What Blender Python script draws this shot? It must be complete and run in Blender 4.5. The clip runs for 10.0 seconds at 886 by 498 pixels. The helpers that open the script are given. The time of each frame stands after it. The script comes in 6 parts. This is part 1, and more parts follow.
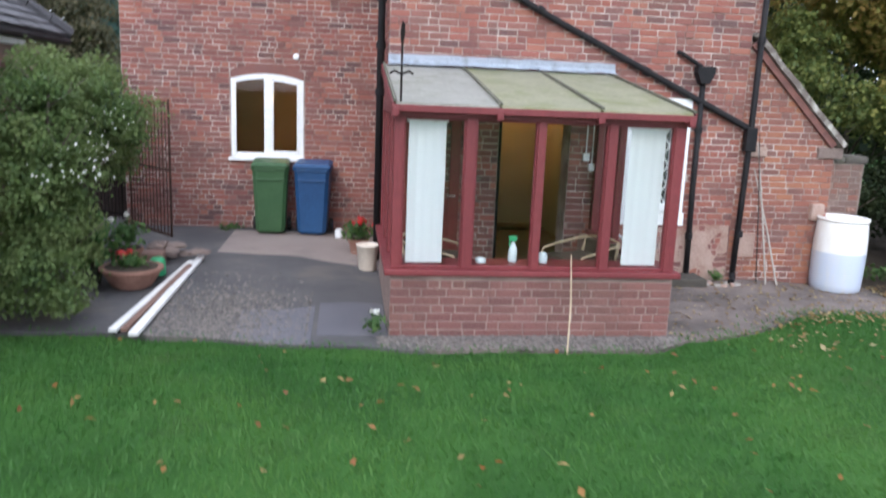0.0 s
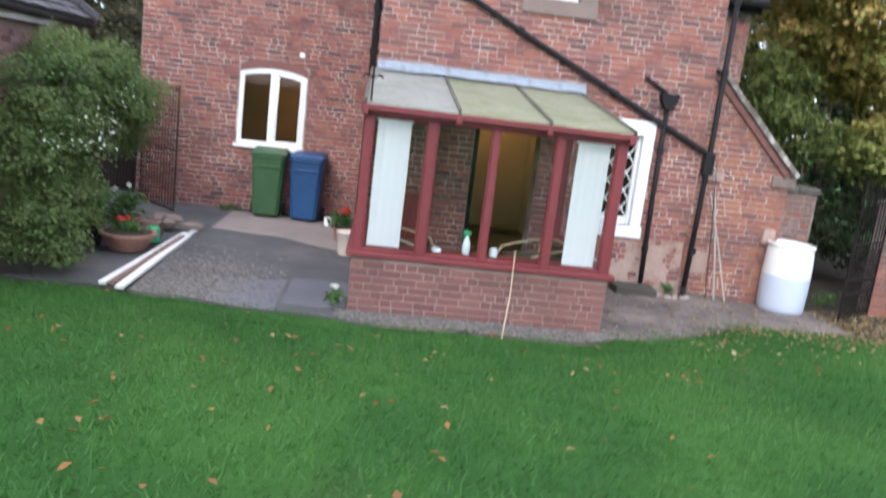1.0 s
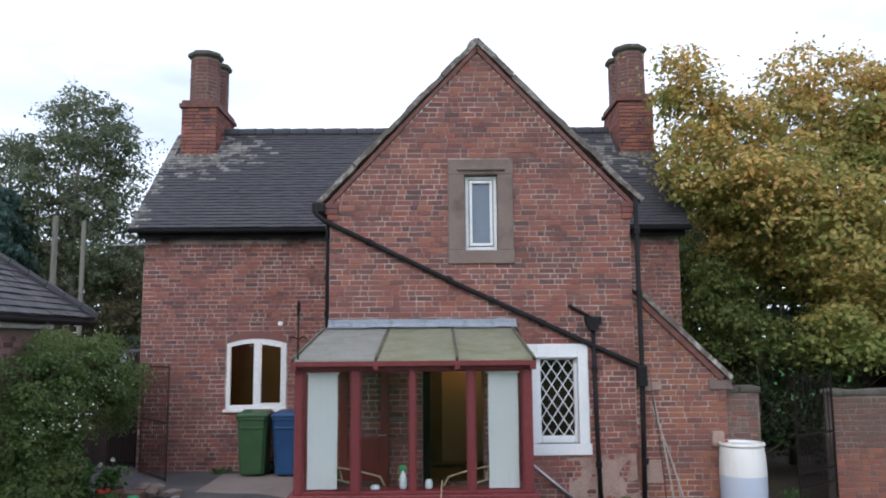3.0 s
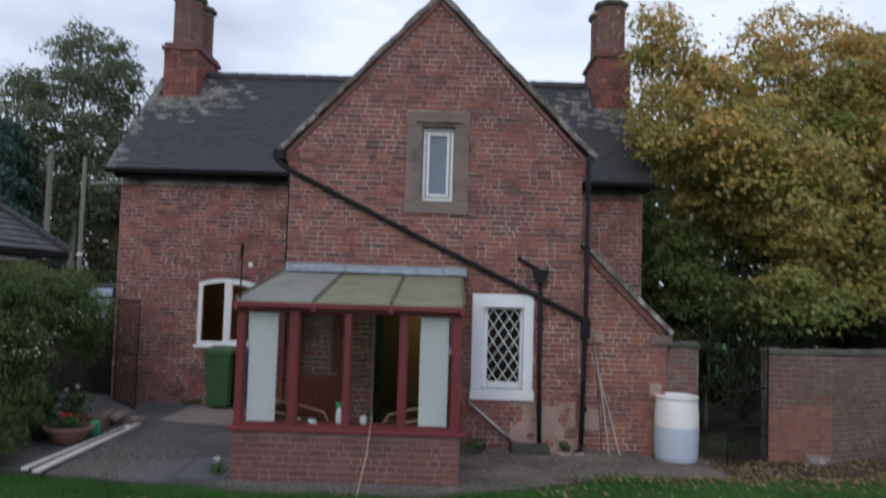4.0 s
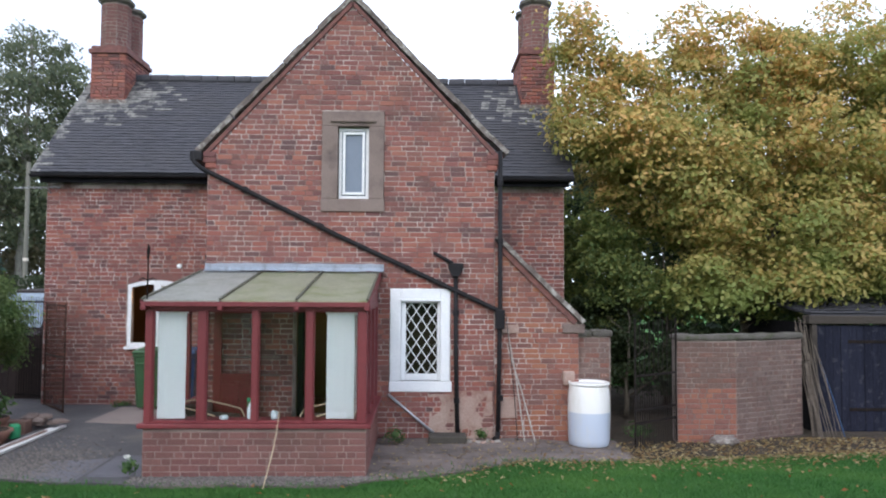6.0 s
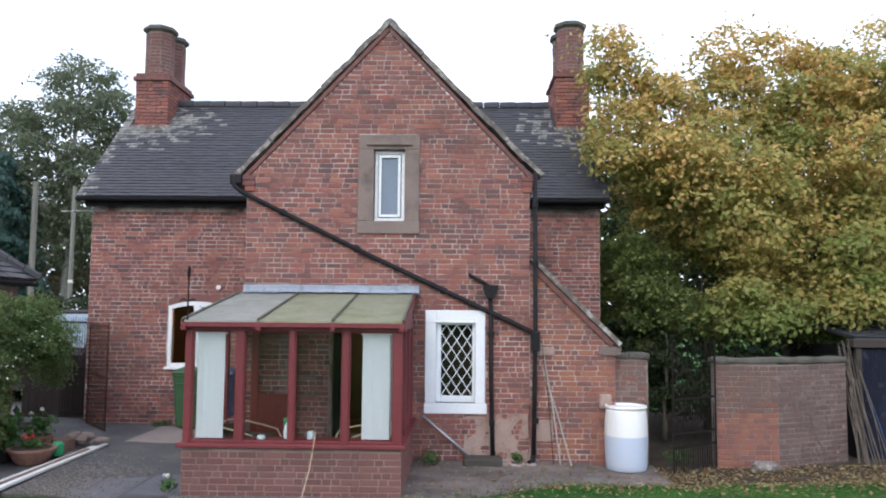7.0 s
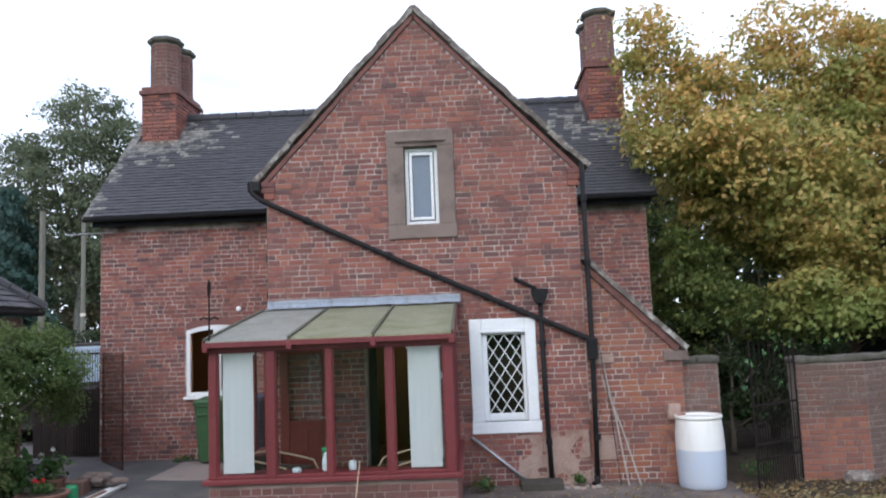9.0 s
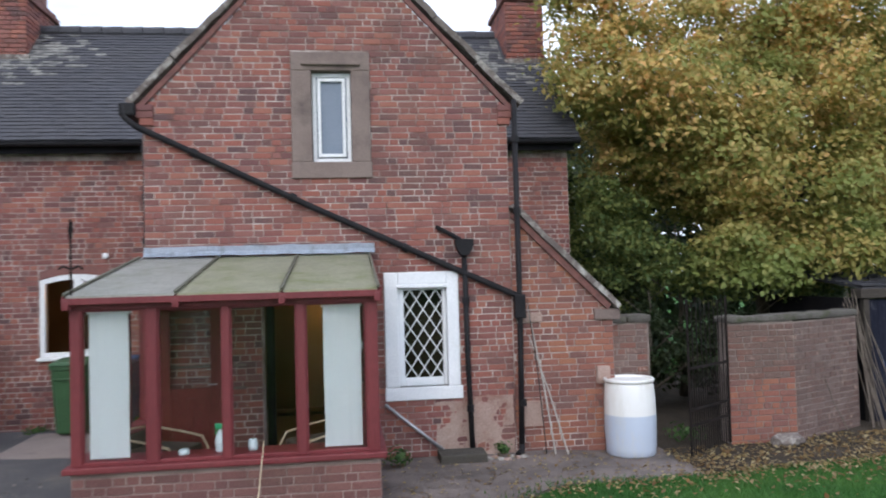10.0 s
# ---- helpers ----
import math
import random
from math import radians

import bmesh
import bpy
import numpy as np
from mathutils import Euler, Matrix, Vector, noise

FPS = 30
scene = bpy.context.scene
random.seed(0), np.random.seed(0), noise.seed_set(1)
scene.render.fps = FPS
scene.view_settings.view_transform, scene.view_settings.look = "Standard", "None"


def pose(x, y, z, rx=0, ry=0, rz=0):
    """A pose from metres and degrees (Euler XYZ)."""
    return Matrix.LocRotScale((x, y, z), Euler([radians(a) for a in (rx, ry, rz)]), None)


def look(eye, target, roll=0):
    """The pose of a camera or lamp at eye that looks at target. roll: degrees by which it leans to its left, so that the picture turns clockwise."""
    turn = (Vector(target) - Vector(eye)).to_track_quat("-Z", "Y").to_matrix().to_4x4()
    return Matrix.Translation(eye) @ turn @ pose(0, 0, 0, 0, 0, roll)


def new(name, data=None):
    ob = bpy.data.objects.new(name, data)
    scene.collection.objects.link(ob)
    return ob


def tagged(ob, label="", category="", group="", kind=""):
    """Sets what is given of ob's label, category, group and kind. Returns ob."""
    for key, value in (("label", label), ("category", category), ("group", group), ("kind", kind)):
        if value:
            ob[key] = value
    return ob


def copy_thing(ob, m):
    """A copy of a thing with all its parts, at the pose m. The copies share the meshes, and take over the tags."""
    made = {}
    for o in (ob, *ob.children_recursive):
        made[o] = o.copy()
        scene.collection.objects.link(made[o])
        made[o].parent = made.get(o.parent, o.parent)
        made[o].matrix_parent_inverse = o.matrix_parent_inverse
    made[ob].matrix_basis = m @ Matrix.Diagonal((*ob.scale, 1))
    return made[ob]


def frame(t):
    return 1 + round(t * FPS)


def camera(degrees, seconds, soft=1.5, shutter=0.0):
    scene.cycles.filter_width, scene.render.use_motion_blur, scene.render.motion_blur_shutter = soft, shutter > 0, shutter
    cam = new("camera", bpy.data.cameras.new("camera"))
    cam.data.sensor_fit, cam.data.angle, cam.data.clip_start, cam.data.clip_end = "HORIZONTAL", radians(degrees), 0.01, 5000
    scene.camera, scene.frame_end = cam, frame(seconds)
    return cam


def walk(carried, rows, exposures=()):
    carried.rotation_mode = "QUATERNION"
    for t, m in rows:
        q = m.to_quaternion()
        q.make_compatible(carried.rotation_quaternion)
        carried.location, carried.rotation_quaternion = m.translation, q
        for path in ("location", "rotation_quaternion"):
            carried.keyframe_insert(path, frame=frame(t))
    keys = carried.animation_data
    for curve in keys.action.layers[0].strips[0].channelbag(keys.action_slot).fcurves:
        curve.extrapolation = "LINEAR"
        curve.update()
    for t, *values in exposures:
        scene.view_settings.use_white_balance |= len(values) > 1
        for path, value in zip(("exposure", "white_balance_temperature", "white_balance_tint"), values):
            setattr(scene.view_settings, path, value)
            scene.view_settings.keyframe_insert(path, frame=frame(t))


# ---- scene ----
cam = camera(60.0, 10.0, soft=1.9, shutter=0.5)
PATH = [
    (0, (-1.237, -0.013, 2.199), (-0.989, 1.932, 1.805), 2.4),
    (0.5, (-0.988, -0.436, 2.156), (-0.769, 1.488, 1.657), 4.7),
    (1, (-0.686, -0.909, 2.204), (-0.492, 1.046, 1.83), 6.9),
    (1.5, (-0.402, -1.282, 2.325), (-0.32, 0.714, 2.223), 8.9),
    (2, (0.049, -1.578, 2.3), (-0.078, 0.417, 2.374), 1.5),
    (2.5, (0.483, -1.87, 2.333), (0.361, 0.122, 2.462), 1.2),
    (2.6, (0.571, -1.983, 2.335), (0.549, 0.007, 2.535), -0.3),
    (2.7, (0.599, -1.973, 2.302), (0.625, 0.012, 2.543), -0.9),
    (3.8, (1.522, -2.316, 2.344), (1.499, -0.331, 2.585), 1.0),
    (3.9, (1.602, -2.344, 2.32), (1.575, -0.352, 2.49), 1.0),
    (4, (1.675, -2.372, 2.306), (1.654, -0.375, 2.413), 1.8),
    (4.5, (2.011, -2.464, 2.309), (2.008, -0.464, 2.32), -1.2),
    (5, (2.37, -2.502, 2.273), (2.477, -0.506, 2.339), 4.3),
    (5.2, (2.466, -2.516, 2.257), (2.586, -0.521, 2.334), 4.8),
    (6.3, (2.514, -2.688, 2.302), (2.55, -0.692, 2.426), -0.8),
    (6.5, (2.524, -2.691, 2.284), (2.536, -0.696, 2.429), -0.2),
    (7, (2.508, -2.697, 2.277), (2.47, -0.703, 2.435), 0.5),
    (7.5, (2.484, -2.701, 2.279), (2.422, -0.71, 2.455), -1.3),
    (8, (2.417, -2.601, 2.268), (2.365, -0.611, 2.458), 0.9),
    (8.3, (2.362, -2.338, 2.258), (2.348, -0.35, 2.479), -0.9),
    (8.5, (2.298, -2.136, 2.248), (2.279, -0.151, 2.497), -0.7),
    (9, (2.056, -1.613, 2.143), (1.991, 0.375, 2.353), -2.3),
    (9.5, (1.808, -1.07, 2.136), (1.879, 0.925, 2.249), -1.0),
    (10, (1.561, -0.3, 2.204), (1.814, 1.682, 2.276), -1.6),
]
walk(cam, [(t, look(eye, target, roll)) for t, eye, target, roll in PATH], [(0.0, 0.77), (1.0, 0.85), (1.5, 0.86), (2.0, 0.52), (2.5, 0.36), (2.7, 0.2), (3.8, -0.82), (4.0, -0.7), (4.5, -0.22), (5.2, 0.1), (6.5, 0.29), (7.5, 0.24), (9.0, 0.1), (9.5, 0.02), (10.0, 0.14)])

# ---- world, sun ----
world = bpy.data.worlds.new("overcast_sky")
scene.world = world
world.use_nodes = True
wn, wl = world.node_tree.nodes, world.node_tree.links
wn.clear()
w_out = wn.new("ShaderNodeOutputWorld")
w_bg = wn.new("ShaderNodeBackground")
w_sky = wn.new("ShaderNodeTexSky")
w_sky.sky_type, w_sky.sun_disc = "NISHITA", False
w_sky.sun_elevation, w_sky.sun_rotation = radians(32), radians(200)
w_co = wn.new("ShaderNodeTexCoord")
w_map = wn.new("ShaderNodeMapping")
w_map.inputs["Scale"].default_value = (1.0, 1.0, 3.0)
w_noise = wn.new("ShaderNodeTexNoise")
w_noise.inputs["Scale"].default_value, w_noise.inputs["Detail"].default_value = 2.2, 6.0
w_ramp = wn.new("ShaderNodeValToRGB")
w_ramp.color_ramp.elements[0].position, w_ramp.color_ramp.elements[0].color = 0.34, (0.5, 0.5, 0.5, 1)
w_ramp.color_ramp.elements[1].position, w_ramp.color_ramp.elements[1].color = 0.56, (1, 1, 1, 1)
w_mix = wn.new("ShaderNodeMix")
w_mix.data_type = "RGBA"
w_mix.inputs[7].default_value = (11.7, 12.9, 15.7, 1)
wl.new(w_co.outputs["Generated"], w_map.inputs["Vector"])
wl.new(w_map.outputs[0], w_noise.inputs["Vector"])
wl.new(w_noise.outputs["Fac"], w_ramp.inputs["Fac"])
wl.new(w_ramp.outputs[0], w_mix.inputs[0])
wl.new(w_sky.outputs[0], w_mix.inputs[6])
wl.new(w_mix.outputs[2], w_bg.inputs["Color"])
w_bg.inputs["Strength"].default_value = 0.12
wl.new(w_bg.outputs[0], w_out.inputs["Surface"])

sun = new("sun", bpy.data.lights.new("sun", "SUN"))
sun.data.energy, sun.data.angle, sun.data.color = 1.1, radians(25), (0.98, 0.98, 0.98)
sun.matrix_world = look((-6, -14, 16), (1, 8, 0))


# ---- materials ----
def nodes_of(name):
    m = bpy.data.materials.new(name)
    m.use_nodes = True
    return m, m.node_tree.nodes, m.node_tree.links, m.node_tree.nodes["Principled BSDF"]


def mixed(n, l, fac, a, b, blend="MIX"):
    k = n.new("ShaderNodeMix")
    k.data_type, k.blend_type = "RGBA", blend
    for slot, v in ((0, fac), (6, a), (7, b)):
        if isinstance(v, (int, float)):
            k.inputs[slot].default_value = v
        elif isinstance(v, tuple):
            k.inputs[slot].default_value = (*v, 1)
        else:
            l.new(v, k.inputs[slot])
    return k.outputs[2]


def grain(n, l, scale, detail=4.0, rough=0.6, stretch=(1, 1, 1), lo=0.35, hi=0.65):
    g = n.new("ShaderNodeNewGeometry")
    mp = n.new("ShaderNodeMapping")
    mp.inputs["Scale"].default_value = stretch
    t = n.new("ShaderNodeTexNoise")
    t.inputs["Scale"].default_value, t.inputs["Detail"].default_value, t.inputs["Roughness"].default_value = scale, detail, rough
    r = n.new("ShaderNodeMapRange")
    r.inputs[1].default_value, r.inputs[2].default_value = lo, hi
    l.new(g.outputs["Position"], mp.inputs["Vector"])
    l.new(mp.outputs[0], t.inputs["Vector"])
    l.new(t.outputs["Fac"], r.inputs[0])
    return r.outputs[0]


def piece_random(n, island):
    if island:
        return n.new("ShaderNodeNewGeometry").outputs["Random Per Island"]
    return n.new("ShaderNodeObjectInfo").outputs["Random"]


def bumped(n, l, bsdf, height, strength, distance=0.01):
    b = n.new("ShaderNodeBump")
    b.inputs["Strength"].default_value, b.inputs["Distance"].default_value = strength, distance
    l.new(height, b.inputs["Height"])
    l.new(b.outputs[0], bsdf.inputs["Normal"])


def surface(name, a, b, big=1.5, fine=40.0, rough=0.7, metal=0.0, bump=0.3, dirt=None, dirt_scale=0.7, dirt_lo=0.5, stretch=(1, 1, 1), spec=0.4, depth=0.01):
    """A painted, plastered, wooden or plastic surface: two colours in large patches, fine grain, dirt."""
    m, n, l, s = nodes_of(name)
    col = mixed(n, l, grain(n, l, big, stretch=stretch), a, b)
    fg = grain(n, l, fine, 5.0, 0.65, stretch)
    col = mixed(n, l, 0.22, col, mixed(n, l, fg, tuple(c * 0.45 for c in a), tuple(min(1, c * 1.5) for c in b)))
    if dirt:
        col = mixed(n, l, grain(n, l, dirt_scale, 6.0, 0.7, lo=dirt_lo, hi=dirt_lo + 0.22), col, dirt)
    l.new(col, s.inputs["Base Color"])
    s.inputs["Roughness"].default_value, s.inputs["Metallic"].default_value = rough, metal
    s.inputs["Specular IOR Level"].default_value = spec
    if bump:
        bumped(n, l, s, fg, bump, depth)
    return m


def brick_material(name, tones, island, soot=(0.09, 0.065, 0.055), soot_lo=0.52, pale_lo=0.66, warm=(0.285, 0.11, 0.082)):
    """Handmade bricks: each takes its tone from a ramp, with weathering across the wall and pitted faces."""
    m, n, l, s = nodes_of(name)
    ramp = n.new("ShaderNodeValToRGB")
    ramp.color_ramp.interpolation = "CONSTANT"
    e = ramp.color_ramp.elements
    while len(e) < len(tones):
        e.new(0.5)
    for i, c in enumerate(tones):
        e[i].position, e[i].color = i / len(tones), (*c, 1)
    l.new(piece_random(n, island), ramp.inputs[0])
    col = mixed(n, l, grain(n, l, 1.3, 5.0, 0.65, lo=0.42, hi=0.62), ramp.outputs[0], mixed(n, l, 0.45, ramp.outputs[0], warm))
    col = mixed(n, l, grain(n, l, 0.8, 7.0, 0.72, lo=soot_lo, hi=soot_lo + 0.2), col, mixed(n, l, 0.6, col, soot))
    col = mixed(n, l, grain(n, l, 9.0, 6.0, 0.7, lo=pale_lo, hi=pale_lo + 0.14), col, (0.42, 0.31, 0.25))
    fg = grain(n, l, 70.0, 5.0, 0.7)
    col = mixed(n, l, 0.25, col, mixed(n, l, fg, (0.07, 0.04, 0.035), (0.42, 0.22, 0.17)))
    l.new(col, s.inputs["Base Color"])
    s.inputs["Roughness"].default_value, s.inputs["Specular IOR Level"].default_value = 0.9, 0.2
    bumped(n, l, s, fg, 0.45, 0.006)
    return m


def leaf_material(name, tones, rough=0.55, patch=0.9, patch_col=None, turning=None):
    """turning: (low, high, colour): leaves below turn back to this green, as on a tree that yellows from the top."""
    m, n, l, s = nodes_of(name)
    ramp = n.new("ShaderNodeValToRGB")
    e = ramp.color_ramp.elements
    while len(e) < len(tones):
        e.new(0.5)
    for i, c in enumerate(tones):
        e[i].position, e[i].color = i / max(1, len(tones) - 1), (*c, 1)
    l.new(piece_random(n, True), ramp.inputs[0])
    col = ramp.outputs[0]
    if patch_col:
        col = mixed(n, l, grain(n, l, patch, 4.0, 0.6, lo=0.42, hi=0.6), col, patch_col)
    if turning:
        g = n.new("ShaderNodeNewGeometry")
        sp = n.new("ShaderNodeSeparateXYZ")
        mr = n.new("ShaderNodeMapRange")
        mr.inputs[1].default_value, mr.inputs[2].default_value, mr.inputs[3].default_value, mr.inputs[4].default_value = turning[0], turning[1], 0.85, 0.0
        l.new(g.outputs["Position"], sp.inputs[0])
        l.new(sp.outputs[2], mr.inputs[0])
        col = mixed(n, l, mr.outputs[0], col, mixed(n, l, 0.3, turning[2], col))
    l.new(col, s.inputs["Base Color"])
    s.inputs["Roughness"].default_value, s.inputs["Specular IOR Level"].default_value = rough, 0.3
    tr = n.new("ShaderNodeBsdfTranslucent")
    l.new(col, tr.inputs["Color"])
    ms = n.new("ShaderNodeMixShader")
    ms.inputs[0].default_value = 0.45
    l.new(s.outputs[0], ms.inputs[1])
    l.new(tr.outputs[0], ms.inputs[2])
    l.new(ms.outputs[0], n["Material Output"].inputs["Surface"])
    return m


def glass_material(name, tint=(0.99, 0.995, 0.993), rough=0.0):
    m, n, l, s = nodes_of(name)
    n.remove(s)
    clear = n.new("ShaderNodeBsdfTransparent")
    clear.inputs[0].default_value = (*tint, 1)
    gl = n.new("ShaderNodeBsdfGlossy")
    gl.inputs["Roughness"].default_value = rough
    lw = n.new("ShaderNodeLayerWeight")
    lw.inputs[0].default_value = 0.5
    pw = n.new("ShaderNodeMath")
    pw.operation = "POWER"
    pw.inputs[1].default_value = 4.0
    fr = n.new("ShaderNodeMath")
    fr.operation = "MULTIPLY_ADD"
    fr.inputs[1].default_value, fr.inputs[2].default_value = 0.35, 0.02
    l.new(lw.outputs["Facing"], pw.inputs[0])
    l.new(pw.outputs[0], fr.inputs[0])
    ms = n.new("ShaderNodeMixShader")
    l.new(fr.outputs[0], ms.inputs[0])
    l.new(clear.outputs[0], ms.inputs[1])
    l.new(gl.outputs[0], ms.inputs[2])
    l.new(ms.outputs[0], n["Material Output"].inputs["Surface"])
    return m



def see_light(m, share=0.55):
    """Lets a thin sheet pass on diffuse light from behind."""
    n, l = m.node_tree.nodes, m.node_tree.links
    s = n["Principled BSDF"]
    tr = n.new("ShaderNodeBsdfTranslucent")
    l.new(s.inputs["Base Color"].links[0].from_socket, tr.inputs["Color"])
    ms = n.new("ShaderNodeMixShader")
    ms.inputs[0].default_value = share
    l.new(s.outputs[0], ms.inputs[1])
    l.new(tr.outputs[0], ms.inputs[2])
    l.new(ms.outputs[0], n["Material Output"].inputs["Surface"])
    return m


RED_TONES = ((0.210, 0.078, 0.075), (0.300, 0.103, 0.086), (0.140, 0.061, 0.066), (0.360, 0.140, 0.103), (0.240, 0.092, 0.086), (0.090, 0.056, 0.064), (0.300, 0.098, 0.077), (0.190, 0.095, 0.092), (0.260, 0.113, 0.103), (0.165, 0.066, 0.067))
ORANGE_TONES = ((0.304, 0.115, 0.069), (0.247, 0.091, 0.067), (0.190, 0.082, 0.069), (0.342, 0.139, 0.079), (0.147, 0.071, 0.065), (0.266, 0.106, 0.077), (0.162, 0.087, 0.079))
PURPLE_TONES = ((0.149, 0.063, 0.064), (0.180, 0.078, 0.076), (0.122, 0.056, 0.058), (0.203, 0.094, 0.089), (0.153, 0.071, 0.069))
GARAGE_TONES = ((0.37, 0.25, 0.25), (0.42, 0.29, 0.28), (0.30, 0.18, 0.18), (0.45, 0.29, 0.27), (0.15, 0.09, 0.10), (0.40, 0.26, 0.26), (0.34, 0.23, 0.24))
GREY_TONES = ((0.091, 0.075, 0.070), (0.111, 0.093, 0.086), (0.113, 0.077, 0.068), (0.074, 0.063, 0.060), (0.139, 0.115, 0.106), (0.097, 0.071, 0.064))
OLD_TONES = ((0.131, 0.094, 0.085), (0.157, 0.097, 0.085), (0.117, 0.090, 0.084), (0.187, 0.073, 0.056), (0.157, 0.124, 0.113), (0.113, 0.074, 0.068))
BRICK = {k: (brick_material("brick_" + k, t, False, **o), brick_material("brick_joined_" + k, t, True, **o)) for k, t, o in (
    ("red", RED_TONES, {}), ("orange", ORANGE_TONES, {"soot_lo": 0.56}), ("purple", PURPLE_TONES, {"pale_lo": 0.68, "soot_lo": 0.47, "warm": (0.22, 0.09, 0.075)}),
    ("garage", GARAGE_TONES, {"soot_lo": 0.62}), ("grey", GREY_TONES, {"soot_lo": 0.5, "pale_lo": 0.57, "warm": (0.15, 0.11, 0.10)}), ("old", OLD_TONES, {"soot_lo": 0.46, "pale_lo": 0.57, "warm": (0.18, 0.12, 0.10)}))}
M_MORTAR = surface("lime_mortar", (0.34, 0.27, 0.24), (0.62, 0.54, 0.49), 3.6, 90.0, 0.95, bump=0.5, dirt=(0.15, 0.085, 0.072), dirt_scale=2.1, dirt_lo=0.43)
M_MORTAR_OLD = surface("grey_old_mortar", (0.20, 0.155, 0.135), (0.30, 0.24, 0.21), 2.5, 90.0, 0.95, bump=0.5, dirt=(0.13, 0.10, 0.085), dirt_scale=1.7, dirt_lo=0.45)
M_MORTAR_RED = surface("red_mortar", (0.21, 0.14, 0.125), (0.33, 0.24, 0.21), 3.0, 90.0, 0.95, bump=0.5)
M_STONE = surface("weathered_sandstone", (0.18, 0.132, 0.115), (0.24, 0.182, 0.158), 2.5, 60.0, 0.9, bump=0.5, dirt=(0.12, 0.09, 0.08), dirt_scale=3.0, dirt_lo=0.5)
M_COPING = surface("lichened_coping_stone", (0.12, 0.095, 0.085), (0.20, 0.165, 0.145), 5.0, 50.0, 0.95, bump=0.7, dirt=(0.52, 0.49, 0.44), dirt_scale=7.0, dirt_lo=0.50)
M_RENDER = surface("worn_pink_render", (0.33, 0.22, 0.185), (0.42, 0.31, 0.26), 3.0, 45.0, 0.95, bump=0.6, dirt=(0.24, 0.12, 0.09), dirt_scale=2.4, dirt_lo=0.52)
M_WHITE_STONE = surface("white_painted_stone", (0.82, 0.84, 0.87), (0.87, 0.88, 0.90), 4.0, 60.0, 0.6, bump=0.25, dirt=(0.60, 0.58, 0.55), dirt_scale=5.0, dirt_lo=0.64)
M_CAP = surface("mossy_capping", (0.085, 0.075, 0.065), (0.14, 0.125, 0.11), 5.0, 50.0, 0.95, bump=0.7, dirt=(0.06, 0.07, 0.028), dirt_scale=6.0, dirt_lo=0.5)
M_BRICK_EDGE = surface("dark_brick_edge", (0.12, 0.06, 0.055), (0.22, 0.095, 0.08), 9.0, 60.0, 0.9, bump=0.5)
M_MOSSY = surface("dark_mossy_concrete", (0.05, 0.045, 0.04), (0.085, 0.075, 0.062), 5.0, 60.0, 0.95, bump=0.6, dirt=(0.04, 0.04, 0.024), dirt_scale=5.0, dirt_lo=0.55)
M_UPVC = surface("white_upvc", (0.78, 0.79, 0.80), (0.82, 0.82, 0.83), 2.0, 20.0, 0.35, bump=0.0, spec=0.5)
M_BLACK_IRON = surface("black_painted_iron", (0.008, 0.008, 0.010), (0.019, 0.017, 0.018), 6.0, 60.0, 0.6, bump=0.3, spec=0.2, dirt=(0.045, 0.03, 0.024), dirt_scale=9.0, dirt_lo=0.62)
M_RUST_IRON = surface("rusty_black_iron", (0.008, 0.007, 0.007), (0.020, 0.014, 0.012), 8.0, 80.0, 0.8, bump=0.4, spec=0.15)
M_BROWN_IRON = surface("brown_rusted_iron", (0.035, 0.020, 0.015), (0.075, 0.040, 0.028), 8.0, 80.0, 0.85, bump=0.4, spec=0.15)
M_BAR = surface("mossy_glazing_bar", (0.07, 0.07, 0.05), (0.13, 0.125, 0.09), 6.0, 50.0, 0.7, bump=0.3)
M_RED_WOOD = surface("red_brown_stained_timber", (0.135, 0.022, 0.026), (0.175, 0.031, 0.034), 2.0, 50.0, 0.5, bump=0.25, stretch=(1, 1, 0.25), dirt=(0.09, 0.024, 0.024), dirt_scale=5.0, dirt_lo=0.6)
M_DOOR_WOOD = surface("dark_red_door_timber", (0.14, 0.024, 0.020), (0.18, 0.034, 0.026), 2.0, 50.0, 0.5, bump=0.25, stretch=(1, 1, 0.25))
M_LEAD = surface("lead_flashing", (0.50, 0.56, 0.66), (0.60, 0.66, 0.76), 5.0, 40.0, 0.45, bump=0.4, spec=0.5, dirt=(0.30, 0.33, 0.37), dirt_scale=6.0)
M_POLY_CLEAR = see_light(surface("grey_weathered_polycarbonate", (0.50, 0.50, 0.45), (0.60, 0.595, 0.55), 3.0, 30.0, 0.4, bump=0.1, dirt=(0.37, 0.38, 0.28), dirt_scale=2.5, dirt_lo=0.5))
M_POLY_GREEN = see_light(surface("algae_stained_polycarbonate", (0.48, 0.48, 0.35), (0.57, 0.56, 0.42), 3.0, 30.0, 0.4, bump=0.1, dirt=(0.36, 0.39, 0.19), dirt_scale=2.2, dirt_lo=0.48))
M_BLIND = see_light(surface("white_blind_fabric", (0.90, 0.965, 0.965), (0.93, 0.98, 0.98), 3.0, 80.0, 0.85, bump=0.03), 0.05)
M_CONCRETE = surface("pale_brown_concrete", (0.155, 0.125, 0.115), (0.21, 0.172, 0.155), 1.2, 55.0, 0.9, bump=0.5, dirt=(0.07, 0.06, 0.055), dirt_scale=1.3, dirt_lo=0.43)
M_TARMAC = surface("worn_grey_tarmac", (0.080, 0.077, 0.081), (0.125, 0.118, 0.118), 1.1, 130.0, 0.8, bump=0.6, dirt=(0.17, 0.145, 0.122), dirt_scale=1.1, dirt_lo=0.53)
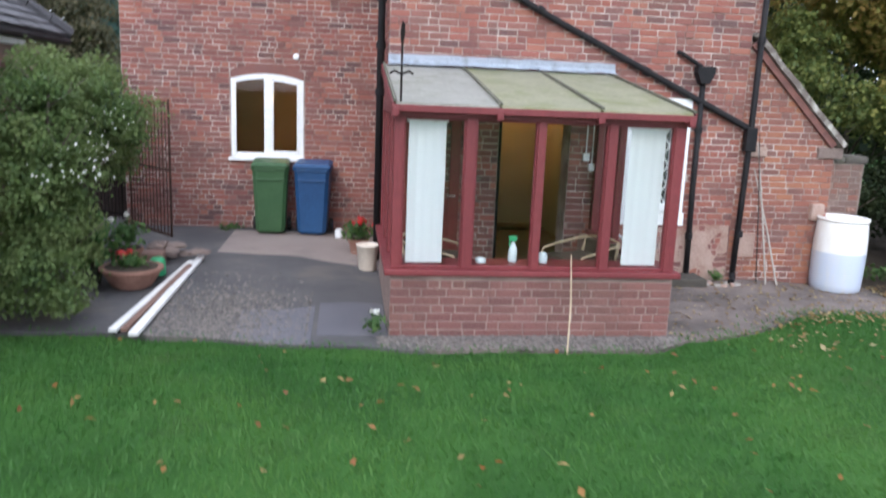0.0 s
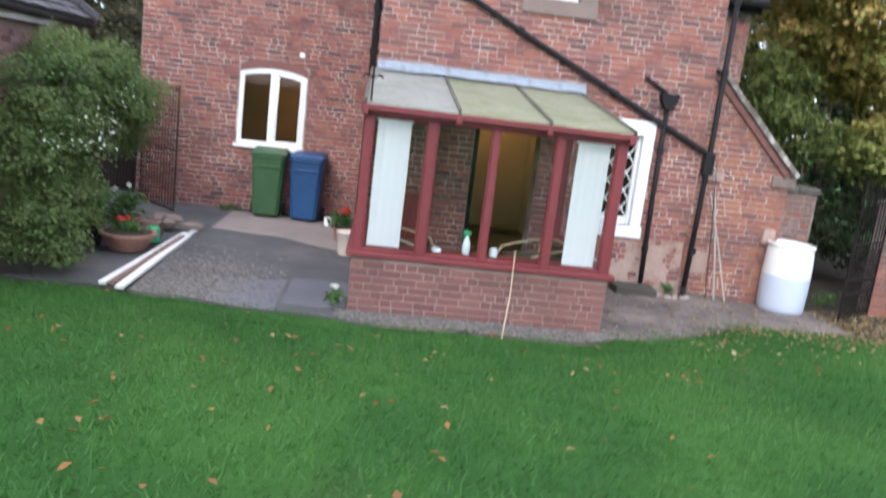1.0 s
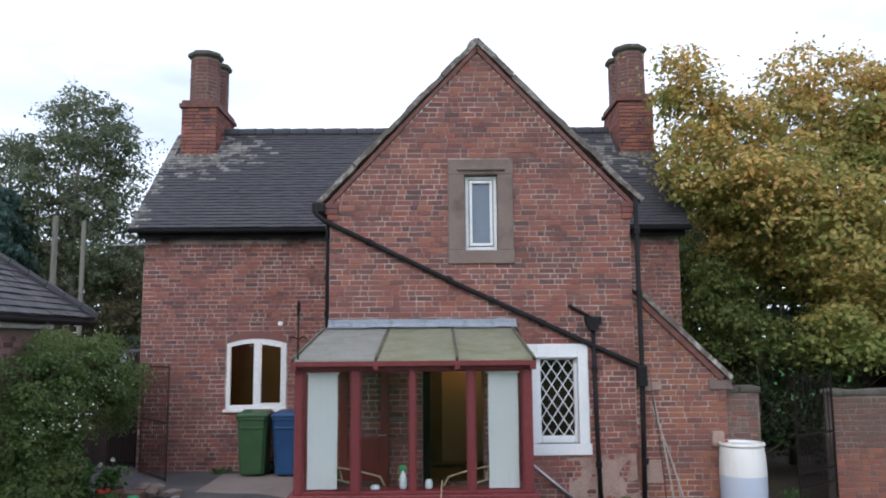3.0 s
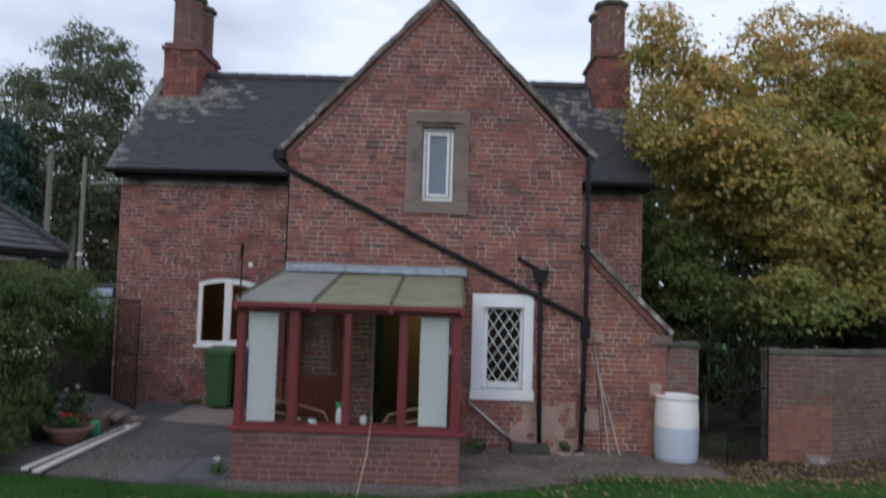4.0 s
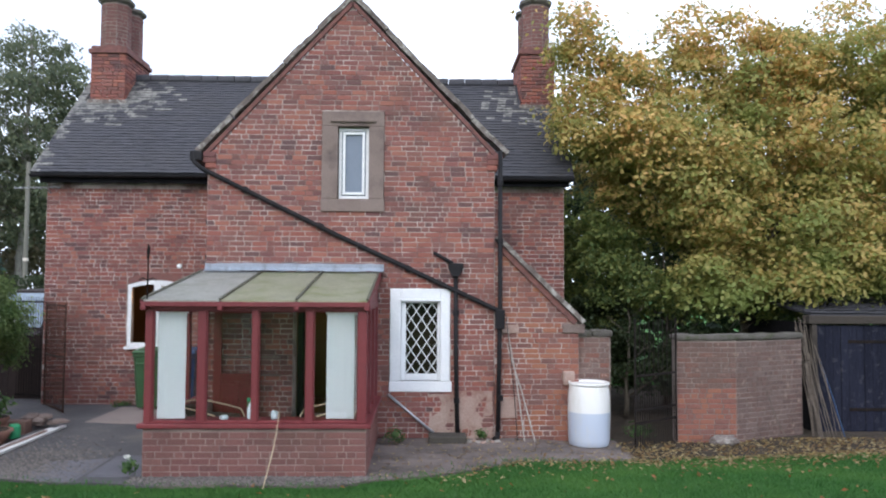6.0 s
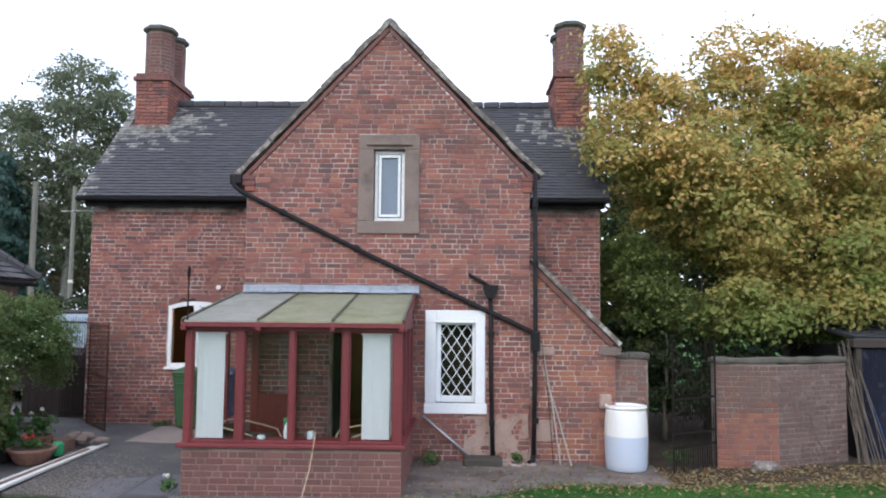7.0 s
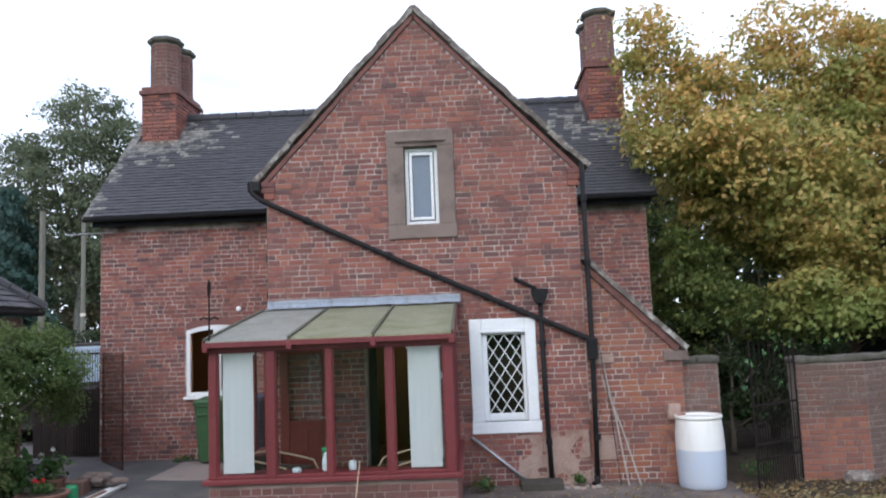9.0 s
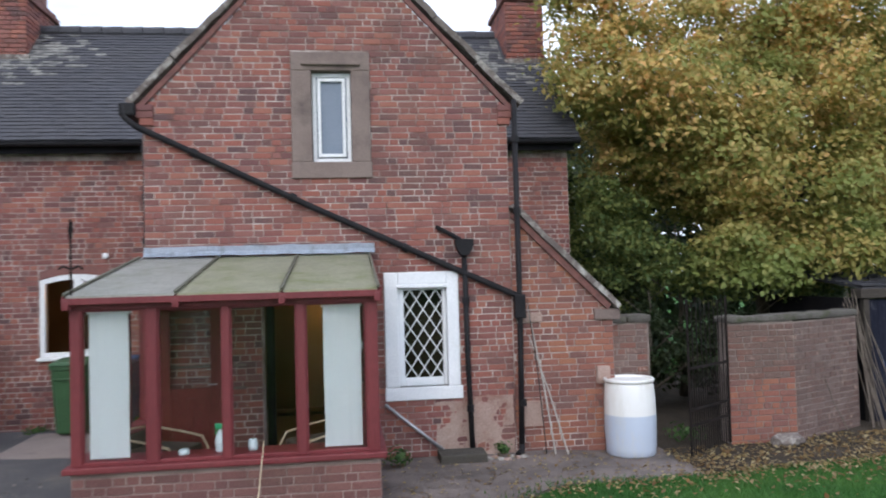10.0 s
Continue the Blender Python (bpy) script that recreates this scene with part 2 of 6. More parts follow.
M_WET = surface("dark_smooth_slab", (0.09, 0.09, 0.105), (0.13, 0.128, 0.142), 1.5, 70.0, 0.55, bump=0.3)
M_PINK_SLAB = surface("pinkish_concrete_slab", (0.25, 0.20, 0.185), (0.30, 0.245, 0.22), 1.4, 60.0, 0.85, bump=0.4, dirt=(0.17, 0.15, 0.14), dirt_scale=2.0, dirt_lo=0.55)
M_SOIL = surface("dark_garden_soil", (0.035, 0.026, 0.018), (0.07, 0.052, 0.036), 3.0, 60.0, 0.95, bump=0.8)
M_TURF = surface("mown_turf", (0.022, 0.08, 0.016), (0.055, 0.155, 0.03), 0.9, 120.0, 0.9, bump=0.8, spec=0.15, dirt=(0.06, 0.10, 0.03), dirt_scale=0.6, dirt_lo=0.56)
M_GRAVEL = surface("grey_gravel", (0.22, 0.20, 0.18), (0.34, 0.31, 0.28), 20.0, 90.0, 0.9, bump=0.3)
M_BARK = surface("grey_brown_bark", (0.06, 0.048, 0.036), (0.13, 0.11, 0.085), 6.0, 40.0, 0.95, bump=0.8, stretch=(1, 1, 0.3))
M_BIRCH = surface("pale_birch_bark", (0.20, 0.19, 0.17), (0.34, 0.32, 0.29), 3.0, 40.0, 0.9, bump=0.5, dirt=(0.07, 0.06, 0.055), dirt_scale=3.0, dirt_lo=0.5)
M_POLE = surface("weathered_pole_timber", (0.15, 0.145, 0.12), (0.21, 0.20, 0.17), 3.0, 40.0, 0.9, bump=0.4, stretch=(1, 1, 0.1))
# black stained shed boards; also the painted shade at eaves and hall opening
M_BLACK_BOARD = surface("black_boards_and_shade", (0.008, 0.008, 0.01), (0.02, 0.018, 0.02), 3.0, 50.0, 0.95, bump=0.5, stretch=(1, 1, 0.15), spec=0.1)
M_BLUE_BOARD = surface("faded_blue_black_boards", (0.010, 0.011, 0.020), (0.022, 0.024, 0.040), 3.0, 50.0, 0.9, bump=0.5, stretch=(1, 1, 0.12), spec=0.15, dirt=(0.07, 0.07, 0.08), dirt_scale=9.0, dirt_lo=0.56)
M_DARK_BEAM = surface("dark_weathered_beam", (0.035, 0.028, 0.022), (0.06, 0.048, 0.04), 3.0, 50.0, 0.9, bump=0.5, stretch=(0.2, 1, 1))
M_PLASTER = surface("cream_interior_plaster", (0.38, 0.33, 0.22), (0.44, 0.385, 0.26), 1.5, 60.0, 0.9, bump=0.1)
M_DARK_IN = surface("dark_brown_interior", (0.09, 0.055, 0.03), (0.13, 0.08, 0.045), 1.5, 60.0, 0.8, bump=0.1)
M_FLOOR_IN = surface("brown_floor_tiles", (0.12, 0.09, 0.065), (0.17, 0.13, 0.095), 2.5, 40.0, 0.5, bump=0.2)
M_BIN_GREEN = surface("green_bin_plastic", (0.030, 0.085, 0.032), (0.042, 0.105, 0.042), 3.0, 50.0, 0.5, bump=0.15, dirt=(0.07, 0.11, 0.06), dirt_scale=4.0, dirt_lo=0.58)
M_BIN_BLUE = surface("blue_bin_plastic", (0.012, 0.055, 0.15), (0.018, 0.075, 0.19), 3.0, 50.0, 0.45, bump=0.15, dirt=(0.05, 0.09, 0.15), dirt_scale=4.0, dirt_lo=0.6)
M_RUBBER = surface("black_rubber", (0.012, 0.012, 0.012), (0.025, 0.025, 0.025), 8.0, 60.0, 0.8, bump=0.2)
M_TERRACOTTA = surface("terracotta", (0.20, 0.095, 0.068), (0.27, 0.145, 0.11), 6.0, 60.0, 0.85, bump=0.4, dirt=(0.42, 0.34, 0.28), dirt_scale=7.0, dirt_lo=0.56)
M_CREAM_PLASTIC = surface("cream_plastic", (0.68, 0.57, 0.49), (0.76, 0.66, 0.57), 4.0, 50.0, 0.55, bump=0.15)
M_GREY_CANE = surface("bleached_cane", (0.34, 0.31, 0.28), (0.44, 0.40, 0.36), 6.0, 60.0, 0.7, bump=0.2)
M_CANE = surface("pale_cane", (0.42, 0.32, 0.21), (0.52, 0.42, 0.29), 6.0, 60.0, 0.6, bump=0.2)
M_STICK = surface("grey_dry_sticks", (0.10, 0.078, 0.062), (0.19, 0.155, 0.125), 6.0, 60.0, 0.9, bump=0.3)
M_WHITE_PAINT = surface("flaking_white_paint", (0.66, 0.65, 0.63), (0.74, 0.73, 0.71), 3.0, 60.0, 0.7, bump=0.3, dirt=(0.30, 0.20, 0.15), dirt_scale=6.0, dirt_lo=0.6)
M_OLD_WOOD = surface("brown_peeling_wood", (0.15, 0.085, 0.065), (0.22, 0.135, 0.11), 3.0, 50.0, 0.85, bump=0.4, stretch=(1, 0.3, 1))
M_GLASS = glass_material("clear_window_glass")
M_GLASS_DARK = glass_material("dim_window_glass", (0.55, 0.6, 0.62))
M_FROST = surface("frosted_blue_grey_glass", (0.12, 0.155, 0.205), (0.17, 0.205, 0.26), 1.5, 90.0, 0.25, bump=0.1, spec=0.6)
M_GALV = surface("galvanised_steel", (0.42, 0.43, 0.45), (0.52, 0.53, 0.55), 6.0, 40.0, 0.4, metal=0.8, bump=0.15)
M_FASCIA = surface("white_fascia_paint", (0.55, 0.56, 0.55), (0.64, 0.64, 0.63), 3.0, 50.0, 0.6, bump=0.2, dirt=(0.30, 0.32, 0.29), dirt_scale=4.0, dirt_lo=0.55)


# ---- building helpers ----
def empty(name, place=(0, 0, 0), label="", category="", group="", kind=""):
    ob = new(name)
    ob.location = place
    return tagged(ob, label, category, group, kind)


def part(name, bm, material, parent=None, label="", smooth=False):
    """Link a bmesh, given in world metres, as one mesh object under a thing or a part."""
    me = bpy.data.meshes.new(name)
    bm.to_mesh(me)
    bm.free()
    return link(name, me, material, parent, label, smooth)


def link(name, me, material, parent=None, label="", smooth=False):
    for m in material if isinstance(material, (list, tuple)) else [material]:
        me.materials.append(m)
    if smooth:
        me.polygons.foreach_set("use_smooth", [True] * len(me.polygons))
    ob = new(name, me)
    if parent:
        ob.parent = parent
        ob.matrix_parent_inverse = base_of(parent).inverted()
    return tagged(ob, label)


def base_of(ob):
    m = ob.matrix_basis.copy()
    while ob.parent:
        m = ob.parent.matrix_basis @ ob.matrix_parent_inverse @ m
        ob = ob.parent
    return m


def box(bm, x0, y0, z0, x1, y1, z1, bevel=0.0, m=None):
    vs = [bm.verts.new((x, y, z)) for x in (x0, x1) for y in (y0, y1) for z in (z0, z1)]
    fs = [bm.faces.new([vs[i] for i in q]) for q in ((0, 1, 3, 2), (4, 6, 7, 5), (0, 4, 5, 1), (2, 3, 7, 6), (0, 2, 6, 4), (1, 5, 7, 3))]
    if m is not None:
        bmesh.ops.transform(bm, matrix=m, verts=vs)
    if bevel:
        es = list({e for f in fs for e in f.edges})
        bmesh.ops.bevel(bm, geom=es, offset=bevel, segments=2, affect="EDGES", profile=0.6)
    return bm


def boxed(x0, y0, z0, x1, y1, z1, bevel=0.0, m=None):
    return box(bmesh.new(), x0, y0, z0, x1, y1, z1, bevel, m)


def prism(bm, pts, axis_from, axis_to, axis="y"):
    """A polygon of (u, z) points drawn out along y (or x)."""
    def at(p, d):
        return (p[0], d, p[1]) if axis == "y" else (d, p[0], p[1])
    a = [bm.verts.new(at(p, axis_from)) for p in pts]
    b = [bm.verts.new(at(p, axis_to)) for p in pts]
    bm.faces.new(a)
    bm.faces.new(b[::-1])
    for i in range(len(pts)):
        j = (i + 1) % len(pts)
        bm.faces.new((a[i], b[i], b[j], a[j]))
    bmesh.ops.recalc_face_normals(bm, faces=bm.faces[:])
    return bm


def beam(bm, a, b, w, d, up=(0, 0, 1)):
    """A squared bar from a to b, w wide and d deep."""
    a, b = Vector(a), Vector(b)
    t = (b - a).normalized()
    s = t.cross(Vector(up)).normalized()
    u = s.cross(t)
    vs = [bm.verts.new(p + s * i * w / 2 + u * j * d / 2) for p in (a, b) for i, j in ((-1, -1), (1, -1), (1, 1), (-1, 1))]
    for q in ((3, 2, 1, 0), (4, 5, 6, 7), (0, 1, 5, 4), (1, 2, 6, 5), (2, 3, 7, 6), (3, 0, 4, 7)):
        bm.faces.new([vs[i] for i in q])
    return bm


def tube(bm, pts, radii, seg=8, caps=True):
    """A round pipe or limb through pts; radii: one number or one for each point."""
    pts = [Vector(p) for p in pts]
    if isinstance(radii, (int, float)):
        radii = [radii] * len(pts)
    rings, side = [], None
    for i, p in enumerate(pts):
        t = (pts[min(i + 1, len(pts) - 1)] - pts[max(i - 1, 0)]).normalized()
        if side is None:
            side = t.orthogonal().normalized()
        side = (side - t * side.dot(t)).normalized()
        other = t.cross(side)
        rings.append([bm.verts.new(p + (side * math.cos(a) + other * math.sin(a)) * radii[i]) for a in [2 * math.pi * k / seg for k in range(seg)]])
    for r, q in zip(rings, rings[1:]):
        for k in range(seg):
            bm.faces.new((r[k], r[(k + 1) % seg], q[(k + 1) % seg], q[k]))
    if caps:
        bm.faces.new(rings[0][::-1])
        bm.faces.new(rings[-1])
    return bm


def turned(bm, place, profile, seg=24, closed=True, phase=0.0):
    """A body turned round the upright: profile of (radius, height)."""
    x, y, z = place
    rings = [[bm.verts.new((x + r * math.cos(a), y + r * math.sin(a), z + h)) for a in [2 * math.pi * k / seg + phase for k in range(seg)]] for r, h in profile]
    for r, q in zip(rings, rings[1:]):
        for k in range(seg):
            bm.faces.new((r[k], r[(k + 1) % seg], q[(k + 1) % seg], q[k]))
    if closed:
        bm.faces.new(rings[0][::-1])
        bm.faces.new(rings[-1])
    return bm


# ---- bricks and tiles ----
PIECES = {}


def brick_mesh(length, height, material):
    key = (round(length, 2), round(height, 3), material.name)
    if key not in PIECES:
        v, f = brick_shape(key[0], height)
        me = bpy.data.meshes.new("brick")
        me.from_pydata(v, [], f)
        me.materials.append(material)
        PIECES[key] = me
    return PIECES[key]


def brick_shape(length, height, proud=0.006, deep=0.03):
    a, h, c = length / 2, height / 2, 0.005
    v = [(-a, deep, -h), (a, deep, -h), (a, deep, h), (-a, deep, h), (-a, -proud + c, -h), (a, -proud + c, -h), (a, -proud + c, h), (-a, -proud + c, h),
         (-a + c, -proud, -h + c), (a - c, -proud, -h + c), (a - c, -proud, h - c), (-a + c, -proud, h - c)]
    f = [(8, 9, 10, 11)]
    for i in range(4):
        j = (i + 1) % 4
        f += [(4 + i, 4 + j, 8 + j, 8 + i), (i, j, 4 + j, 4 + i)]
    return v, f


def lay_bricks(wall, m, spans, z0, z1, kind, nearest, course=0.0785, long=0.23, joint=0.011, limit=300, seed=1):
    """Lay brick courses on a wall face. m: the face's frame (x along, y into the wall, z up); spans(z): the stretches of x to fill at a height;
    nearest(x, z): whether a brick is one of those that stand as parts of their own."""
    rnd = random.Random(seed)
    single, joined = BRICK[kind]
    V, F, count = [], [], 0
    inverse = base_of(wall).inverted()
    for i in range(int((z1 - z0) / course)):
        zc = z0 + (i + 0.5) * course
        for s0, s1 in spans(zc):
            x = s0 - rnd.random() * 0.1 if i % 2 else s0
            k = 0
            while x < s1 - 0.02:
                size = long if (i % 4 == 0 or (k + i) % 3) and rnd.random() > 0.28 else long / 2
                k += 1
                a, b = max(x, s0), min(x + size, s1)
                x += size
                if s1 - b < 0.05:
                    b = s1
                    x = s1
                if b - a < 0.035:
                    continue
                place = m @ pose((a + b) / 2, rnd.uniform(-0.003, 0.003), zc + rnd.uniform(-0.002, 0.002), rnd.uniform(-0.6, 0.6), rnd.uniform(-0.5, 0.5), rnd.uniform(-0.7, 0.7))
                if count < limit and nearest((a + b) / 2, zc):
                    ob = new("brick", brick_mesh(b - a - joint, course - joint, single))
                    ob.parent = wall
                    ob.matrix_parent_inverse = inverse
                    ob.matrix_basis = place
                    count += 1
                else:
                    v, f = brick_shape(b - a - joint, course - joint)
                    n = len(V)
                    V += [tuple(place @ Vector(p)) for p in v]
                    F += [tuple(n + j for j in q) for q in f]
    if V:
        me = bpy.data.meshes.new("brickwork")
        me.from_pydata(V, [], F)
        tagged(link("brickwork", me, joined, wall), kind="stuff")


def cut(s0, s1, holes):
    """The stretches left of s0 to s1 once holes (pairs) are taken out."""
    out = [(s0, s1)]
    for a, b in holes:
        out = [q for p, r in out for q in ((p, min(r, a)), (max(p, b), r)) if q[1] - q[0] > 0.03] if a < b else out
    return out


def lay_tiles(roof, eave, along, up, length, rise, spans, single, joined, nearest, gauge=0.10, wide=0.17, thick=0.017, limit=300, seed=3, odd=None, odd_mat=None):
    """Plain tiles in lapped rows, from the eave's corner: along and up are unit ways; spans(v): the stretches to fill at v metres up the slope."""
    rnd = random.Random(seed)
    along, up = Vector(along), Vector(up)
    out = along.cross(up).normalized()
    if out.z < 0:
        out = -out
    tilt = 0.12
    inverse = base_of(roof).inverted()
    u2 = (up - out * tilt).normalized()
    n2 = along.cross(u2)
    n2 = n2 if n2.z > 0 else -n2
    frame_of = Matrix((along, u2, n2)).transposed().to_4x4()
    shape_v = lambda w: [(-w / 2, 0, 0), (w / 2, 0, 0), (w / 2, gauge * 1.6, 0), (-w / 2, gauge * 1.6, 0), (-w / 2, 0, thick), (w / 2, 0, thick), (w / 2, gauge * 1.6, thick), (-w / 2, gauge * 1.6, thick)]
    shape_f = [(4, 5, 6, 7), (0, 1, 5, 4), (1, 2, 6, 5), (3, 0, 4, 7)]
    V, F, count, cache = [], [], 0, {}
    OV, OF = [], []
    for i in range(int(rise / gauge)):
        v = i * gauge
        for s0, s1 in spans(v):
            x = s0 - (wide / 2 if i % 2 else 0)
            while x < s1 - 0.02:
                a, b = max(x, s0), min(x + wide, s1)
                x += wide
                if b - a < 0.03:
                    continue
                w = round(b - a - 0.004, 2)
                mid = Vector(eave) + along * ((a + b) / 2) + up * v + out * (0.012 + rnd.uniform(0, 0.008))
                place = Matrix.Translation(mid) @ frame_of @ pose(0, 0, 0, rnd.uniform(-1.0, 1.0), rnd.uniform(-1, 1), rnd.uniform(-1, 1))
                if count < limit and nearest((a + b) / 2, v):
                    if w not in cache:
                        me = bpy.data.meshes.new("tile")
                        me.from_pydata(shape_v(w), [], shape_f)
                        me.materials.append(single)
                        cache[w] = me
                    ob = new("tile", cache[w])
                    ob.parent = roof
                    ob.matrix_parent_inverse = inverse
                    ob.matrix_basis = place
                    count += 1
                elif odd and rnd.random() < odd((a + b) / 2, v):
                    n = len(OV)
                    OV += [tuple(place @ Vector(p)) for p in shape_v(w)]
                    OF += [tuple(n + j for j in q) for q in shape_f]
                else:
                    n = len(V)
                    V += [tuple(place @ Vector(p)) for p in shape_v(w)]
                    F += [tuple(n + j for j in q) for q in shape_f]
    if V:
        me = bpy.data.meshes.new("tiling")
        me.from_pydata(V, [], F)
        tagged(link("tiling", me, joined, roof), kind="stuff")
    if OV:
        me = bpy.data.meshes.new("lichened_tiling")
        me.from_pydata(OV, [], OF)
        tagged(link("lichened_tiling", me, odd_mat, roof, "tiles bleached pale by lichen"), kind="stuff")


def tile_material(name, a, b, lichen, island, lo=0.6):
    m, n, l, s = nodes_of(name)
    col = mixed(n, l, piece_random(n, island), a, b)
    col = mixed(n, l, grain(n, l, 1.6, 5.0, 0.6, lo=0.4, hi=0.65), col, mixed(n, l, 0.5, col, (0.045, 0.042, 0.045)))
    col = mixed(n, l, grain(n, l, 7.0, 6.0, 0.75, lo=lo, hi=lo + 0.12), col, lichen)
    fg = grain(n, l, 60.0, 4.0, 0.6)
    col = mixed(n, l, 0.2, col, mixed(n, l, fg, (0.03, 0.03, 0.032), (0.2, 0.19, 0.19)))
    l.new(col, s.inputs["Base Color"])
    s.inputs["Roughness"].default_value, s.inputs["Specular IOR Level"].default_value = 0.7, 0.35
    bumped(n, l, s, fg, 0.35, 0.005)
    return m


M_TILE = (tile_material("blue_clay_tile", (0.024, 0.025, 0.034), (0.046, 0.046, 0.057), (0.22, 0.21, 0.19), False, 0.66), tile_material("blue_clay_tile_joined", (0.024, 0.025, 0.034), (0.046, 0.046, 0.057), (0.22, 0.21, 0.19), True, 0.66))
M_TILE_LICHEN = tile_material("lichened_clay_tile", (0.075, 0.073, 0.074), (0.14, 0.135, 0.13), (0.27, 0.26, 0.235), True, 0.45)
M_SLATE = (tile_material("grey_slate", (0.05, 0.048, 0.055), (0.10, 0.095, 0.105), (0.22, 0.20, 0.19), False), tile_material("grey_slate_joined", (0.05, 0.048, 0.055), (0.10, 0.095, 0.105), (0.22, 0.20, 0.19), True))


# ---- foliage ----
def leaves(name, centres, normals, size, material, parent=None, label="", spread=0.5, seed=1, aspect=0.62):
    """Many small folded leaves, joined into one mesh: each a pair of triangles meeting at the midrib."""
    rng = np.random.default_rng(seed)
    c = np.asarray(centres, float)
    k = len(c)
    nrm = np.asarray(normals, float) * spread + rng.normal(size=(k, 3)) * (1 - spread)
    nrm /= np.linalg.norm(nrm, axis=1)[:, None] + 1e-9
    t = np.cross(nrm, rng.normal(size=(k, 3)))
    t /= np.linalg.norm(t, axis=1)[:, None] + 1e-9
    b = np.cross(nrm, t)
    s = (size * rng.uniform(0.6, 1.35, k))[:, None]
    tip, root = c + t * s * 0.5, c - t * s * 0.5
    l = c + b * s * aspect * 0.5 + nrm * s * 0.12
    r = c - b * s * aspect * 0.5 + nrm * s * 0.12
    v = np.stack([root, r, tip, l], 1).reshape(-1, 3)
    me = bpy.data.meshes.new(name)
    me.vertices.add(k * 4)
    me.vertices.foreach_set("co", v.ravel())
    tri = np.array([[0, 1, 2], [0, 2, 3]]).ravel()[None, :] + np.arange(k)[:, None] * 4
    me.loops.add(k * 6)
    me.loops.foreach_set("vertex_index", tri.ravel())
    me.polygons.add(k * 2)
    me.polygons.foreach_set("loop_start", np.arange(0, k * 6, 3))
    me.update(calc_edges=True)
    return link(name, me, material, parent, label)


def crown_points(blobs, clusters, each, sigma, seed):
    """Leaf places in clusters over a set of rounded masses (centre, radii): denser towards the outside, ragged in outline."""
    rng = np.random.default_rng(seed)
    w = np.array([r[0] * r[1] * r[2] for _, r in blobs]) ** 0.67
    pick = rng.choice(len(blobs), clusters, p=w / w.sum())
    C = np.array([b[0] for b in blobs], float)[pick]
    R = np.array([b[1] for b in blobs], float)[pick]
    d = rng.normal(size=(clusters, 3))
    d /= np.linalg.norm(d, axis=1)[:, None]
    rad = rng.uniform(0.3, 1.0, clusters) ** 0.45 * rng.uniform(0.88, 1.12, clusters)
    mid = C + d * R * rad[:, None]
    size = sigma * rng.uniform(0.5, 1.4, clusters)
    p = mid[:, None, :] + rng.normal(size=(clusters, each, 3)) * size[:, None, None] * np.array([1, 1, 0.7])
    nr = d[:, None, :] * 0.8 + np.array([0, 0, 0.6]) + np.zeros((clusters, each, 1))
    return p.reshape(-1, 3), nr.reshape(-1, 3)


def bough_points(blobs, boughs, reach, each, seed, flat=0.5, inner=0.3):
    """Leaf places on many small flattened boughs set through a crown: leaves crowd the upper side of each bough and thin out below it."""
    rng = np.random.default_rng(seed)
    w = np.array([r[0] * r[1] * r[2] for _, r in blobs]) ** 0.67
    pick = rng.choice(len(blobs), boughs, p=w / w.sum())
    C = np.array([b[0] for b in blobs], float)[pick]
    Q = np.array([b[1] for b in blobs], float)[pick]
    d = rng.normal(size=(boughs, 3))
    d /= np.linalg.norm(d, axis=1)[:, None]
    mid = C + d * Q * (rng.uniform(inner, 1.0, boughs) ** 0.6)[:, None]
    rad = reach * rng.uniform(0.5, 1.35, boughs)
    e = rng.normal(size=(boughs, each, 3))
    e /= np.linalg.norm(e, axis=2)[:, :, None]
    up = rng.uniform(size=(boughs, each)) < 0.72
    e[:, :, 2] = np.where(up, np.abs(e[:, :, 2]), e[:, :, 2])
    scale = np.stack([rad, rad, rad * flat], 1)[:, None, :]
    p = mid[:, None, :] + e * scale * rng.uniform(0.45, 1.12, (boughs, each, 1)) + rng.normal(size=(boughs, each, 3)) * 0.05
    p[:, :, 2] -= 0.25 * ((p[:, :, 0] - mid[:, None, 0]) ** 2 + (p[:, :, 1] - mid[:, None, 1]) ** 2) / rad[:, None]
    nr = e * 0.6 + d[:, None, :] * 0.3 + np.array([0, -0.15, 0.55])
    return p.reshape(-1, 3), nr.reshape(-1, 3)


def limbs(bm, base, top, radius, count, reach, seed, start=0.3, seg=7):
    """A tapered trunk from base to top with limbs that rise and fork."""
    rnd = random.Random(seed)
    base, top = Vector(base), Vector(top)
    n = 8
    pts = [base.lerp(top, i / n) + Vector((rnd.uniform(-1, 1), rnd.uniform(-1, 1), 0)) * radius * 0.6 * (i > 0) for i in range(n + 1)]
    tube(bm, pts, [radius * (1 - 0.85 * i / n) for i in range(n + 1)], seg)
    for k in range(count):
        f = start + (1 - start) * (k + 0.5) / count
        p = base.lerp(top, f)
        a = k * 2.4 + rnd.uniform(-0.4, 0.4)
        out = reach * (1.1 - 0.7 * f) * rnd.uniform(0.7, 1.2)
        q1 = p + Vector((math.cos(a) * out * 0.5, math.sin(a) * out * 0.5, out * 0.35))
        q2 = p + Vector((math.cos(a) * out, math.sin(a) * out, out * 0.75))
        r = radius * (1 - 0.8 * f) * 0.55
        tube(bm, [p, q1, q2], [r, r * 0.65, r * 0.2], 5)
        for s in (-1, 1):
            q3 = q1 + Vector((math.cos(a + s * 0.8) * out * 0.45, math.sin(a + s * 0.8) * out * 0.45, out * 0.4))
            tube(bm, [q1, q3], [r * 0.5, r * 0.12], 4)
    return bm


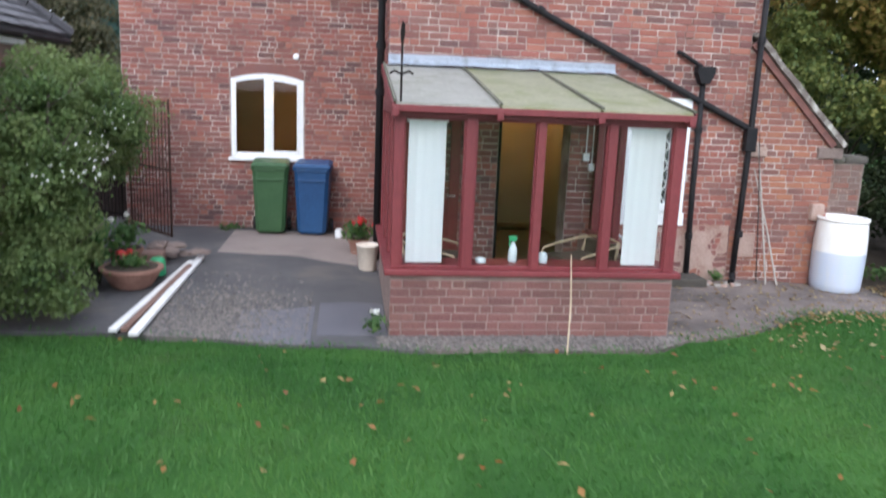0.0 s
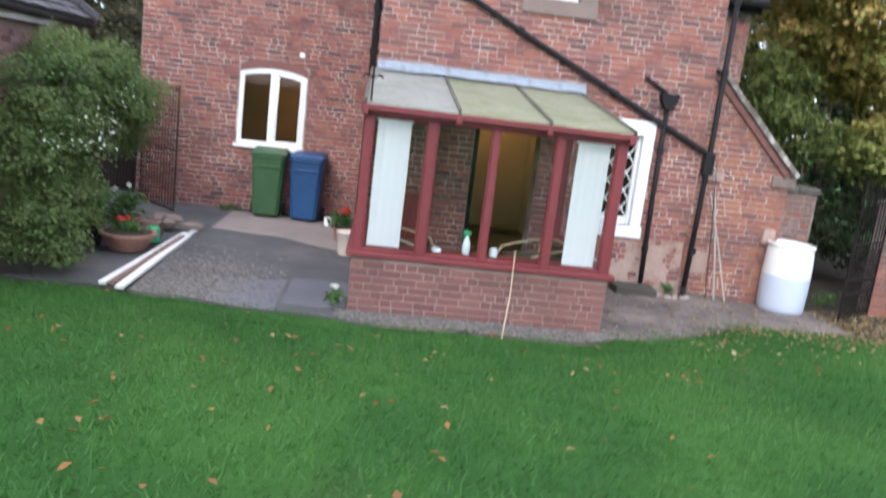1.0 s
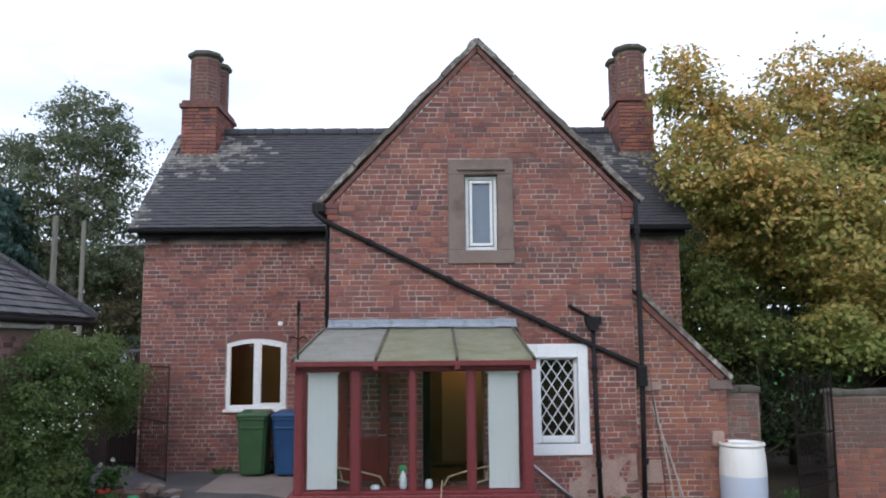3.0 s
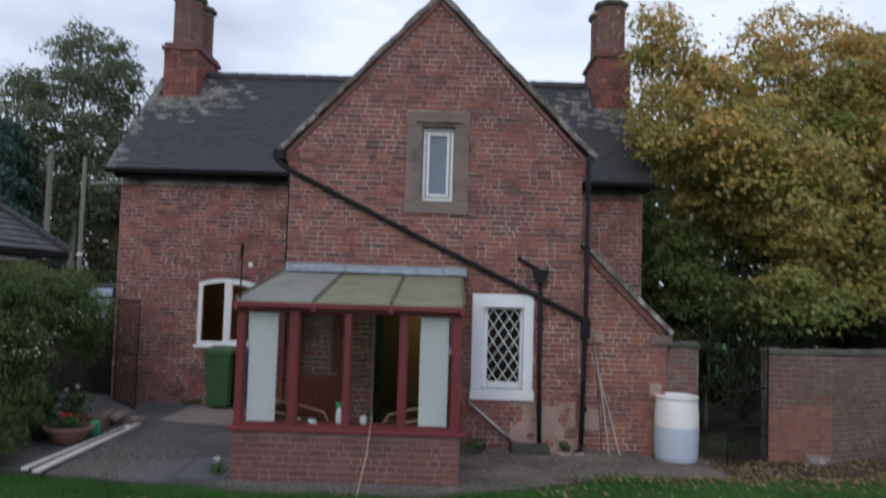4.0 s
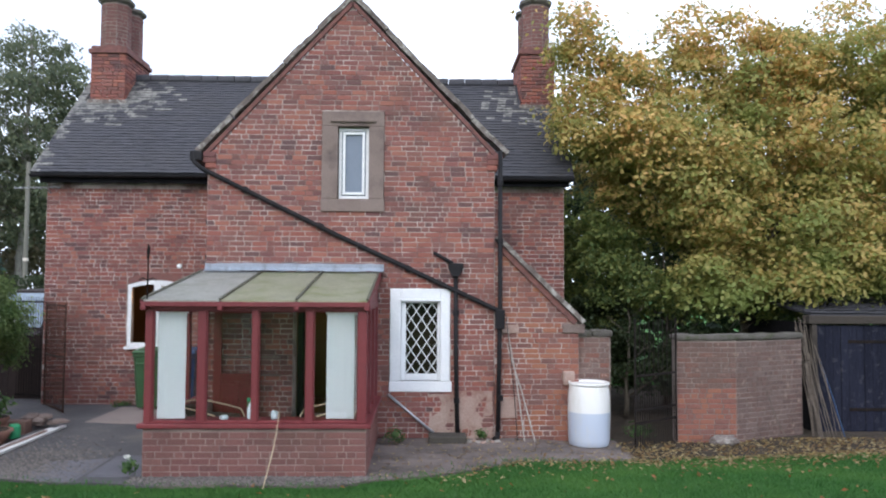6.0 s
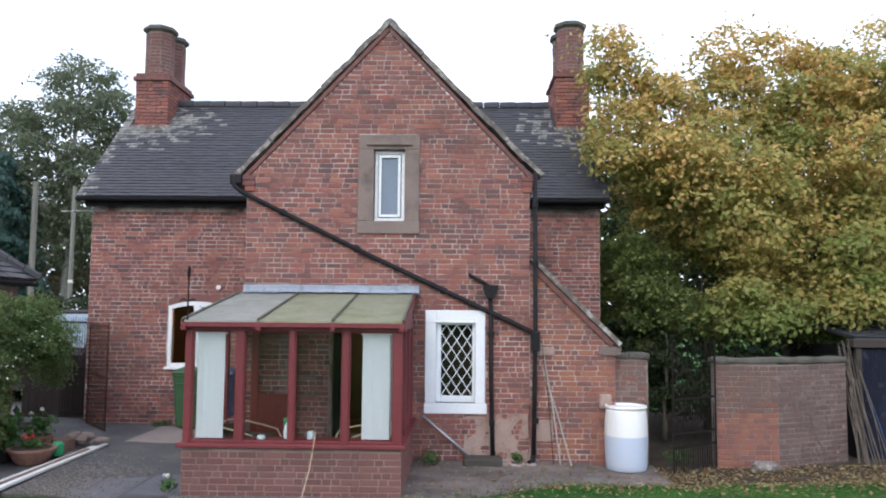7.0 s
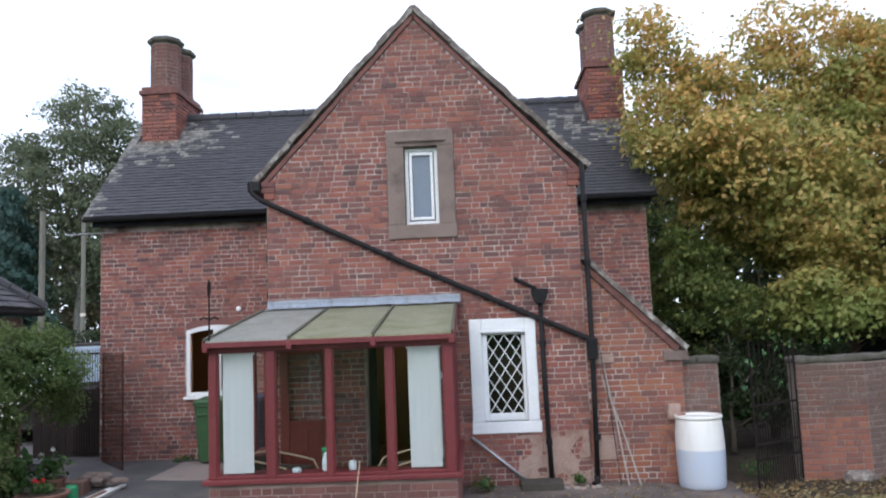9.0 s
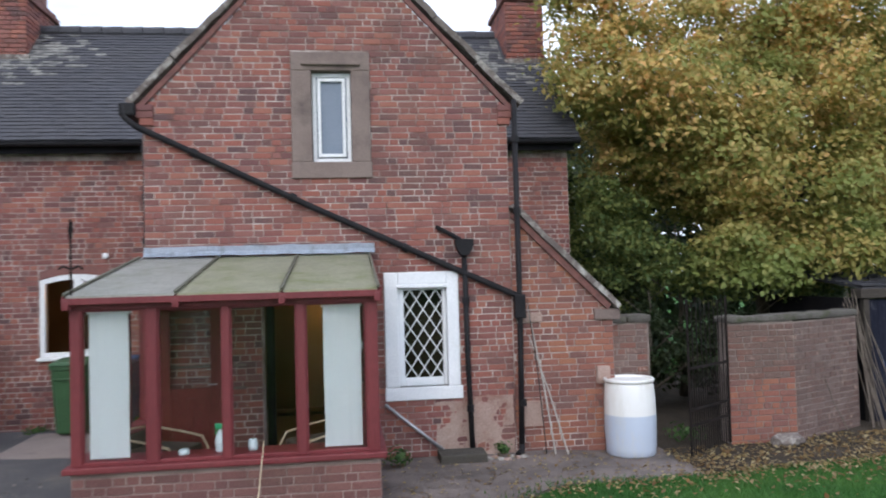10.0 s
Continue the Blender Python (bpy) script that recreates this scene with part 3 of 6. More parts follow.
# ---- ground, patio ----
def smooth(a, b, x):
    t = min(1.0, max(0.0, (x - a) / (b - a)))
    return t * t * (3 - 2 * t)


def lawn_edge(x):
    """Where the lawn ends towards the house: straight along the yard, stepping back past the plinth and below the garden wall."""
    return 6.85 - 0.37 * smooth(-3.5, -1.7, x) - 0.17 * smooth(-1.6, 0.7, x) + 0.42 * smooth(1.45, 2.1, x) + 0.95 * smooth(2.3, 4.3, x) + 0.50 * smooth(5.6, 9.0, x) + 0.035 * math.sin(2.3 * x) + 0.03 * math.sin(5.1 * x + 1)


def ground_z(x, y):
    rise = max(0.0, lawn_edge(x) - y)
    z = 0.125 * rise if rise < 3.2 else 0.40 + 0.25 * (1 - math.exp(-(rise - 3.2) * 0.5))
    return -0.03 - 0.12 * smooth(0.03, 0.3, y - lawn_edge(x)) + z + 0.012 * noise.noise((x * 0.8, y * 0.8, 0)) + 0.06 * smooth(6.5, 9.5, y) * smooth(-0.6, -1.8, x)


def patio_z(x, y):
    return -0.06 * smooth(3.9, 5.0, x) + 0.09 * smooth(6.3, 9.5, y) * smooth(-0.6, -1.8, x) + 0.006 * noise.noise((x, y, 3))


def spaced(a, b, step):
    return [a + (b - a) * i / max(1, round((b - a) / step)) for i in range(max(1, round((b - a) / step)) + 1)]


xs = [-400, -200, -100, -50, -25, -14] + spaced(-9, 13, 0.16) + [18, 26, 50, 100, 200, 400]
ys = [-300, -100, -40, -20, -10] + spaced(-6, 11, 0.16) + [12, 14, 17, 22, 30, 50, 100, 200, 500]
me = bpy.data.meshes.new("ground")
me.from_pydata([(x, y, ground_z(x, y)) for y in ys for x in xs], [], [(j * len(xs) + i, j * len(xs) + i + 1, (j + 1) * len(xs) + i + 1, (j + 1) * len(xs) + i) for j in range(len(ys) - 1) for i in range(len(xs) - 1)])
ground = tagged(link("ground", me, M_TURF, smooth=True), "green mown lawn sloping gently down to the house", "lawn", kind="structure")


def paving(name, x0, x1, near, far, lift, material, label, step=0.12, category="paving"):
    """A sheet of paving between two edges, with a raised rim."""
    cols, rows = spaced(x0, x1, step), 14
    V, F = [], []
    for x in cols:
        a, b = near(x), far(x)
        for j in range(rows + 1):
            y = a + (b - a) * j / rows
            V.append((x, y, patio_z(x, y) + lift))
        V.append((x, a, patio_z(x, a) - 0.12))
    k = rows + 2
    for i in range(len(cols) - 1):
        for j in range(rows):
            F.append((i * k + j, (i + 1) * k + j, (i + 1) * k + j + 1, i * k + j + 1))
        F.append((i * k + rows + 1, (i + 1) * k + rows + 1, (i + 1) * k, i * k))
    m = bpy.data.meshes.new(name)
    m.from_pydata(V, [], F)
    return tagged(link(name, m, material), label, category, kind="structure")


wob = lambda x, s: 0.05 * math.sin(3.1 * x + s) + 0.03 * math.sin(7.7 * x + 2 * s)
paving("patio", -5.2, -0.55, lambda x: lawn_edge(x), lambda x: 11.95, 0.0, M_TARMAC, "worn grey tarmac yard between lawn and house", category="patio")
paving("pavement", -0.55, 5.5, lambda x: lawn_edge(x) + 0.02, lambda x: 9.3, 0.0, M_CONCRETE, "brown weathered concrete path along the house", category="path")
paving("pavement", 5.5, 13.0, lambda x: lawn_edge(x) + 0.12 + wob(x, 1), lambda x: 16.0, 0.0, M_SOIL, "bare earth littered with fallen leaves below the garden wall", category="earth")
paving("pavement", -2.9, -0.83, lambda x: 9.75 - 0.25 * (x + 2.0) + wob(x, 2), lambda x: 11.5 + wob(x, 4), 0.006, M_PINK_SLAB, "pinkish concrete slab beneath the wheelie bins")
paving("pavement", -2.25, -1.55, lambda x: lawn_edge(x) + 0.02, lambda x: 8.3 + 0.4 * x + wob(x, 3), 0.006, M_WET, "smooth dark grey concrete strip in the yard")
paving("pavement", -1.5, -0.86, lambda x: 6.75, lambda x: 7.75 + wob(x, 5), 0.008, M_WET, "dark stained concrete square beside the brick plinth")

paving("road", -24.0, -4.6, lambda x: 11.9, lambda x: 21.4, 0.0, M_TARMAC, "grey tarmac lane beyond the yard gate", 1.0, "lane")

# ---- house ----
WX0, WX1, WY, APEX = -0.79, 3.62, 9.15, 1.40
MX0, MX1, MY = -4.52, 5.20, 11.85
KNEE, PEAK = 4.30, 6.66


def gable_top(x):
    return KNEE + (PEAK - KNEE) * (1 - abs(x - APEX) / (APEX - WX0 if x < APEX else WX1 - APEX))


def wall_core(breaks, top, holes, d0, d1, axis="y", bottom=-0.4):
    """A wall's body with its openings: upright strips between the breaks, each cut where a hole (x0, x1, z0, z1) crosses it."""
    bm = bmesh.new()
    for a, b in zip(breaks, breaks[1:]):
        mid = (a + b) / 2
        levels = [bottom]
        for h in sorted(h for h in holes if h[0] < mid < h[1]):
            levels += [h[2], h[3]]
        for i in range(0, len(levels), 2):
            if i + 1 < len(levels):
                prism(bm, [(a, levels[i]), (b, levels[i]), (b, levels[i + 1]), (a, levels[i + 1])], d0, d1, axis)
            else:
                prism(bm, [(a, levels[i]), (b, levels[i]), (b, top(b)), (a, top(a))], d0, d1, axis)
    bmesh.ops.remove_doubles(bm, verts=bm.verts[:], dist=0.0005)
    return bm


house = empty("house", (1.4, 10.5, 0), "two-storey red brick cottage with a front gable and dark tiled roof", "house")
W_HOLES = [(1.12, 1.74, 3.58, 4.82), (2.16, 2.82, 0.86, 2.14), (0.55, 1.43, 0.12, 2.1)]
wing = part("wall", wall_core([WX0, 0.55, 1.12, 1.40, 1.43, 1.74, 2.16, 2.82, WX1], gable_top, sorted(W_HOLES, key=lambda h: h[2]), WY, WY + 0.33), M_MORTAR, house, "red brick gable wall with pale lime joints")
main_wall = part("wall", wall_core([MX0, -2.98, -1.92, WX0, WX0 + 0.3, WX1 - 0.3, MX1], lambda x: 4.22, [(-2.98, -1.92, 1.16, 2.36), (WX0 + 0.3, WX1 - 0.3, 0.12, 2.5)], MY, MY + 0.33), M_MORTAR, house, "red brick wall below the eaves")
part("wall", boxed(WX0, WY + 0.33, -0.4, WX0 + 0.3, MY, 4.2), M_MORTAR, house)
part("wall", boxed(WX1 - 0.3, WY + 0.33, -0.4, WX1, MY, 4.2), M_MORTAR, house)
for gx in (MX0, MX1 - 0.3):
    bm = prism(bmesh.new(), [(MY + 0.33, -0.4), (16.35, -0.4), (16.35, 4.2), (14.1, 6.7), (MY + 0.33, 4.5)], gx, gx + 0.3, "x")
    part("wall", bm, BRICK["red"][1], house)
part("wall", boxed(MX0, 16.35, -0.4, MX1, 16.68, 4.2), BRICK["red"][1], house)

# inner rooms, seen through the openings
part("floor", boxed(WX0 + 0.3, WY + 0.02, 0.02, WX1 - 0.3, 14.5, 0.12), M_FLOOR_IN, house)
part("floor", boxed(-0.64, 7.0, 0.02, 1.62, WY + 0.02, 0.12), M_FLOOR_IN, house)
part("inner_wall", boxed(WX0 + 0.3, 12.6, 0.12, 3.3, 12.7, 2.5), M_PLASTER, house)
# added board and strip put the hall's unlit left side into dark colour
part("dark_board", boxed(0.165, 12.52, 0.12, 0.86, 12.57, 2.12), M_DARK_IN, house, "dark brown board added for the unlit part of the hall")
part("dark_screen", boxed(0.56, 9.50, 0.12, 0.66, 9.60, 2.2, 0.02), M_BLACK_BOARD, house, "black strip added to darken the side of the opening")
part("inner_wall", boxed(1.95, 9.6, 0.12, 2.03, 12.6, 2.5), M_PLASTER, house)
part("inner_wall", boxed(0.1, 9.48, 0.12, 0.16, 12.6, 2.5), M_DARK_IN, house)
part("ceiling", boxed(WX0 + 0.3, 9.48, 2.5, WX1 - 0.3, 12.7, 2.6), M_PLASTER, house)
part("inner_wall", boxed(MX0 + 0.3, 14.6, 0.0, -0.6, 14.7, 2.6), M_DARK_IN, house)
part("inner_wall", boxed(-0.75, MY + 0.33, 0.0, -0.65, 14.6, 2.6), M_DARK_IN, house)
part("ceiling", boxed(MX0 + 0.3, MY + 0.33, 2.6, -0.6, 14.7, 2.7), M_PLASTER, house)
part("floor", boxed(MX0 + 0.3, MY + 0.33, 0.05, -0.6, 14.7, 0.15), M_FLOOR_IN, house)


# roofs
def slab(name, corners, thick, material, parent, label=""):
    """A sheet through four corners, thickened downwards."""
    bm = bmesh.new()
    a = [Vector(c) for c in corners]
    nrm = (a[1] - a[0]).cross(a[-1] - a[0]).normalized()
    if nrm.z < 0:
        nrm = -nrm
    top = [bm.verts.new(p) for p in a]
    low = [bm.verts.new(p - nrm * thick) for p in a]
    bm.faces.new(top)
    bm.faces.new(low[::-1])
    for i in range(len(a)):
        j = (i + 1) % len(a)
        bm.faces.new((top[i], low[i], low[j], top[j]))
    bmesh.ops.recalc_face_normals(bm, faces=bm.faces[:])
    return part(name, bm, material, parent, label)


EY, EZ, RY, RZ = 11.58, 4.36, 14.1, 6.78
VX0, VX1 = -4.72, 5.36
SL = math.hypot(RY - EY, RZ - EZ)
UP = ((0, (RY - EY) / SL, (RZ - EZ) / SL))
roof = slab("roof", [(VX0, EY, EZ), (VX1, EY, EZ), (VX1, RY, RZ), (VX0, RY, RZ)], 0.08, M_TILE[1], house, "dark blue-grey plain tile roof with lichened verge")
slab("roof", [(VX0, 2 * RY - EY, EZ), (VX1, 2 * RY - EY, EZ), (VX1, RY, RZ), (VX0, RY, RZ)], 0.08, M_TILE[1], house)
WE = (APEX - WX0, PEAK - KNEE)
for sgn, xe in ((-1, WX0 - 0.12), (1, WX1 + 0.12)):
    slab("roof", [(xe, WY + 0.25, KNEE - 0.05), (xe, 14.0, KNEE - 0.05), (APEX, 14.0, PEAK + 0.02), (APEX, WY + 0.25, PEAK + 0.02)], 0.07, M_TILE[1], house)


def valley(v):
    """The stretch of the main slope that the wing's roof hides, as x measured from the verge."""
    z = EZ + v * UP[2]
    half = max(0.0, (PEAK - z) / (PEAK - KNEE)) * (APEX - WX0 + 0.1)
    return (APEX - half - VX0, APEX + half - VX0)


chim_gap = lambda v: [(0.16, 0.90), (9.24, 9.98)] if EY + v * UP[1] > 13.36 else []
lay_tiles(roof, (VX0, EY, EZ), (1, 0, 0), UP, VX1 - VX0, SL - 0.02, lambda v: cut(0, VX1 - VX0, [valley(v)] + chim_gap(v)), M_TILE[0], M_TILE[1], lambda x, v: v < 1.3 and 0.8 < x < 4.0,
          odd=lambda x, v: max(smooth(1.5, 0.3, math.hypot((x - 0.5) * 0.75, (v - 2.6) * 1.3)), 0.75 * smooth(0.35, 0.0, x), 0.8 * smooth(1.2, 0.2, math.hypot(x - 9.5, v - 2.7))), odd_mat=M_TILE_LICHEN)
for i in range(23):
    x0 = VX0 + 0.95 + i * 0.36
    part("ridge_tile", tube(bmesh.new(), [(x0, RY, RZ + 0.0), (x0 + 0.345, RY, RZ + 0.008)], [0.115, 0.12], 10), M_TILE[0], house)
# boards and soffit are black to put the eaves' shade into their colour
part("eaves_board", boxed(VX0 + 0.15, EY + 0.06, EZ - 0.17, WX0 - 0.16, EY + 0.10, EZ - 0.06), M_BLACK_BOARD, house, "eaves board, black for the shade under the eaves")
part("eaves_board", boxed(WX1 + 0.1, EY + 0.06, EZ - 0.17, VX1 - 0.1, EY + 0.10, EZ - 0.06), M_BLACK_BOARD, house)
part("soffit", boxed(VX0 + 0.15, EY + 0.10, EZ - 0.14, VX1 - 0.1, MY + 0.1, EZ - 0.09), M_BLACK_BOARD, house)


def gutter(x0, x1, y, z, parent):
    bm = bmesh.new()
    ring = [(0.055 * math.cos(a), 0.055 * math.sin(a)) for a in [math.pi + math.pi * k / 8 for k in range(9)]]
    ring += [(0.048 * math.cos(a), 0.048 * math.sin(a)) for a in [2 * math.pi - math.pi * k / 8 for k in range(9)]]
    prism(bm, [(y + c, z + s) for c, s in ring], x0, x1, "x")
    return part("gutter", bm, M_BLACK_IRON, parent, "black half-round gutter")


gutter(VX0 + 0.02, WX0 - 0.12, EY - 0.03, EZ - 0.03, house)
gutter(WX1 + 0.14, VX1 - 0.02, EY - 0.03, EZ - 0.03, house)

# gable coping with kneelers
for side, xe in ((-1, WX0 - 0.17), (1, WX1 + 0.20)):
    rnd = random.Random(5 + side)
    a, b = Vector((xe, WY + 0.12, KNEE + 0.065)), Vector((APEX, WY + 0.12, PEAK + 0.175))
    n = 9
    for i in range(n):
        p, q = a.lerp(b, i / n), a.lerp(b, (i + 0.985) / n)
        lift = Vector((0, rnd.uniform(-0.01, 0.01), rnd.uniform(-0.012, 0.012)))
        bm = beam(bmesh.new(), p + lift, q + lift, 0.34, 0.065 + rnd.uniform(0, 0.02), (0, 0, 1))
        bmesh.ops.subdivide_edges(bm, edges=bm.edges[:], cuts=2, use_grid_fill=True)
        for v in bm.verts:
            v.co += noise.noise_vector(v.co * 7) * 0.014
        part("coping_stone", bm, M_COPING, house, "lichen-covered coping stone")
    sx = -1 if side < 0 else 1
    edge = WX0 if side < 0 else WX1
    bm = bmesh.new()
    for out, low, high in ((0.04, -0.20, -0.115), (0.085, -0.112, -0.03), (0.125, -0.027, 0.05)):
        box(bm, min(edge - sx * 0.12, edge + sx * out), WY - 0.02 - out * 0.15, KNEE + low, max(edge - sx * 0.12, edge + sx * out), WY + 0.3, KNEE + high, 0.01)
    part("kneeler", bm, BRICK["red"][1], house, "stepped brick kneeler")
bm = bmesh.new()
turned(bm, (APEX, WY + 0.12, PEAK + 0.08), [(0.16, 0), (0.13, 0.1), (0.08, 0.16), (0.03, 0.19)], 6)
part("apex_stone", bm, M_COPING, house)
bm = bmesh.new()
for side, edge in ((-1, WX0), (1, WX1)):
    beam(bm, (edge + side * 0.05, WY - 0.006, KNEE + 0.01), (APEX, WY - 0.006, PEAK + 0.05), 0.05, 0.06)
part("verge_course", bm, M_BRICK_EDGE, house, "projecting brick course below the coping")


# chimneys
def chimney(x0, x1, tall=0.0):
    c = empty("chimney", ((x0 + x1) / 2, 14.1, 5.9), "red brick chimney stack with two octagonal shafts", "chimney", "chimneys")
    xm = (x0 + x1) / 2
    stack = part("chimney_base", boxed(x0 + 0.02, 13.42, 5.4, x1 - 0.02, 14.78, 7.18 + tall), M_MORTAR, c)
    for m, w, sd in ((Matrix.Translation((x0, 13.40, 0)), x1 - x0, 1), (Matrix.Translation((x1, 13.40, 0)) @ pose(0, 0, 0, 0, 0, 90), 1.4, 2), (Matrix.Translation((x0, 14.8, 0)) @ pose(0, 0, 0, 0, 0, -90), 1.4, 3)):
        lay_bricks(stack, m, lambda z: [(0.0, w)], 5.9, 7.16 + tall, "red", lambda x, z: True, limit=120, seed=sd)
    bm = box(bmesh.new(), x0 - 0.05, 13.35, 7.15 + tall, x1 + 0.05, 14.85, 7.24 + tall, 0.015)
    box(bm, x0 - 0.01, 13.39, 7.24 + tall, x1 + 0.01, 14.81, 7.32 + tall, 0.02)
    part("cornice", bm, M_BRICK_EDGE, c, "moulded brick cornice")
    for ym in (13.76, 14.44):
        bm = bmesh.new()
        turned(bm, (xm, ym, 7.3 + tall), [(0.305, 0), (0.30, 0.95), (0.305, 1.0)], 8, phase=math.pi / 8)
        shaft = part("shaft", bm, M_MORTAR_OLD, c, "octagonal brick chimney shaft")
        side = 2 * 0.305 * math.sin(math.pi / 8)
        for k8 in range(8):
            turn = Matrix.Translation((xm, ym, 0)) @ pose(0, 0, 0, 0, 0, 45 * k8)
            lay_bricks(shaft, turn @ Matrix.Translation((-side / 2, -0.305 * math.cos(math.pi / 8) + 0.004, 0)), lambda z: [(0.0, side)], 7.31 + tall, 8.28 + tall, "purple", lambda x, z: False, seed=k8)
        bm = bmesh.new()
        turned(bm, (xm, ym, 8.28 + tall), [(0.31, 0), (0.37, 0.05), (0.37, 0.11), (0.33, 0.14), (0.22, 0.15)], 8, phase=math.pi / 8)
        part("cap", bm, M_CAP, shaft, "dark weathered cap")
    part("flashing", boxed(x0 - 0.04, 13.33, 5.98, x1 + 0.06, 13.45, 6.16), M_COPING, c, "pale mortar flaunching")
    return c


chimney(MX0 + 0.07, MX0 + 0.78)
chimney(MX1 - 0.62, MX1 + 0.09, 0.10)

# upper window in its stone surround
win = empty("window", (1.43, WY, 3.6), kind="structure", label="narrow white upper window in a sandstone surround", category="window")
for nm, q in (("jamb_stone", (0.95, 3.645, 1.195, 4.77)), ("jamb_stone", (1.675, 3.645, 1.905, 4.77)), ("lintel_stone", (0.95, 4.77, 1.91, 5.00)), ("sill_stone", (0.94, 3.445, 1.92, 3.645))):
    bm = boxed(q[0], WY - 0.035, q[1], q[2], WY + 0.26, q[3], 0.012)
    part(nm, bm, M_STONE, win, "weathered brown sandstone")
part("hood_mould", boxed(1.08, WY - 0.075, 4.83, 1.79, WY + 0.0, 4.875, 0.012), M_STONE, win, "dark drip mould")


def casement(parent, x0, x1, z0, z1, y, pane_mat, frame_w=0.06, name="window_frame"):
    bm = bmesh.new()
    w = frame_w
    for q in ((x0, z0, x0 + w, z1), (x1 - w, z0, x1, z1), (x0 + w, z0, x1 - w, z0 + w), (x0 + w, z1 - w, x1 - w, z1)):
        box(bm, q[0], y - 0.03, q[1], q[2], y + 0.03, q[3], 0.008)
    fr = part(name, bm, M_UPVC, parent, "white frame")
    p = part("pane", boxed(x0 + w - 0.005, y - 0.006, z0 + w - 0.005, x1 - w + 0.005, y + 0.006, z1 - w + 0.005), pane_mat, fr)
    p.visible_shadow = False
    return fr


casement(win, 1.20, 1.67, 3.65, 4.76, WY + 0.1, M_FROST, 0.05)
bm = bmesh.new()
for q in ((1.265, 3.715, 1.305, 4.695), (1.565, 3.715, 1.605, 4.695), (1.305, 3.715, 1.565, 3.755), (1.305, 4.655, 1.565, 4.695)):
    box(bm, q[0], WY + 0.05, q[1], q[2], WY + 0.09, q[3], 0.006)
part("sash", bm, M_UPVC, win, "white opening sash")

# lower lattice window in white painted stone
win = empty("window", (2.49, WY, 0.7), kind="structure", label="leaded lattice window in a white painted stone surround", category="window")
for nm, q in (("jamb_stone", (2.02, 0.86, 2.19, 2.27)), ("jamb_stone", (2.79, 0.86, 2.94, 2.27)), ("lintel_stone", (2.19, 2.12, 2.79, 2.27)), ("sill_stone", (2.01, 0.70, 2.97, 0.86))):
    part(nm, boxed(q[0], WY - 0.03, q[1], q[2], WY + 0.26, q[3], 0.015), M_WHITE_STONE, win, "white painted stone")
bm = bmesh.new()
for q in ((2.19, 0.86, 2.265, 2.12), (2.745, 0.86, 2.79, 2.12), (2.265, 0.86, 2.745, 0.965), (2.265, 2.045, 2.745, 2.12)):
    box(bm, q[0], WY + 0.05, q[1], q[2], WY + 0.13, q[3], 0.02)
part("chamfer", bm, M_WHITE_STONE, win, "white painted inner reveal")
part("hood_mould", boxed(2.17, WY - 0.045, 2.075, 2.81, WY + 0.06, 2.12, 0.012), M_WHITE_STONE, win)
bm = bmesh.new()
lx0, lx1, lz0, lz1, lw, lh = 2.265, 2.745, 0.965, 2.045, 0.16, 0.24
for i in range(-10, 8):
    for s in (1, -1):
        x_a = lx0 + i * lw if s > 0 else lx1 - i * lw
        pts = []
        for k in range(241):
            z = lz0 + (lz1 - lz0) * k / 240
            x = x_a + s * (z - lz0) * lw / lh
            if lx0 - 1e-6 <= x <= lx1 + 1e-6:
                pts.append((x, z))
        if len(pts) > 3:
            yy = WY + 0.085 + 0.003 * s
            beam(bm, (pts[0][0], yy, pts[0][1]), (pts[-1][0], yy, pts[-1][1]), 0.0135, 0.015, (0, 1, 0))
part("lattice", bm, M_UPVC, win, "white diamond lattice bars")
p = part("pane", boxed(2.26, WY + 0.10, 0.96, 2.75, WY + 0.106, 2.05), M_GLASS_DARK, win)
p.visible_shadow = False
# added sheet: its dark colour stands for the dim room behind the lattice
part("dark_screen", boxed(2.06, WY + 0.36, 0.5, 2.98, WY + 0.38, 2.4), M_DARK_IN, win, "dark brown sheet standing in for the unlit room")

# kitchen window with an arched head
KX0, KX1, KZ0, KZ1 = -2.98, -1.92, 1.16, 2.36
win = empty("window", (-2.45, MY, 1.1), kind="structure", label="white two-light window under a shallow brick arch", category="window")


def arch(x):
    return 2.31 + 0.085 * (1 - ((x - (KX0 + KX1) / 2) / ((KX1 - KX0) / 2)) ** 2)


bm = bmesh.new()
for q in ((KX0, KZ0, KX0 + 0.07, 2.30), (KX1 - 0.07, KZ0, KX1, 2.30), (-2.50, KZ0 + 0.07, -2.39, 2.34), (KX0 + 0.07, KZ0, KX1 - 0.07, KZ0 + 0.07)):
    box(bm, q[0], MY - 0.0, q[1], q[2], MY + 0.07, q[3], 0.008)
xx = spaced(KX0, KX1, 0.08)
prism(bm, [(x, arch(x) - (0.075 if 0 < i < len(xx) - 1 else 0.02)) for i, x in enumerate(xx)] + [(x, arch(x)) for x in xx[::-1]], MY - 0.002, MY + 0.068)
part("window_frame", bm, M_UPVC, win)
bm = bmesh.new()
for q in ((-2.388, 1.232, -2.362, 2.30), (-2.018, 1.232, -1.992, 2.28), (-2.36, 1.232, -2.02, 1.262)):
    box(bm, q[0], MY - 0.006, q[1], q[2], MY + 0.05, q[3], 0.006)
xs_sash = spaced(-2.36, -2.02, 0.06)
prism(bm, [(x, arch(x) - 0.10) for x in xs_sash] + [(x, arch(x) - 0.07) for x in xs_sash[::-1]], MY - 0.006, MY + 0.05)
part("sash", bm, M_UPVC, win, "white opening sash")
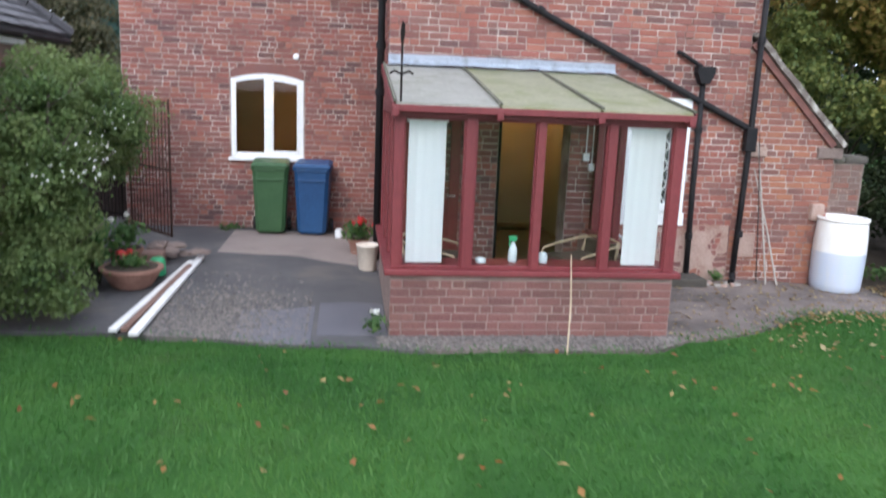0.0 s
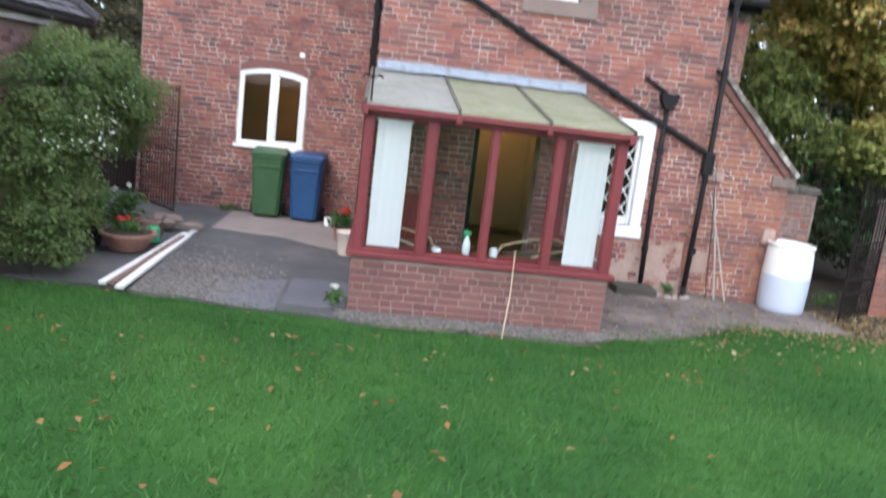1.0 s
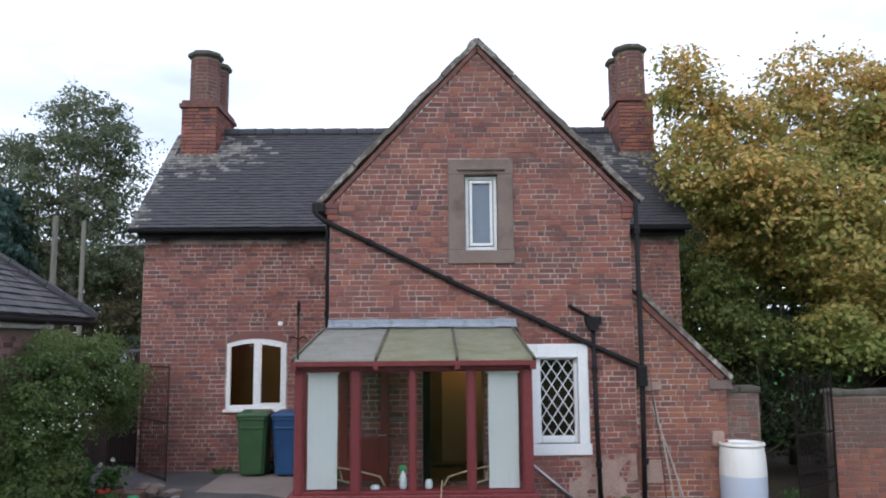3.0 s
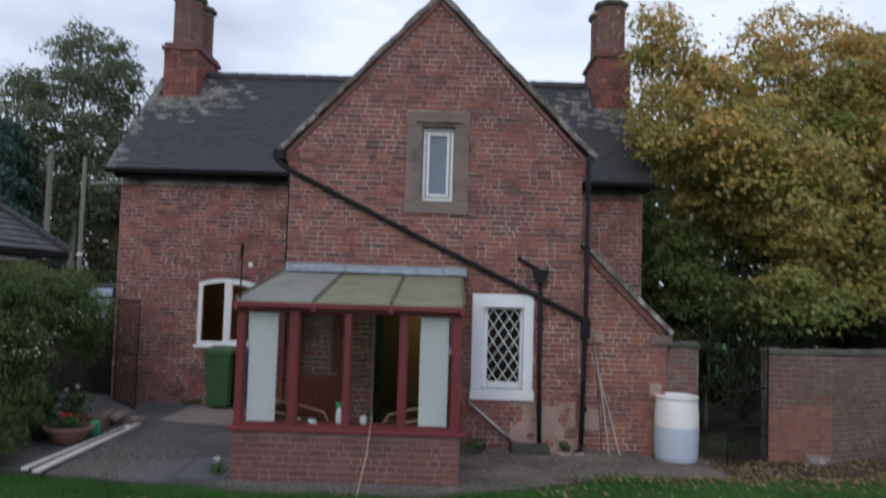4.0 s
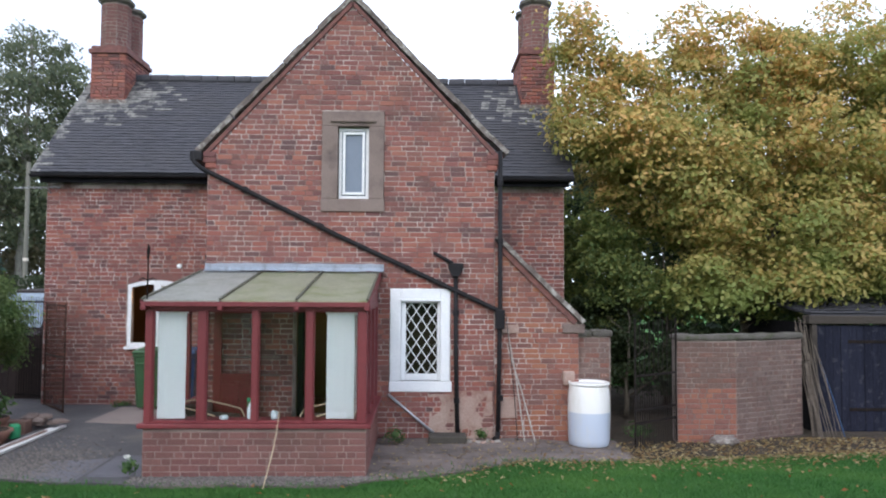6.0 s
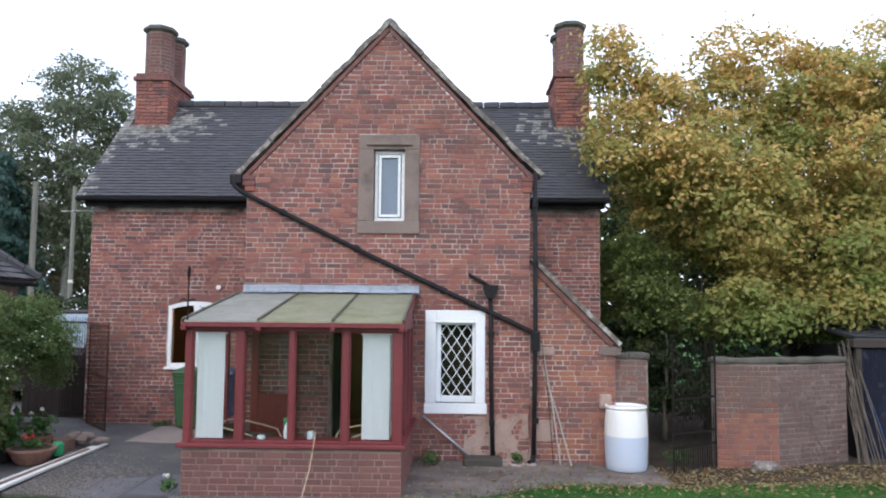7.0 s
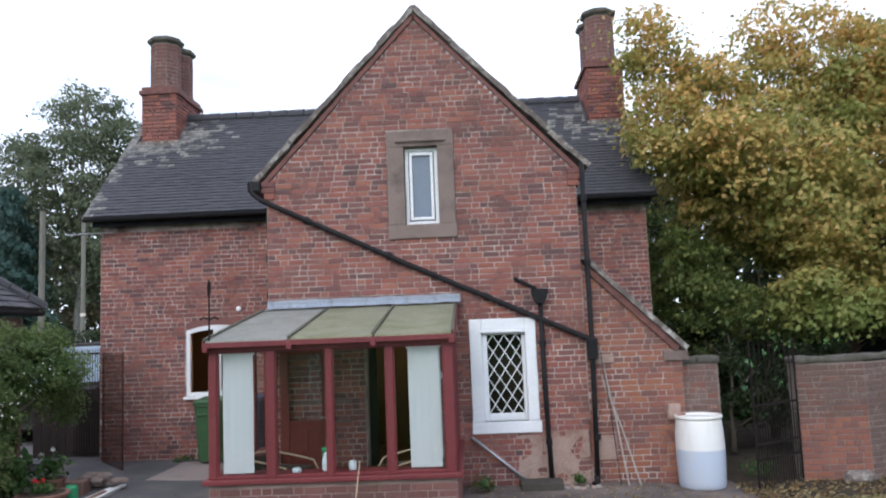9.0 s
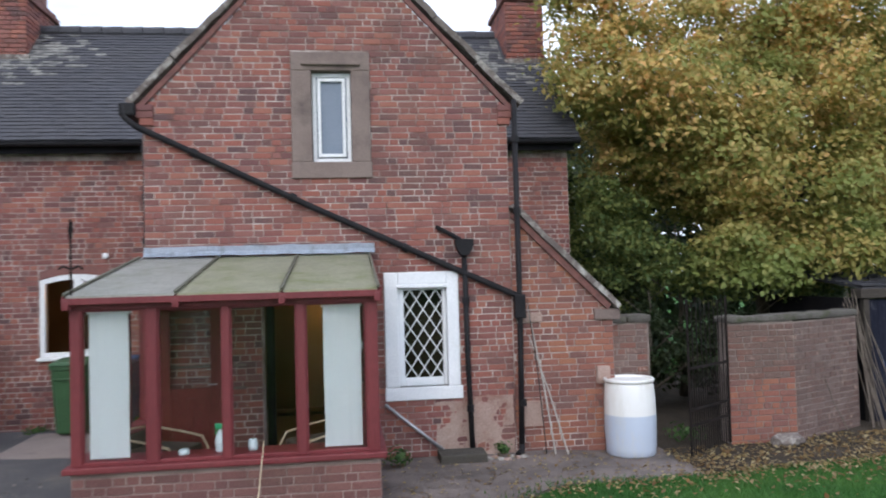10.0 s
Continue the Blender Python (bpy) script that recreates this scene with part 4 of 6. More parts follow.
for q in ((KX0 + 0.06, -2.49), (-2.39, KX1 - 0.06)):
    p = part("pane", boxed(q[0], MY + 0.03, KZ0 + 0.06, q[1], MY + 0.036, 2.37), M_GLASS, win)
    p.visible_shadow = False
part("window_sill", boxed(KX0 - 0.04, MY - 0.06, KZ0 - 0.05, KX1 + 0.04, MY + 0.06, KZ0 - 0.002, 0.01), M_UPVC, win)
part("arch_bricks", prism(bmesh.new(), [(x, arch(x) + 0.006) for x in xx] + [(x, arch(x) + 0.13) for x in xx[::-1]], MY - 0.009, MY + 0.05), BRICK["red"][1], win, "shallow brick arch")

# lean-to with raking coping, and the stub of garden wall beside it
lean = empty("lean_to", (4.3, WY, 0), "low brick lean-to with a raking stone coping", "outbuilding")
LT = lambda x: 3.02 - (x - WX1) * (3.02 - 1.72) / (4.93 - WX1)
lean_wall = part("wall", prism(bmesh.new(), [(WX1 + 0.002, -0.4), (4.93, -0.4), (4.93, LT(4.93)), (WX1 + 0.002, LT(WX1))], WY + 0.03, WY + 0.3), M_MORTAR, lean)
slab("roof", [(WX1, WY + 0.1, 3.0), (WX1, MY, 3.0), (5.0, MY, 1.66), (5.0, WY + 0.1, 1.66)], 0.06, M_TILE[1], lean)
bm = beam(bmesh.new(), (WX1 + 0.04, WY + 0.1, 3.08), (5.0, WY + 0.1, 1.76), 0.32, 0.07)
bmesh.ops.subdivide_edges(bm, edges=bm.edges[:], cuts=6, use_grid_fill=True)
for v in bm.verts:
    v.co += noise.noise_vector(v.co * 6) * 0.016
part("coping", bm, M_COPING, lean, "lichened raking coping")
part("verge_course", beam(bmesh.new(), (WX1 + 0.04, WY + 0.01, 2.96), (4.88, WY + 0.01, 1.76), 0.06, 0.08), M_BRICK_EDGE, lean)
part("kneeler", boxed(4.68, WY - 0.01, 1.60, 5.02, WY + 0.28, 1.74, 0.02), M_STONE, lean, "stone kneeler")
part("patch", boxed(3.74, WY + 0.005, 1.60, 4.0, WY + 0.06, 1.72, 0.01), M_RENDER, lean, "pale stone block")
part("patch", boxed(3.70, WY + 0.005, 0.30, 3.98, WY + 0.06, 0.62, 0.01), M_RENDER, lean, "grey cement patch")
part("patch", boxed(4.68, WY - 0.04, 0.80, 4.86, WY + 0.05, 1.02, 0.03), M_RENDER, lean, "pale stone corbel")

pier = part("wall_pier", boxed(4.935, WY + 0.17, -0.4, 5.46, WY + 0.44, 1.54), M_MORTAR_OLD, None)
tagged(pier, "old brick wall stub with a rounded stone cap", "wall", kind="structure")
bm = bmesh.new()
box(bm, 4.92, WY + 0.13, 1.54, 5.16, WY + 0.48, 1.63, 0.03)
box(bm, 5.17, WY + 0.13, 1.54, 5.49, WY + 0.48, 1.64, 0.04)
part("cap", bm, M_CAP, pier, "mossy stone cap")

# garden wall: one straight length, one that bends back
gwall = part("garden_wall", boxed(6.44, 9.13, -0.4, 7.36, 9.4, 1.50), M_MORTAR_OLD, None)
tagged(gwall, "old weathered brick garden wall with lichened capping", "garden wall", kind="structure")
A2, B2 = Vector((7.36, 9.13, 0)), Vector((8.72, 9.80, 0))
ang = math.degrees(math.atan2(B2.y - A2.y, B2.x - A2.x))
M2 = Matrix.Translation(A2) @ pose(0, 0, 0, 0, 0, ang)
L2 = (B2 - A2).length
gwall2 = part("garden_wall", boxed(0.0, 0.0, -0.4, L2, 0.27, 1.49, 0, M2), M_MORTAR_OLD, None)
tagged(gwall2, "angled length of old grey brick garden wall", "garden wall", kind="structure")
for w, m, ln in ((gwall, Matrix.Translation((6.44, 9.13, 0)), 0.92), (gwall2, M2, L2)):
    bm = boxed(-0.03, -0.03, 1.50, ln + 0.02, 0.30, 1.585, 0.03, m)
    bmesh.ops.subdivide_edges(bm, edges=[e for e in bm.edges if e.calc_length() > 0.4], cuts=10)
    for v in bm.verts:
        v.co += noise.noise_vector(v.co * 5) * 0.02
    part("capping", bm, M_CAP, w, "mossy stone capping")


# ---- conservatory ----
CX0, CX1, CY = -0.845, 1.84, 6.78
cons = empty("conservatory", (0.5, 8, 0), "small lean-to conservatory, red stained timber on a brick plinth", "conservatory")
plinth = part("plinth", boxed(CX0, CY, -0.3, CX1, CY + 0.22, 0.58), M_MORTAR_RED, cons, "purple-red brick plinth")
plinth_side = part("plinth", boxed(CX1 - 0.22, CY + 0.22, -0.3, CX1, WY, 0.58), M_MORTAR_RED, cons)
plinth_left = part("plinth", boxed(CX0, CY + 0.22, -0.3, CX0 + 0.22, WY, 0.58), M_MORTAR_RED, cons)
bm = box(bmesh.new(), CX0 - 0.06, CY - 0.06, 0.58, CX1 + 0.06, CY + 0.16, 0.635, 0.012)
part("cill", bm, M_RED_WOOD, cons, "red stained timber cill")
part("cill", boxed(CX1 - 0.14, CY + 0.162, 0.58, CX1 + 0.06, WY - 0.01, 0.635, 0.01), M_RED_WOOD, cons)
part("cill", boxed(CX0 - 0.06, CY + 0.162, 0.58, CX0 + 0.14, WY - 0.01, 0.635, 0.01), M_RED_WOOD, cons)
part("window_board", boxed(CX0 + 0.15, CY + 0.165, 0.60, CX1 - 0.15, CY + 0.52, 0.63, 0.006), M_RED_WOOD, cons)
POSTS = ((CX0, 0.09), (-0.205, 0.095), (0.45, 0.066), (1.105, 0.08), (1.735, 0.105))
for x, w in POSTS:
    part("post", boxed(x, CY, 0.635, x + w, CY + 0.09, 2.0, 0.008), M_RED_WOOD, cons)
part("head_rail", boxed(CX0, CY - 0.005, 1.995, CX1, CY + 0.10, 2.10, 0.008), M_RED_WOOD, cons)
for (xa, wa), (xb, wb) in zip(POSTS, POSTS[1:]):
    bm = bmesh.new()
    x0, x1 = xa + wa, xb
    t = 0.015
    for q in ((x0, 0.636, x0 + t, 1.994), (x1 - t, 0.636, x1, 1.994), (x0 + t, 0.636, x1 - t, 0.636 + t + 0.015), (x0 + t, 1.994 - t, x1 - t, 1.994)):
        box(bm, q[0], CY + 0.015, q[1], q[2], CY + 0.07, q[3], 0.005)
    fr = part("casement", bm, M_RED_WOOD, cons)
    p = part("pane", boxed(x0 + t - 0.004, CY + 0.038, 0.68, x1 - t + 0.004, CY + 0.044, 1.965), M_GLASS, fr)
    p.visible_shadow = False
# side frames and panes
for xs_, xi in ((CX1 - 0.09, 1), (CX0, 0)):
    for y in (7.5, 8.3, WY - 0.1):
        part("post", boxed(xs_, y, 0.635, xs_ + 0.09, y + 0.09, 2.05, 0.008), M_RED_WOOD, cons)
    part("head_rail", boxed(xs_, CY + 0.1, 1.995, xs_ + 0.09, WY - 0.01, 2.10, 0.008), M_RED_WOOD, cons)
    bm = bmesh.new()
    prism(bm, [(CY + 0.1, 2.1), (WY - 0.01, 2.1), (WY - 0.01, 2.50), (CY + 0.1, 2.13)], xs_ + 0.01, xs_ + 0.08, "x")
    part("gable_panel", bm, M_RED_WOOD, cons, "red timber infill panel")
    for y0, y1 in ((CY + 0.09, 7.5), (7.59, 8.3), (8.39, WY - 0.1)):
        p = part("pane", boxed(xs_ + 0.04, y0, 0.64, xs_ + 0.046, y1, 1.99), M_GLASS, cons)
        p.visible_shadow = False
# lean-to roof of three stained sheets
RF, RB, ZF, ZB = CY - 0.10, WY - 0.0, 2.125, 2.52
SHEETS = ((-0.85, 0.075, M_POLY_CLEAR, "grey weathered polycarbonate sheet"), (0.075, 0.99, M_POLY_GREEN, "green algae-stained polycarbonate sheet"), (0.99, 1.85, M_POLY_GREEN, "green algae-stained polycarbonate sheet"))
for x0, x1, mt, lb in SHEETS:
    slab("roof_sheet", [(x0 + 0.012, RF, ZF), (x1 - 0.012, RF, ZF), (x1 - 0.012, RB, ZB), (x0 + 0.012, RB, ZB)], 0.022, mt, cons, lb)
for x in (-0.85, 0.075, 0.99, 1.85):
    part("glazing_bar", beam(bmesh.new(), (x, RF - 0.015, ZF + 0.012), (x, RB, ZB + 0.012), 0.028, 0.024), M_BAR, cons, "mossy grey glazing bar")
    part("rafter", beam(bmesh.new(), (min(max(x, CX0 + 0.03), CX1 - 0.03), RF + 0.02, ZF - 0.065), (min(max(x, CX0 + 0.03), CX1 - 0.03), RB, ZB - 0.065), 0.05, 0.075), M_RED_WOOD, cons)
    part("rafter_end", boxed(min(max(x, CX0), CX1) - 0.03, RF - 0.01, 2.0, min(max(x, CX0), CX1) + 0.03, RF + 0.06, 2.085, 0.01), M_RED_WOOD, cons)
part("barge_board", beam(bmesh.new(), (1.868, RF + 0.01, ZF - 0.06), (1.868, RB, ZB - 0.06), 0.02, 0.12), M_RED_WOOD, cons)
part("barge_board", beam(bmesh.new(), (-0.868, RF + 0.01, ZF - 0.05), (-0.868, RB, ZB - 0.05), 0.02, 0.09), M_RED_WOOD, cons)
part("fascia", boxed(-0.875, RF - 0.005, 2.045, 1.875, RF + 0.02, 2.105, 0.006), M_RED_WOOD, cons)
bm = bmesh.new()
cols = spaced(-0.80, 1.92, 0.11)
V = [[bm.verts.new((x, WY - 0.018 + d, z + 0.012 * noise.noise((x * 5, z * 3, 0)))) for d, z in ((0.0, 2.645), (-0.004, 2.58), (-0.03, 2.545), (-0.13, 2.525))] for x in cols]
for a, b in zip(V, V[1:]):
    for k in range(3):
        bm.faces.new((a[k], b[k], b[k + 1], a[k + 1]))
bmesh.ops.solidify(bm, geom=bm.faces[:], thickness=0.006)
part("flashing", bm, M_LEAD, cons, "blue-grey lead flashing dressed to the wall")


def vertical_blind(x0, x1, y, z0, z1, seed):
    """Upright fabric slats, drawn together, each slightly turned."""
    b = empty("vertical_blind", ((x0 + x1) / 2, y, z1), "white vertical blind drawn to the side of the window", "blind", "conservatory blinds")
    part("head_track", boxed(x0 - 0.02, y - 0.012, z1, x1 + 0.02, y + 0.028, z1 + 0.03), M_UPVC, b)
    rnd = random.Random(seed)
    n = int((x1 - x0) / 0.07)
    for i in range(n):
        x = x0 + (x1 - x0) * (i + 0.5) / n
        a = radians(rnd.uniform(1, 7))
        bm = bmesh.new()
        rows = []
        for k in range(7):
            z = z0 + (z1 - z0) * k / 6
            sway = 0.0015 * math.sin(k * 1.3 + i)
            rows.append([bm.verts.new((x + c * 0.045 * math.cos(a) + sway, y + c * 0.045 * math.sin(a) + 0.002 * (1 - c * c), z)) for c in (-1, 0, 1)])
        for p, q in zip(rows, rows[1:]):
            for c in range(2):
                bm.faces.new((p[c], p[c + 1], q[c + 1], q[c]))
        bmesh.ops.solidify(bm, geom=bm.faces[:], thickness=0.0015)
        part("slat", bm, M_BLIND, b)
    return b


vertical_blind(-0.705, -0.375, CY + 0.085, 0.68, 1.955, 1)
vertical_blind(1.345, 1.68, CY + 0.085, 0.68, 1.955, 2)
side_blind = vertical_blind(-0.18, 0.18, 0.0, 0.70, 1.95, 3)
side_blind.matrix_basis = pose(CX1 - 0.17, 7.30, 1.95, 0, 0, 90)

# half-glazed door standing against the inner wall
door = empty("door", (-0.35, WY - 0.1, 0.12), "dark red half-glazed timber door standing against brickwork", "door")
bm = bmesh.new()
for q in ((-0.62, 0.12, -0.50, 2.0), (-0.04, 0.12, 0.08, 2.0), (-0.50, 1.88, -0.04, 2.0), (-0.50, 0.86, -0.04, 0.98), (-0.50, 0.12, -0.04, 0.30)):
    box(bm, q[0], WY - 0.11, q[1], q[2], WY - 0.07, q[3], 0.006)
part("door_frame", bm, M_DOOR_WOOD, door)
for px0, px1 in ((-0.50, -0.30), (-0.24, -0.04)):
    part("lower_panel", boxed(px0, WY - 0.098, 0.30, px1, WY - 0.082, 0.86), M_DOOR_WOOD, door)
    part("bead", boxed(px0 + 0.03, WY - 0.105, 0.33, px1 - 0.03, WY - 0.099, 0.83, 0.003), M_DOOR_WOOD, door)
part("muntin", boxed(-0.30, WY - 0.108, 0.302, -0.24, WY - 0.072, 0.858, 0.004), M_DOOR_WOOD, door)
p = part("pane", boxed(-0.50, WY - 0.092, 0.98, -0.04, WY - 0.086, 1.88), M_GLASS, door)
p.visible_shadow = False
part("handle", tube(bmesh.new(), [(0.03, WY - 0.11, 1.02), (0.03, WY - 0.15, 1.02), (-0.06, WY - 0.15, 1.02)], 0.008, 6), M_GALV, door)


def spray_bottle(x, y, z):
    b = empty("spray_bottle", (x, y, z), "clear plastic spray bottle with a green trigger on the window board", "bottle")
    bm = turned(bmesh.new(), (x, y, z), [(0.036, 0), (0.042, 0.015), (0.043, 0.11), (0.032, 0.15), (0.014, 0.19), (0.014, 0.205)], 14)
    part("bottle", bm, M_CLOUDY, b, smooth=True)
    bm = box(bmesh.new(), x - 0.045, y - 0.013, z + 0.215, x + 0.035, y + 0.016, z + 0.26, 0.006)
    box(bm, x - 0.012, y - 0.012, z + 0.2, x + 0.012, y + 0.012, z + 0.216)
    part("trigger_head", bm, M_GREEN_PLASTIC, b, "green trigger head")
    part("trigger", beam(bmesh.new(), (x - 0.028, y, z + 0.215), (x - 0.04, y, z + 0.16), 0.012, 0.008, (0, 1, 0)), M_GREEN_PLASTIC, b)


M_CLOUDY = surface("cloudy_plastic", (0.50, 0.60, 0.62), (0.60, 0.70, 0.72), 8.0, 50.0, 0.3, bump=0.0, spec=0.5)
M_GREEN_PLASTIC = surface("green_plastic", (0.02, 0.24, 0.10), (0.03, 0.30, 0.13), 8.0, 50.0, 0.4, bump=0.0, spec=0.5)
spray_bottle(0.36, CY + 0.37, 0.63)
jar = tagged(part("jar", turned(bmesh.new(), (0.66, CY + 0.37, 0.63), [(0.04, 0), (0.045, 0.01), (0.045, 0.07), (0.035, 0.085), (0.037, 0.1)], 14), M_CLOUDY, None, smooth=True), "small clear jar on the window board", "jar")
jar = tagged(part("jar", turned(bmesh.new(), (0.04, CY + 0.33, 0.63), [(0.05, 0), (0.055, 0.01), (0.05, 0.04), (0.03, 0.05)], 14), M_CLOUDY, None, smooth=True), "low pale dish on the window board", "dish")


def cane_chair(x, y, turn):
    """A low conservatory chair in pale cane."""
    c = empty("cane_chair", (0, 0, 0), "pale bent-cane conservatory chair with a dark cushion", "chair", "conservatory chairs")
    bm = bmesh.new()
    part("seat", boxed(-0.27, -0.27, 0.36, 0.27, 0.27, 0.44, 0.03), M_SEAT, c, "dark patterned cushion")
    for sx in (-1, 1):
        part("arm", tube(bmesh.new(), [(sx * 0.29, -0.30, 0.0), (sx * 0.30, -0.31, 0.38), (sx * 0.31, -0.24, 0.49), (sx * 0.31, 0.0, 0.535), (sx * 0.30, 0.25, 0.57), (sx * 0.24, 0.31, 0.59)], 0.012, 7), M_CANE, c, smooth=True)
        part("leg", tube(bmesh.new(), [(sx * 0.26, 0.28, 0.0), (sx * 0.26, 0.28, 0.45), (sx * 0.25, 0.33, 0.60)], 0.015, 7), M_CANE, c, smooth=True)
    part("backrest", tube(bmesh.new(), [(-0.25, 0.32, 0.54), (-0.22, 0.34, 0.60), (0, 0.36, 0.62), (0.22, 0.34, 0.60), (0.25, 0.32, 0.54)], 0.012, 7), M_CANE, c, smooth=True)
    part("backrest", boxed(-0.24, 0.29, 0.42, 0.24, 0.35, 0.58, 0.025), M_SEAT, c)
    c.matrix_basis = pose(x, y, 0.12, 0, 0, turn)
    return c


M_SEAT = surface("dark_brown_cushion", (0.05, 0.035, 0.028), (0.08, 0.055, 0.042), 6.0, 60.0, 0.9, bump=0.3)
chair = cane_chair(-0.30, 7.85, 70)
copy_thing(chair, pose(1.25, 7.85, 0.12, 0, 0, -65))


# ---- pipes on the house ----
def pipe_run(pts, r, label, collars=(), name="drainpipe", mat_=None):
    t = empty(name, pts[-1], label, "drainpipe")
    part("pipe", tube(bmesh.new(), pts, r, 10), mat_ or M_BLACK_IRON, t, smooth=True)
    for p, way in collars:
        a, b = Vector(p) - Vector(way) * 0.04, Vector(p) + Vector(way) * 0.04
        part("collar", tube(bmesh.new(), [a, b], r * 1.35, 10), mat_ or M_BLACK_IRON, t)
    return t


PY = WY - 0.065
dv = Vector((3.72 - (-0.86), 0, 1.92 - 4.06)).normalized()
pipe_run([(-0.99, PY, 4.34), (-0.98, PY, 4.18), (-0.86, PY, 4.08), (1.2, PY, 3.08), (3.66, PY, 1.95), (3.70, PY - 0.02, 1.86)], 0.038, "black iron pipe slanting across the gable wall",
         [((-0.2, PY, 3.76), dv), ((0.95, PY, 3.21), dv), ((2.3, PY, 2.57), dv)])
hop = pipe_run([(3.70, PY - 0.02, 4.40), (3.70, PY - 0.02, 1.95), (3.69, PY - 0.02, 1.2), (3.67, PY - 0.02, 0.06)], 0.036, "black iron downpipe at the corner of the gable", [((3.70, PY - 0.02, z), (0, 0, 1)) for z in (3.9, 3.0, 1.86, 0.62)])
part("joint_box", boxed(3.63, PY - 0.07, 1.66, 3.77, PY + 0.04, 1.96, 0.02), M_BLACK_IRON, hop, "black pipe junction")
part("shoe", tube(bmesh.new(), [(3.67, PY - 0.02, 0.1), (3.66, PY - 0.06, 0.04), (3.6, PY - 0.14, 0.02)], 0.04, 8), M_BLACK_IRON, hop)
hop = pipe_run([(3.02, PY, 2.50), (3.03, PY, 1.2), (3.06, PY, 0.0)], 0.034, "black iron waste pipe with a hopper head", [((3.025, PY, 1.9), (0, 0, 1)), ((3.045, PY, 0.58), (0, 0, 1))])
part("hopper_head", prism(bmesh.new(), [(2.97, 2.46), (3.07, 2.46), (3.13, 2.58), (3.13, 2.66), (2.91, 2.66), (2.91, 2.58)], PY - 0.08, PY + 0.05), M_BLACK_IRON, hop, "black hopper head")
part("branch", tube(bmesh.new(), [(2.70, PY + 0.06, 2.82), (2.72, PY, 2.80), (2.98, PY, 2.66)], 0.028, 8), M_BLACK_IRON, hop)
hop = pipe_run([(-0.87, 9.60, 4.2), (-0.87, 9.60, 3.9), (-0.87, 9.60, 0.1)], 0.045, "black iron downpipe in the corner by the conservatory", [((-0.87, 9.6, z), (0, 0, 1)) for z in (3.9, 3.3, 2.75, 2.2)])
part("hopper_head", boxed(-1.05, 9.05, 4.20, -0.86, 9.66, 4.36, 0.03), M_BLACK_IRON, hop)
pipe_run([(2.0, PY, 0.67), (2.78, PY, 0.02)], 0.022, "grey waste pipe slanting to the drain", name="waste_pipe", mat_=M_GALV)
tagged(part("drain_cover", boxed(2.62, 8.72, -0.02, 3.18, 9.1, 0.10, 0.02), M_MOSSY, None), "low dark concrete drain surround", "drain")
bm = boxed(2.96, WY - 0.009, -0.1, 3.60, WY + 0.05, 0.72)
bmesh.ops.subdivide_edges(bm, edges=bm.edges[:], cuts=16, use_grid_fill=True)
for v in bm.verts:
    v.co += noise.noise_vector(v.co * 5) * 0.022
part("render_patch", bm, M_RENDER, house, "worn pink cement render")
bm = boxed(2.62, WY - 0.009, -0.1, 2.955, WY + 0.05, 0.66)
bmesh.ops.subdivide_edges(bm, edges=bm.edges[:], cuts=12, use_grid_fill=True)
for v in bm.verts:
    v.co += noise.noise_vector(v.co * 5) * 0.022
part("render_patch", bm, M_RENDER, house)


# ---- garage ----
GX = -4.95
garage = empty("garage", (GX - 2, 7, 0), "low pinkish brick garage with a hipped slate roof", "garage")
garage_wall = part("wall", boxed(GX - 0.25, 2.2, -0.4, GX, 10.2, 2.6), M_MORTAR_RED, garage)
part("wall", boxed(GX - 2.2, 9.95, -0.4, GX - 0.25, 10.2, 2.42), M_MORTAR_RED, garage)
part("wall", boxed(GX - 2.45, 2.2, -0.4, GX - 2.2, 10.2, 2.5), M_MORTAR_RED, garage)
part("wall", boxed(GX - 2.2, 2.2, -0.4, GX - 0.25, 2.45, 2.42), M_MORTAR_RED, garage)
part("fascia", boxed(GX - 0.0, 2.0, 2.545, GX + 0.13, 9.3, 2.63), M_FASCIA, garage, "white painted fascia")
gutter_bm = bmesh.new()
tube(gutter_bm, [(GX + 0.2, 2.0, 2.66), (GX + 0.2, 10.4, 2.66)], 0.05, 8)
part("gutter", gutter_bm, M_BLACK_IRON, garage)
HE = 2.72
slope = radians(40)
GD = 1.32
ridge_x, ridge_z = GX + 0.22 - GD, HE + GD * math.tan(slope)
hip_y = 10.42 - GD
garage_roof = slab("roof", [(GX + 0.22, 2.0, HE), (GX + 0.22, 10.42, HE), (ridge_x, hip_y, ridge_z), (ridge_x, 2.0, ridge_z)], 0.06, M_SLATE[1], garage, "grey slate roof")
slab("roof", [(GX + 0.22, 10.42, HE), (ridge_x - GD, 10.42, HE), (ridge_x, hip_y, ridge_z)], 0.06, M_SLATE[1], garage)
slab("roof", [(ridge_x - GD, 2.0, HE), (ridge_x - GD, 10.42, HE), (ridge_x, hip_y, ridge_z), (ridge_x, 2.0, ridge_z)], 0.06, M_SLATE[1], garage)
gup = Vector((-math.cos(slope), 0, math.sin(slope)))
lay_tiles(garage_roof, (GX + 0.22, 2.0, HE), (0, 1, 0), gup, 8.42, GD / math.cos(slope), lambda v: [(0, 8.42 - v * math.cos(slope))], M_SLATE[0], M_SLATE[1], lambda y, v: y > 4.5 and v < 1.6, gauge=0.15, wide=0.27, seed=8)
hip_a, hip_b = Vector((GX + 0.22, 10.42, HE + 0.03)), Vector((ridge_x, hip_y, ridge_z + 0.03))
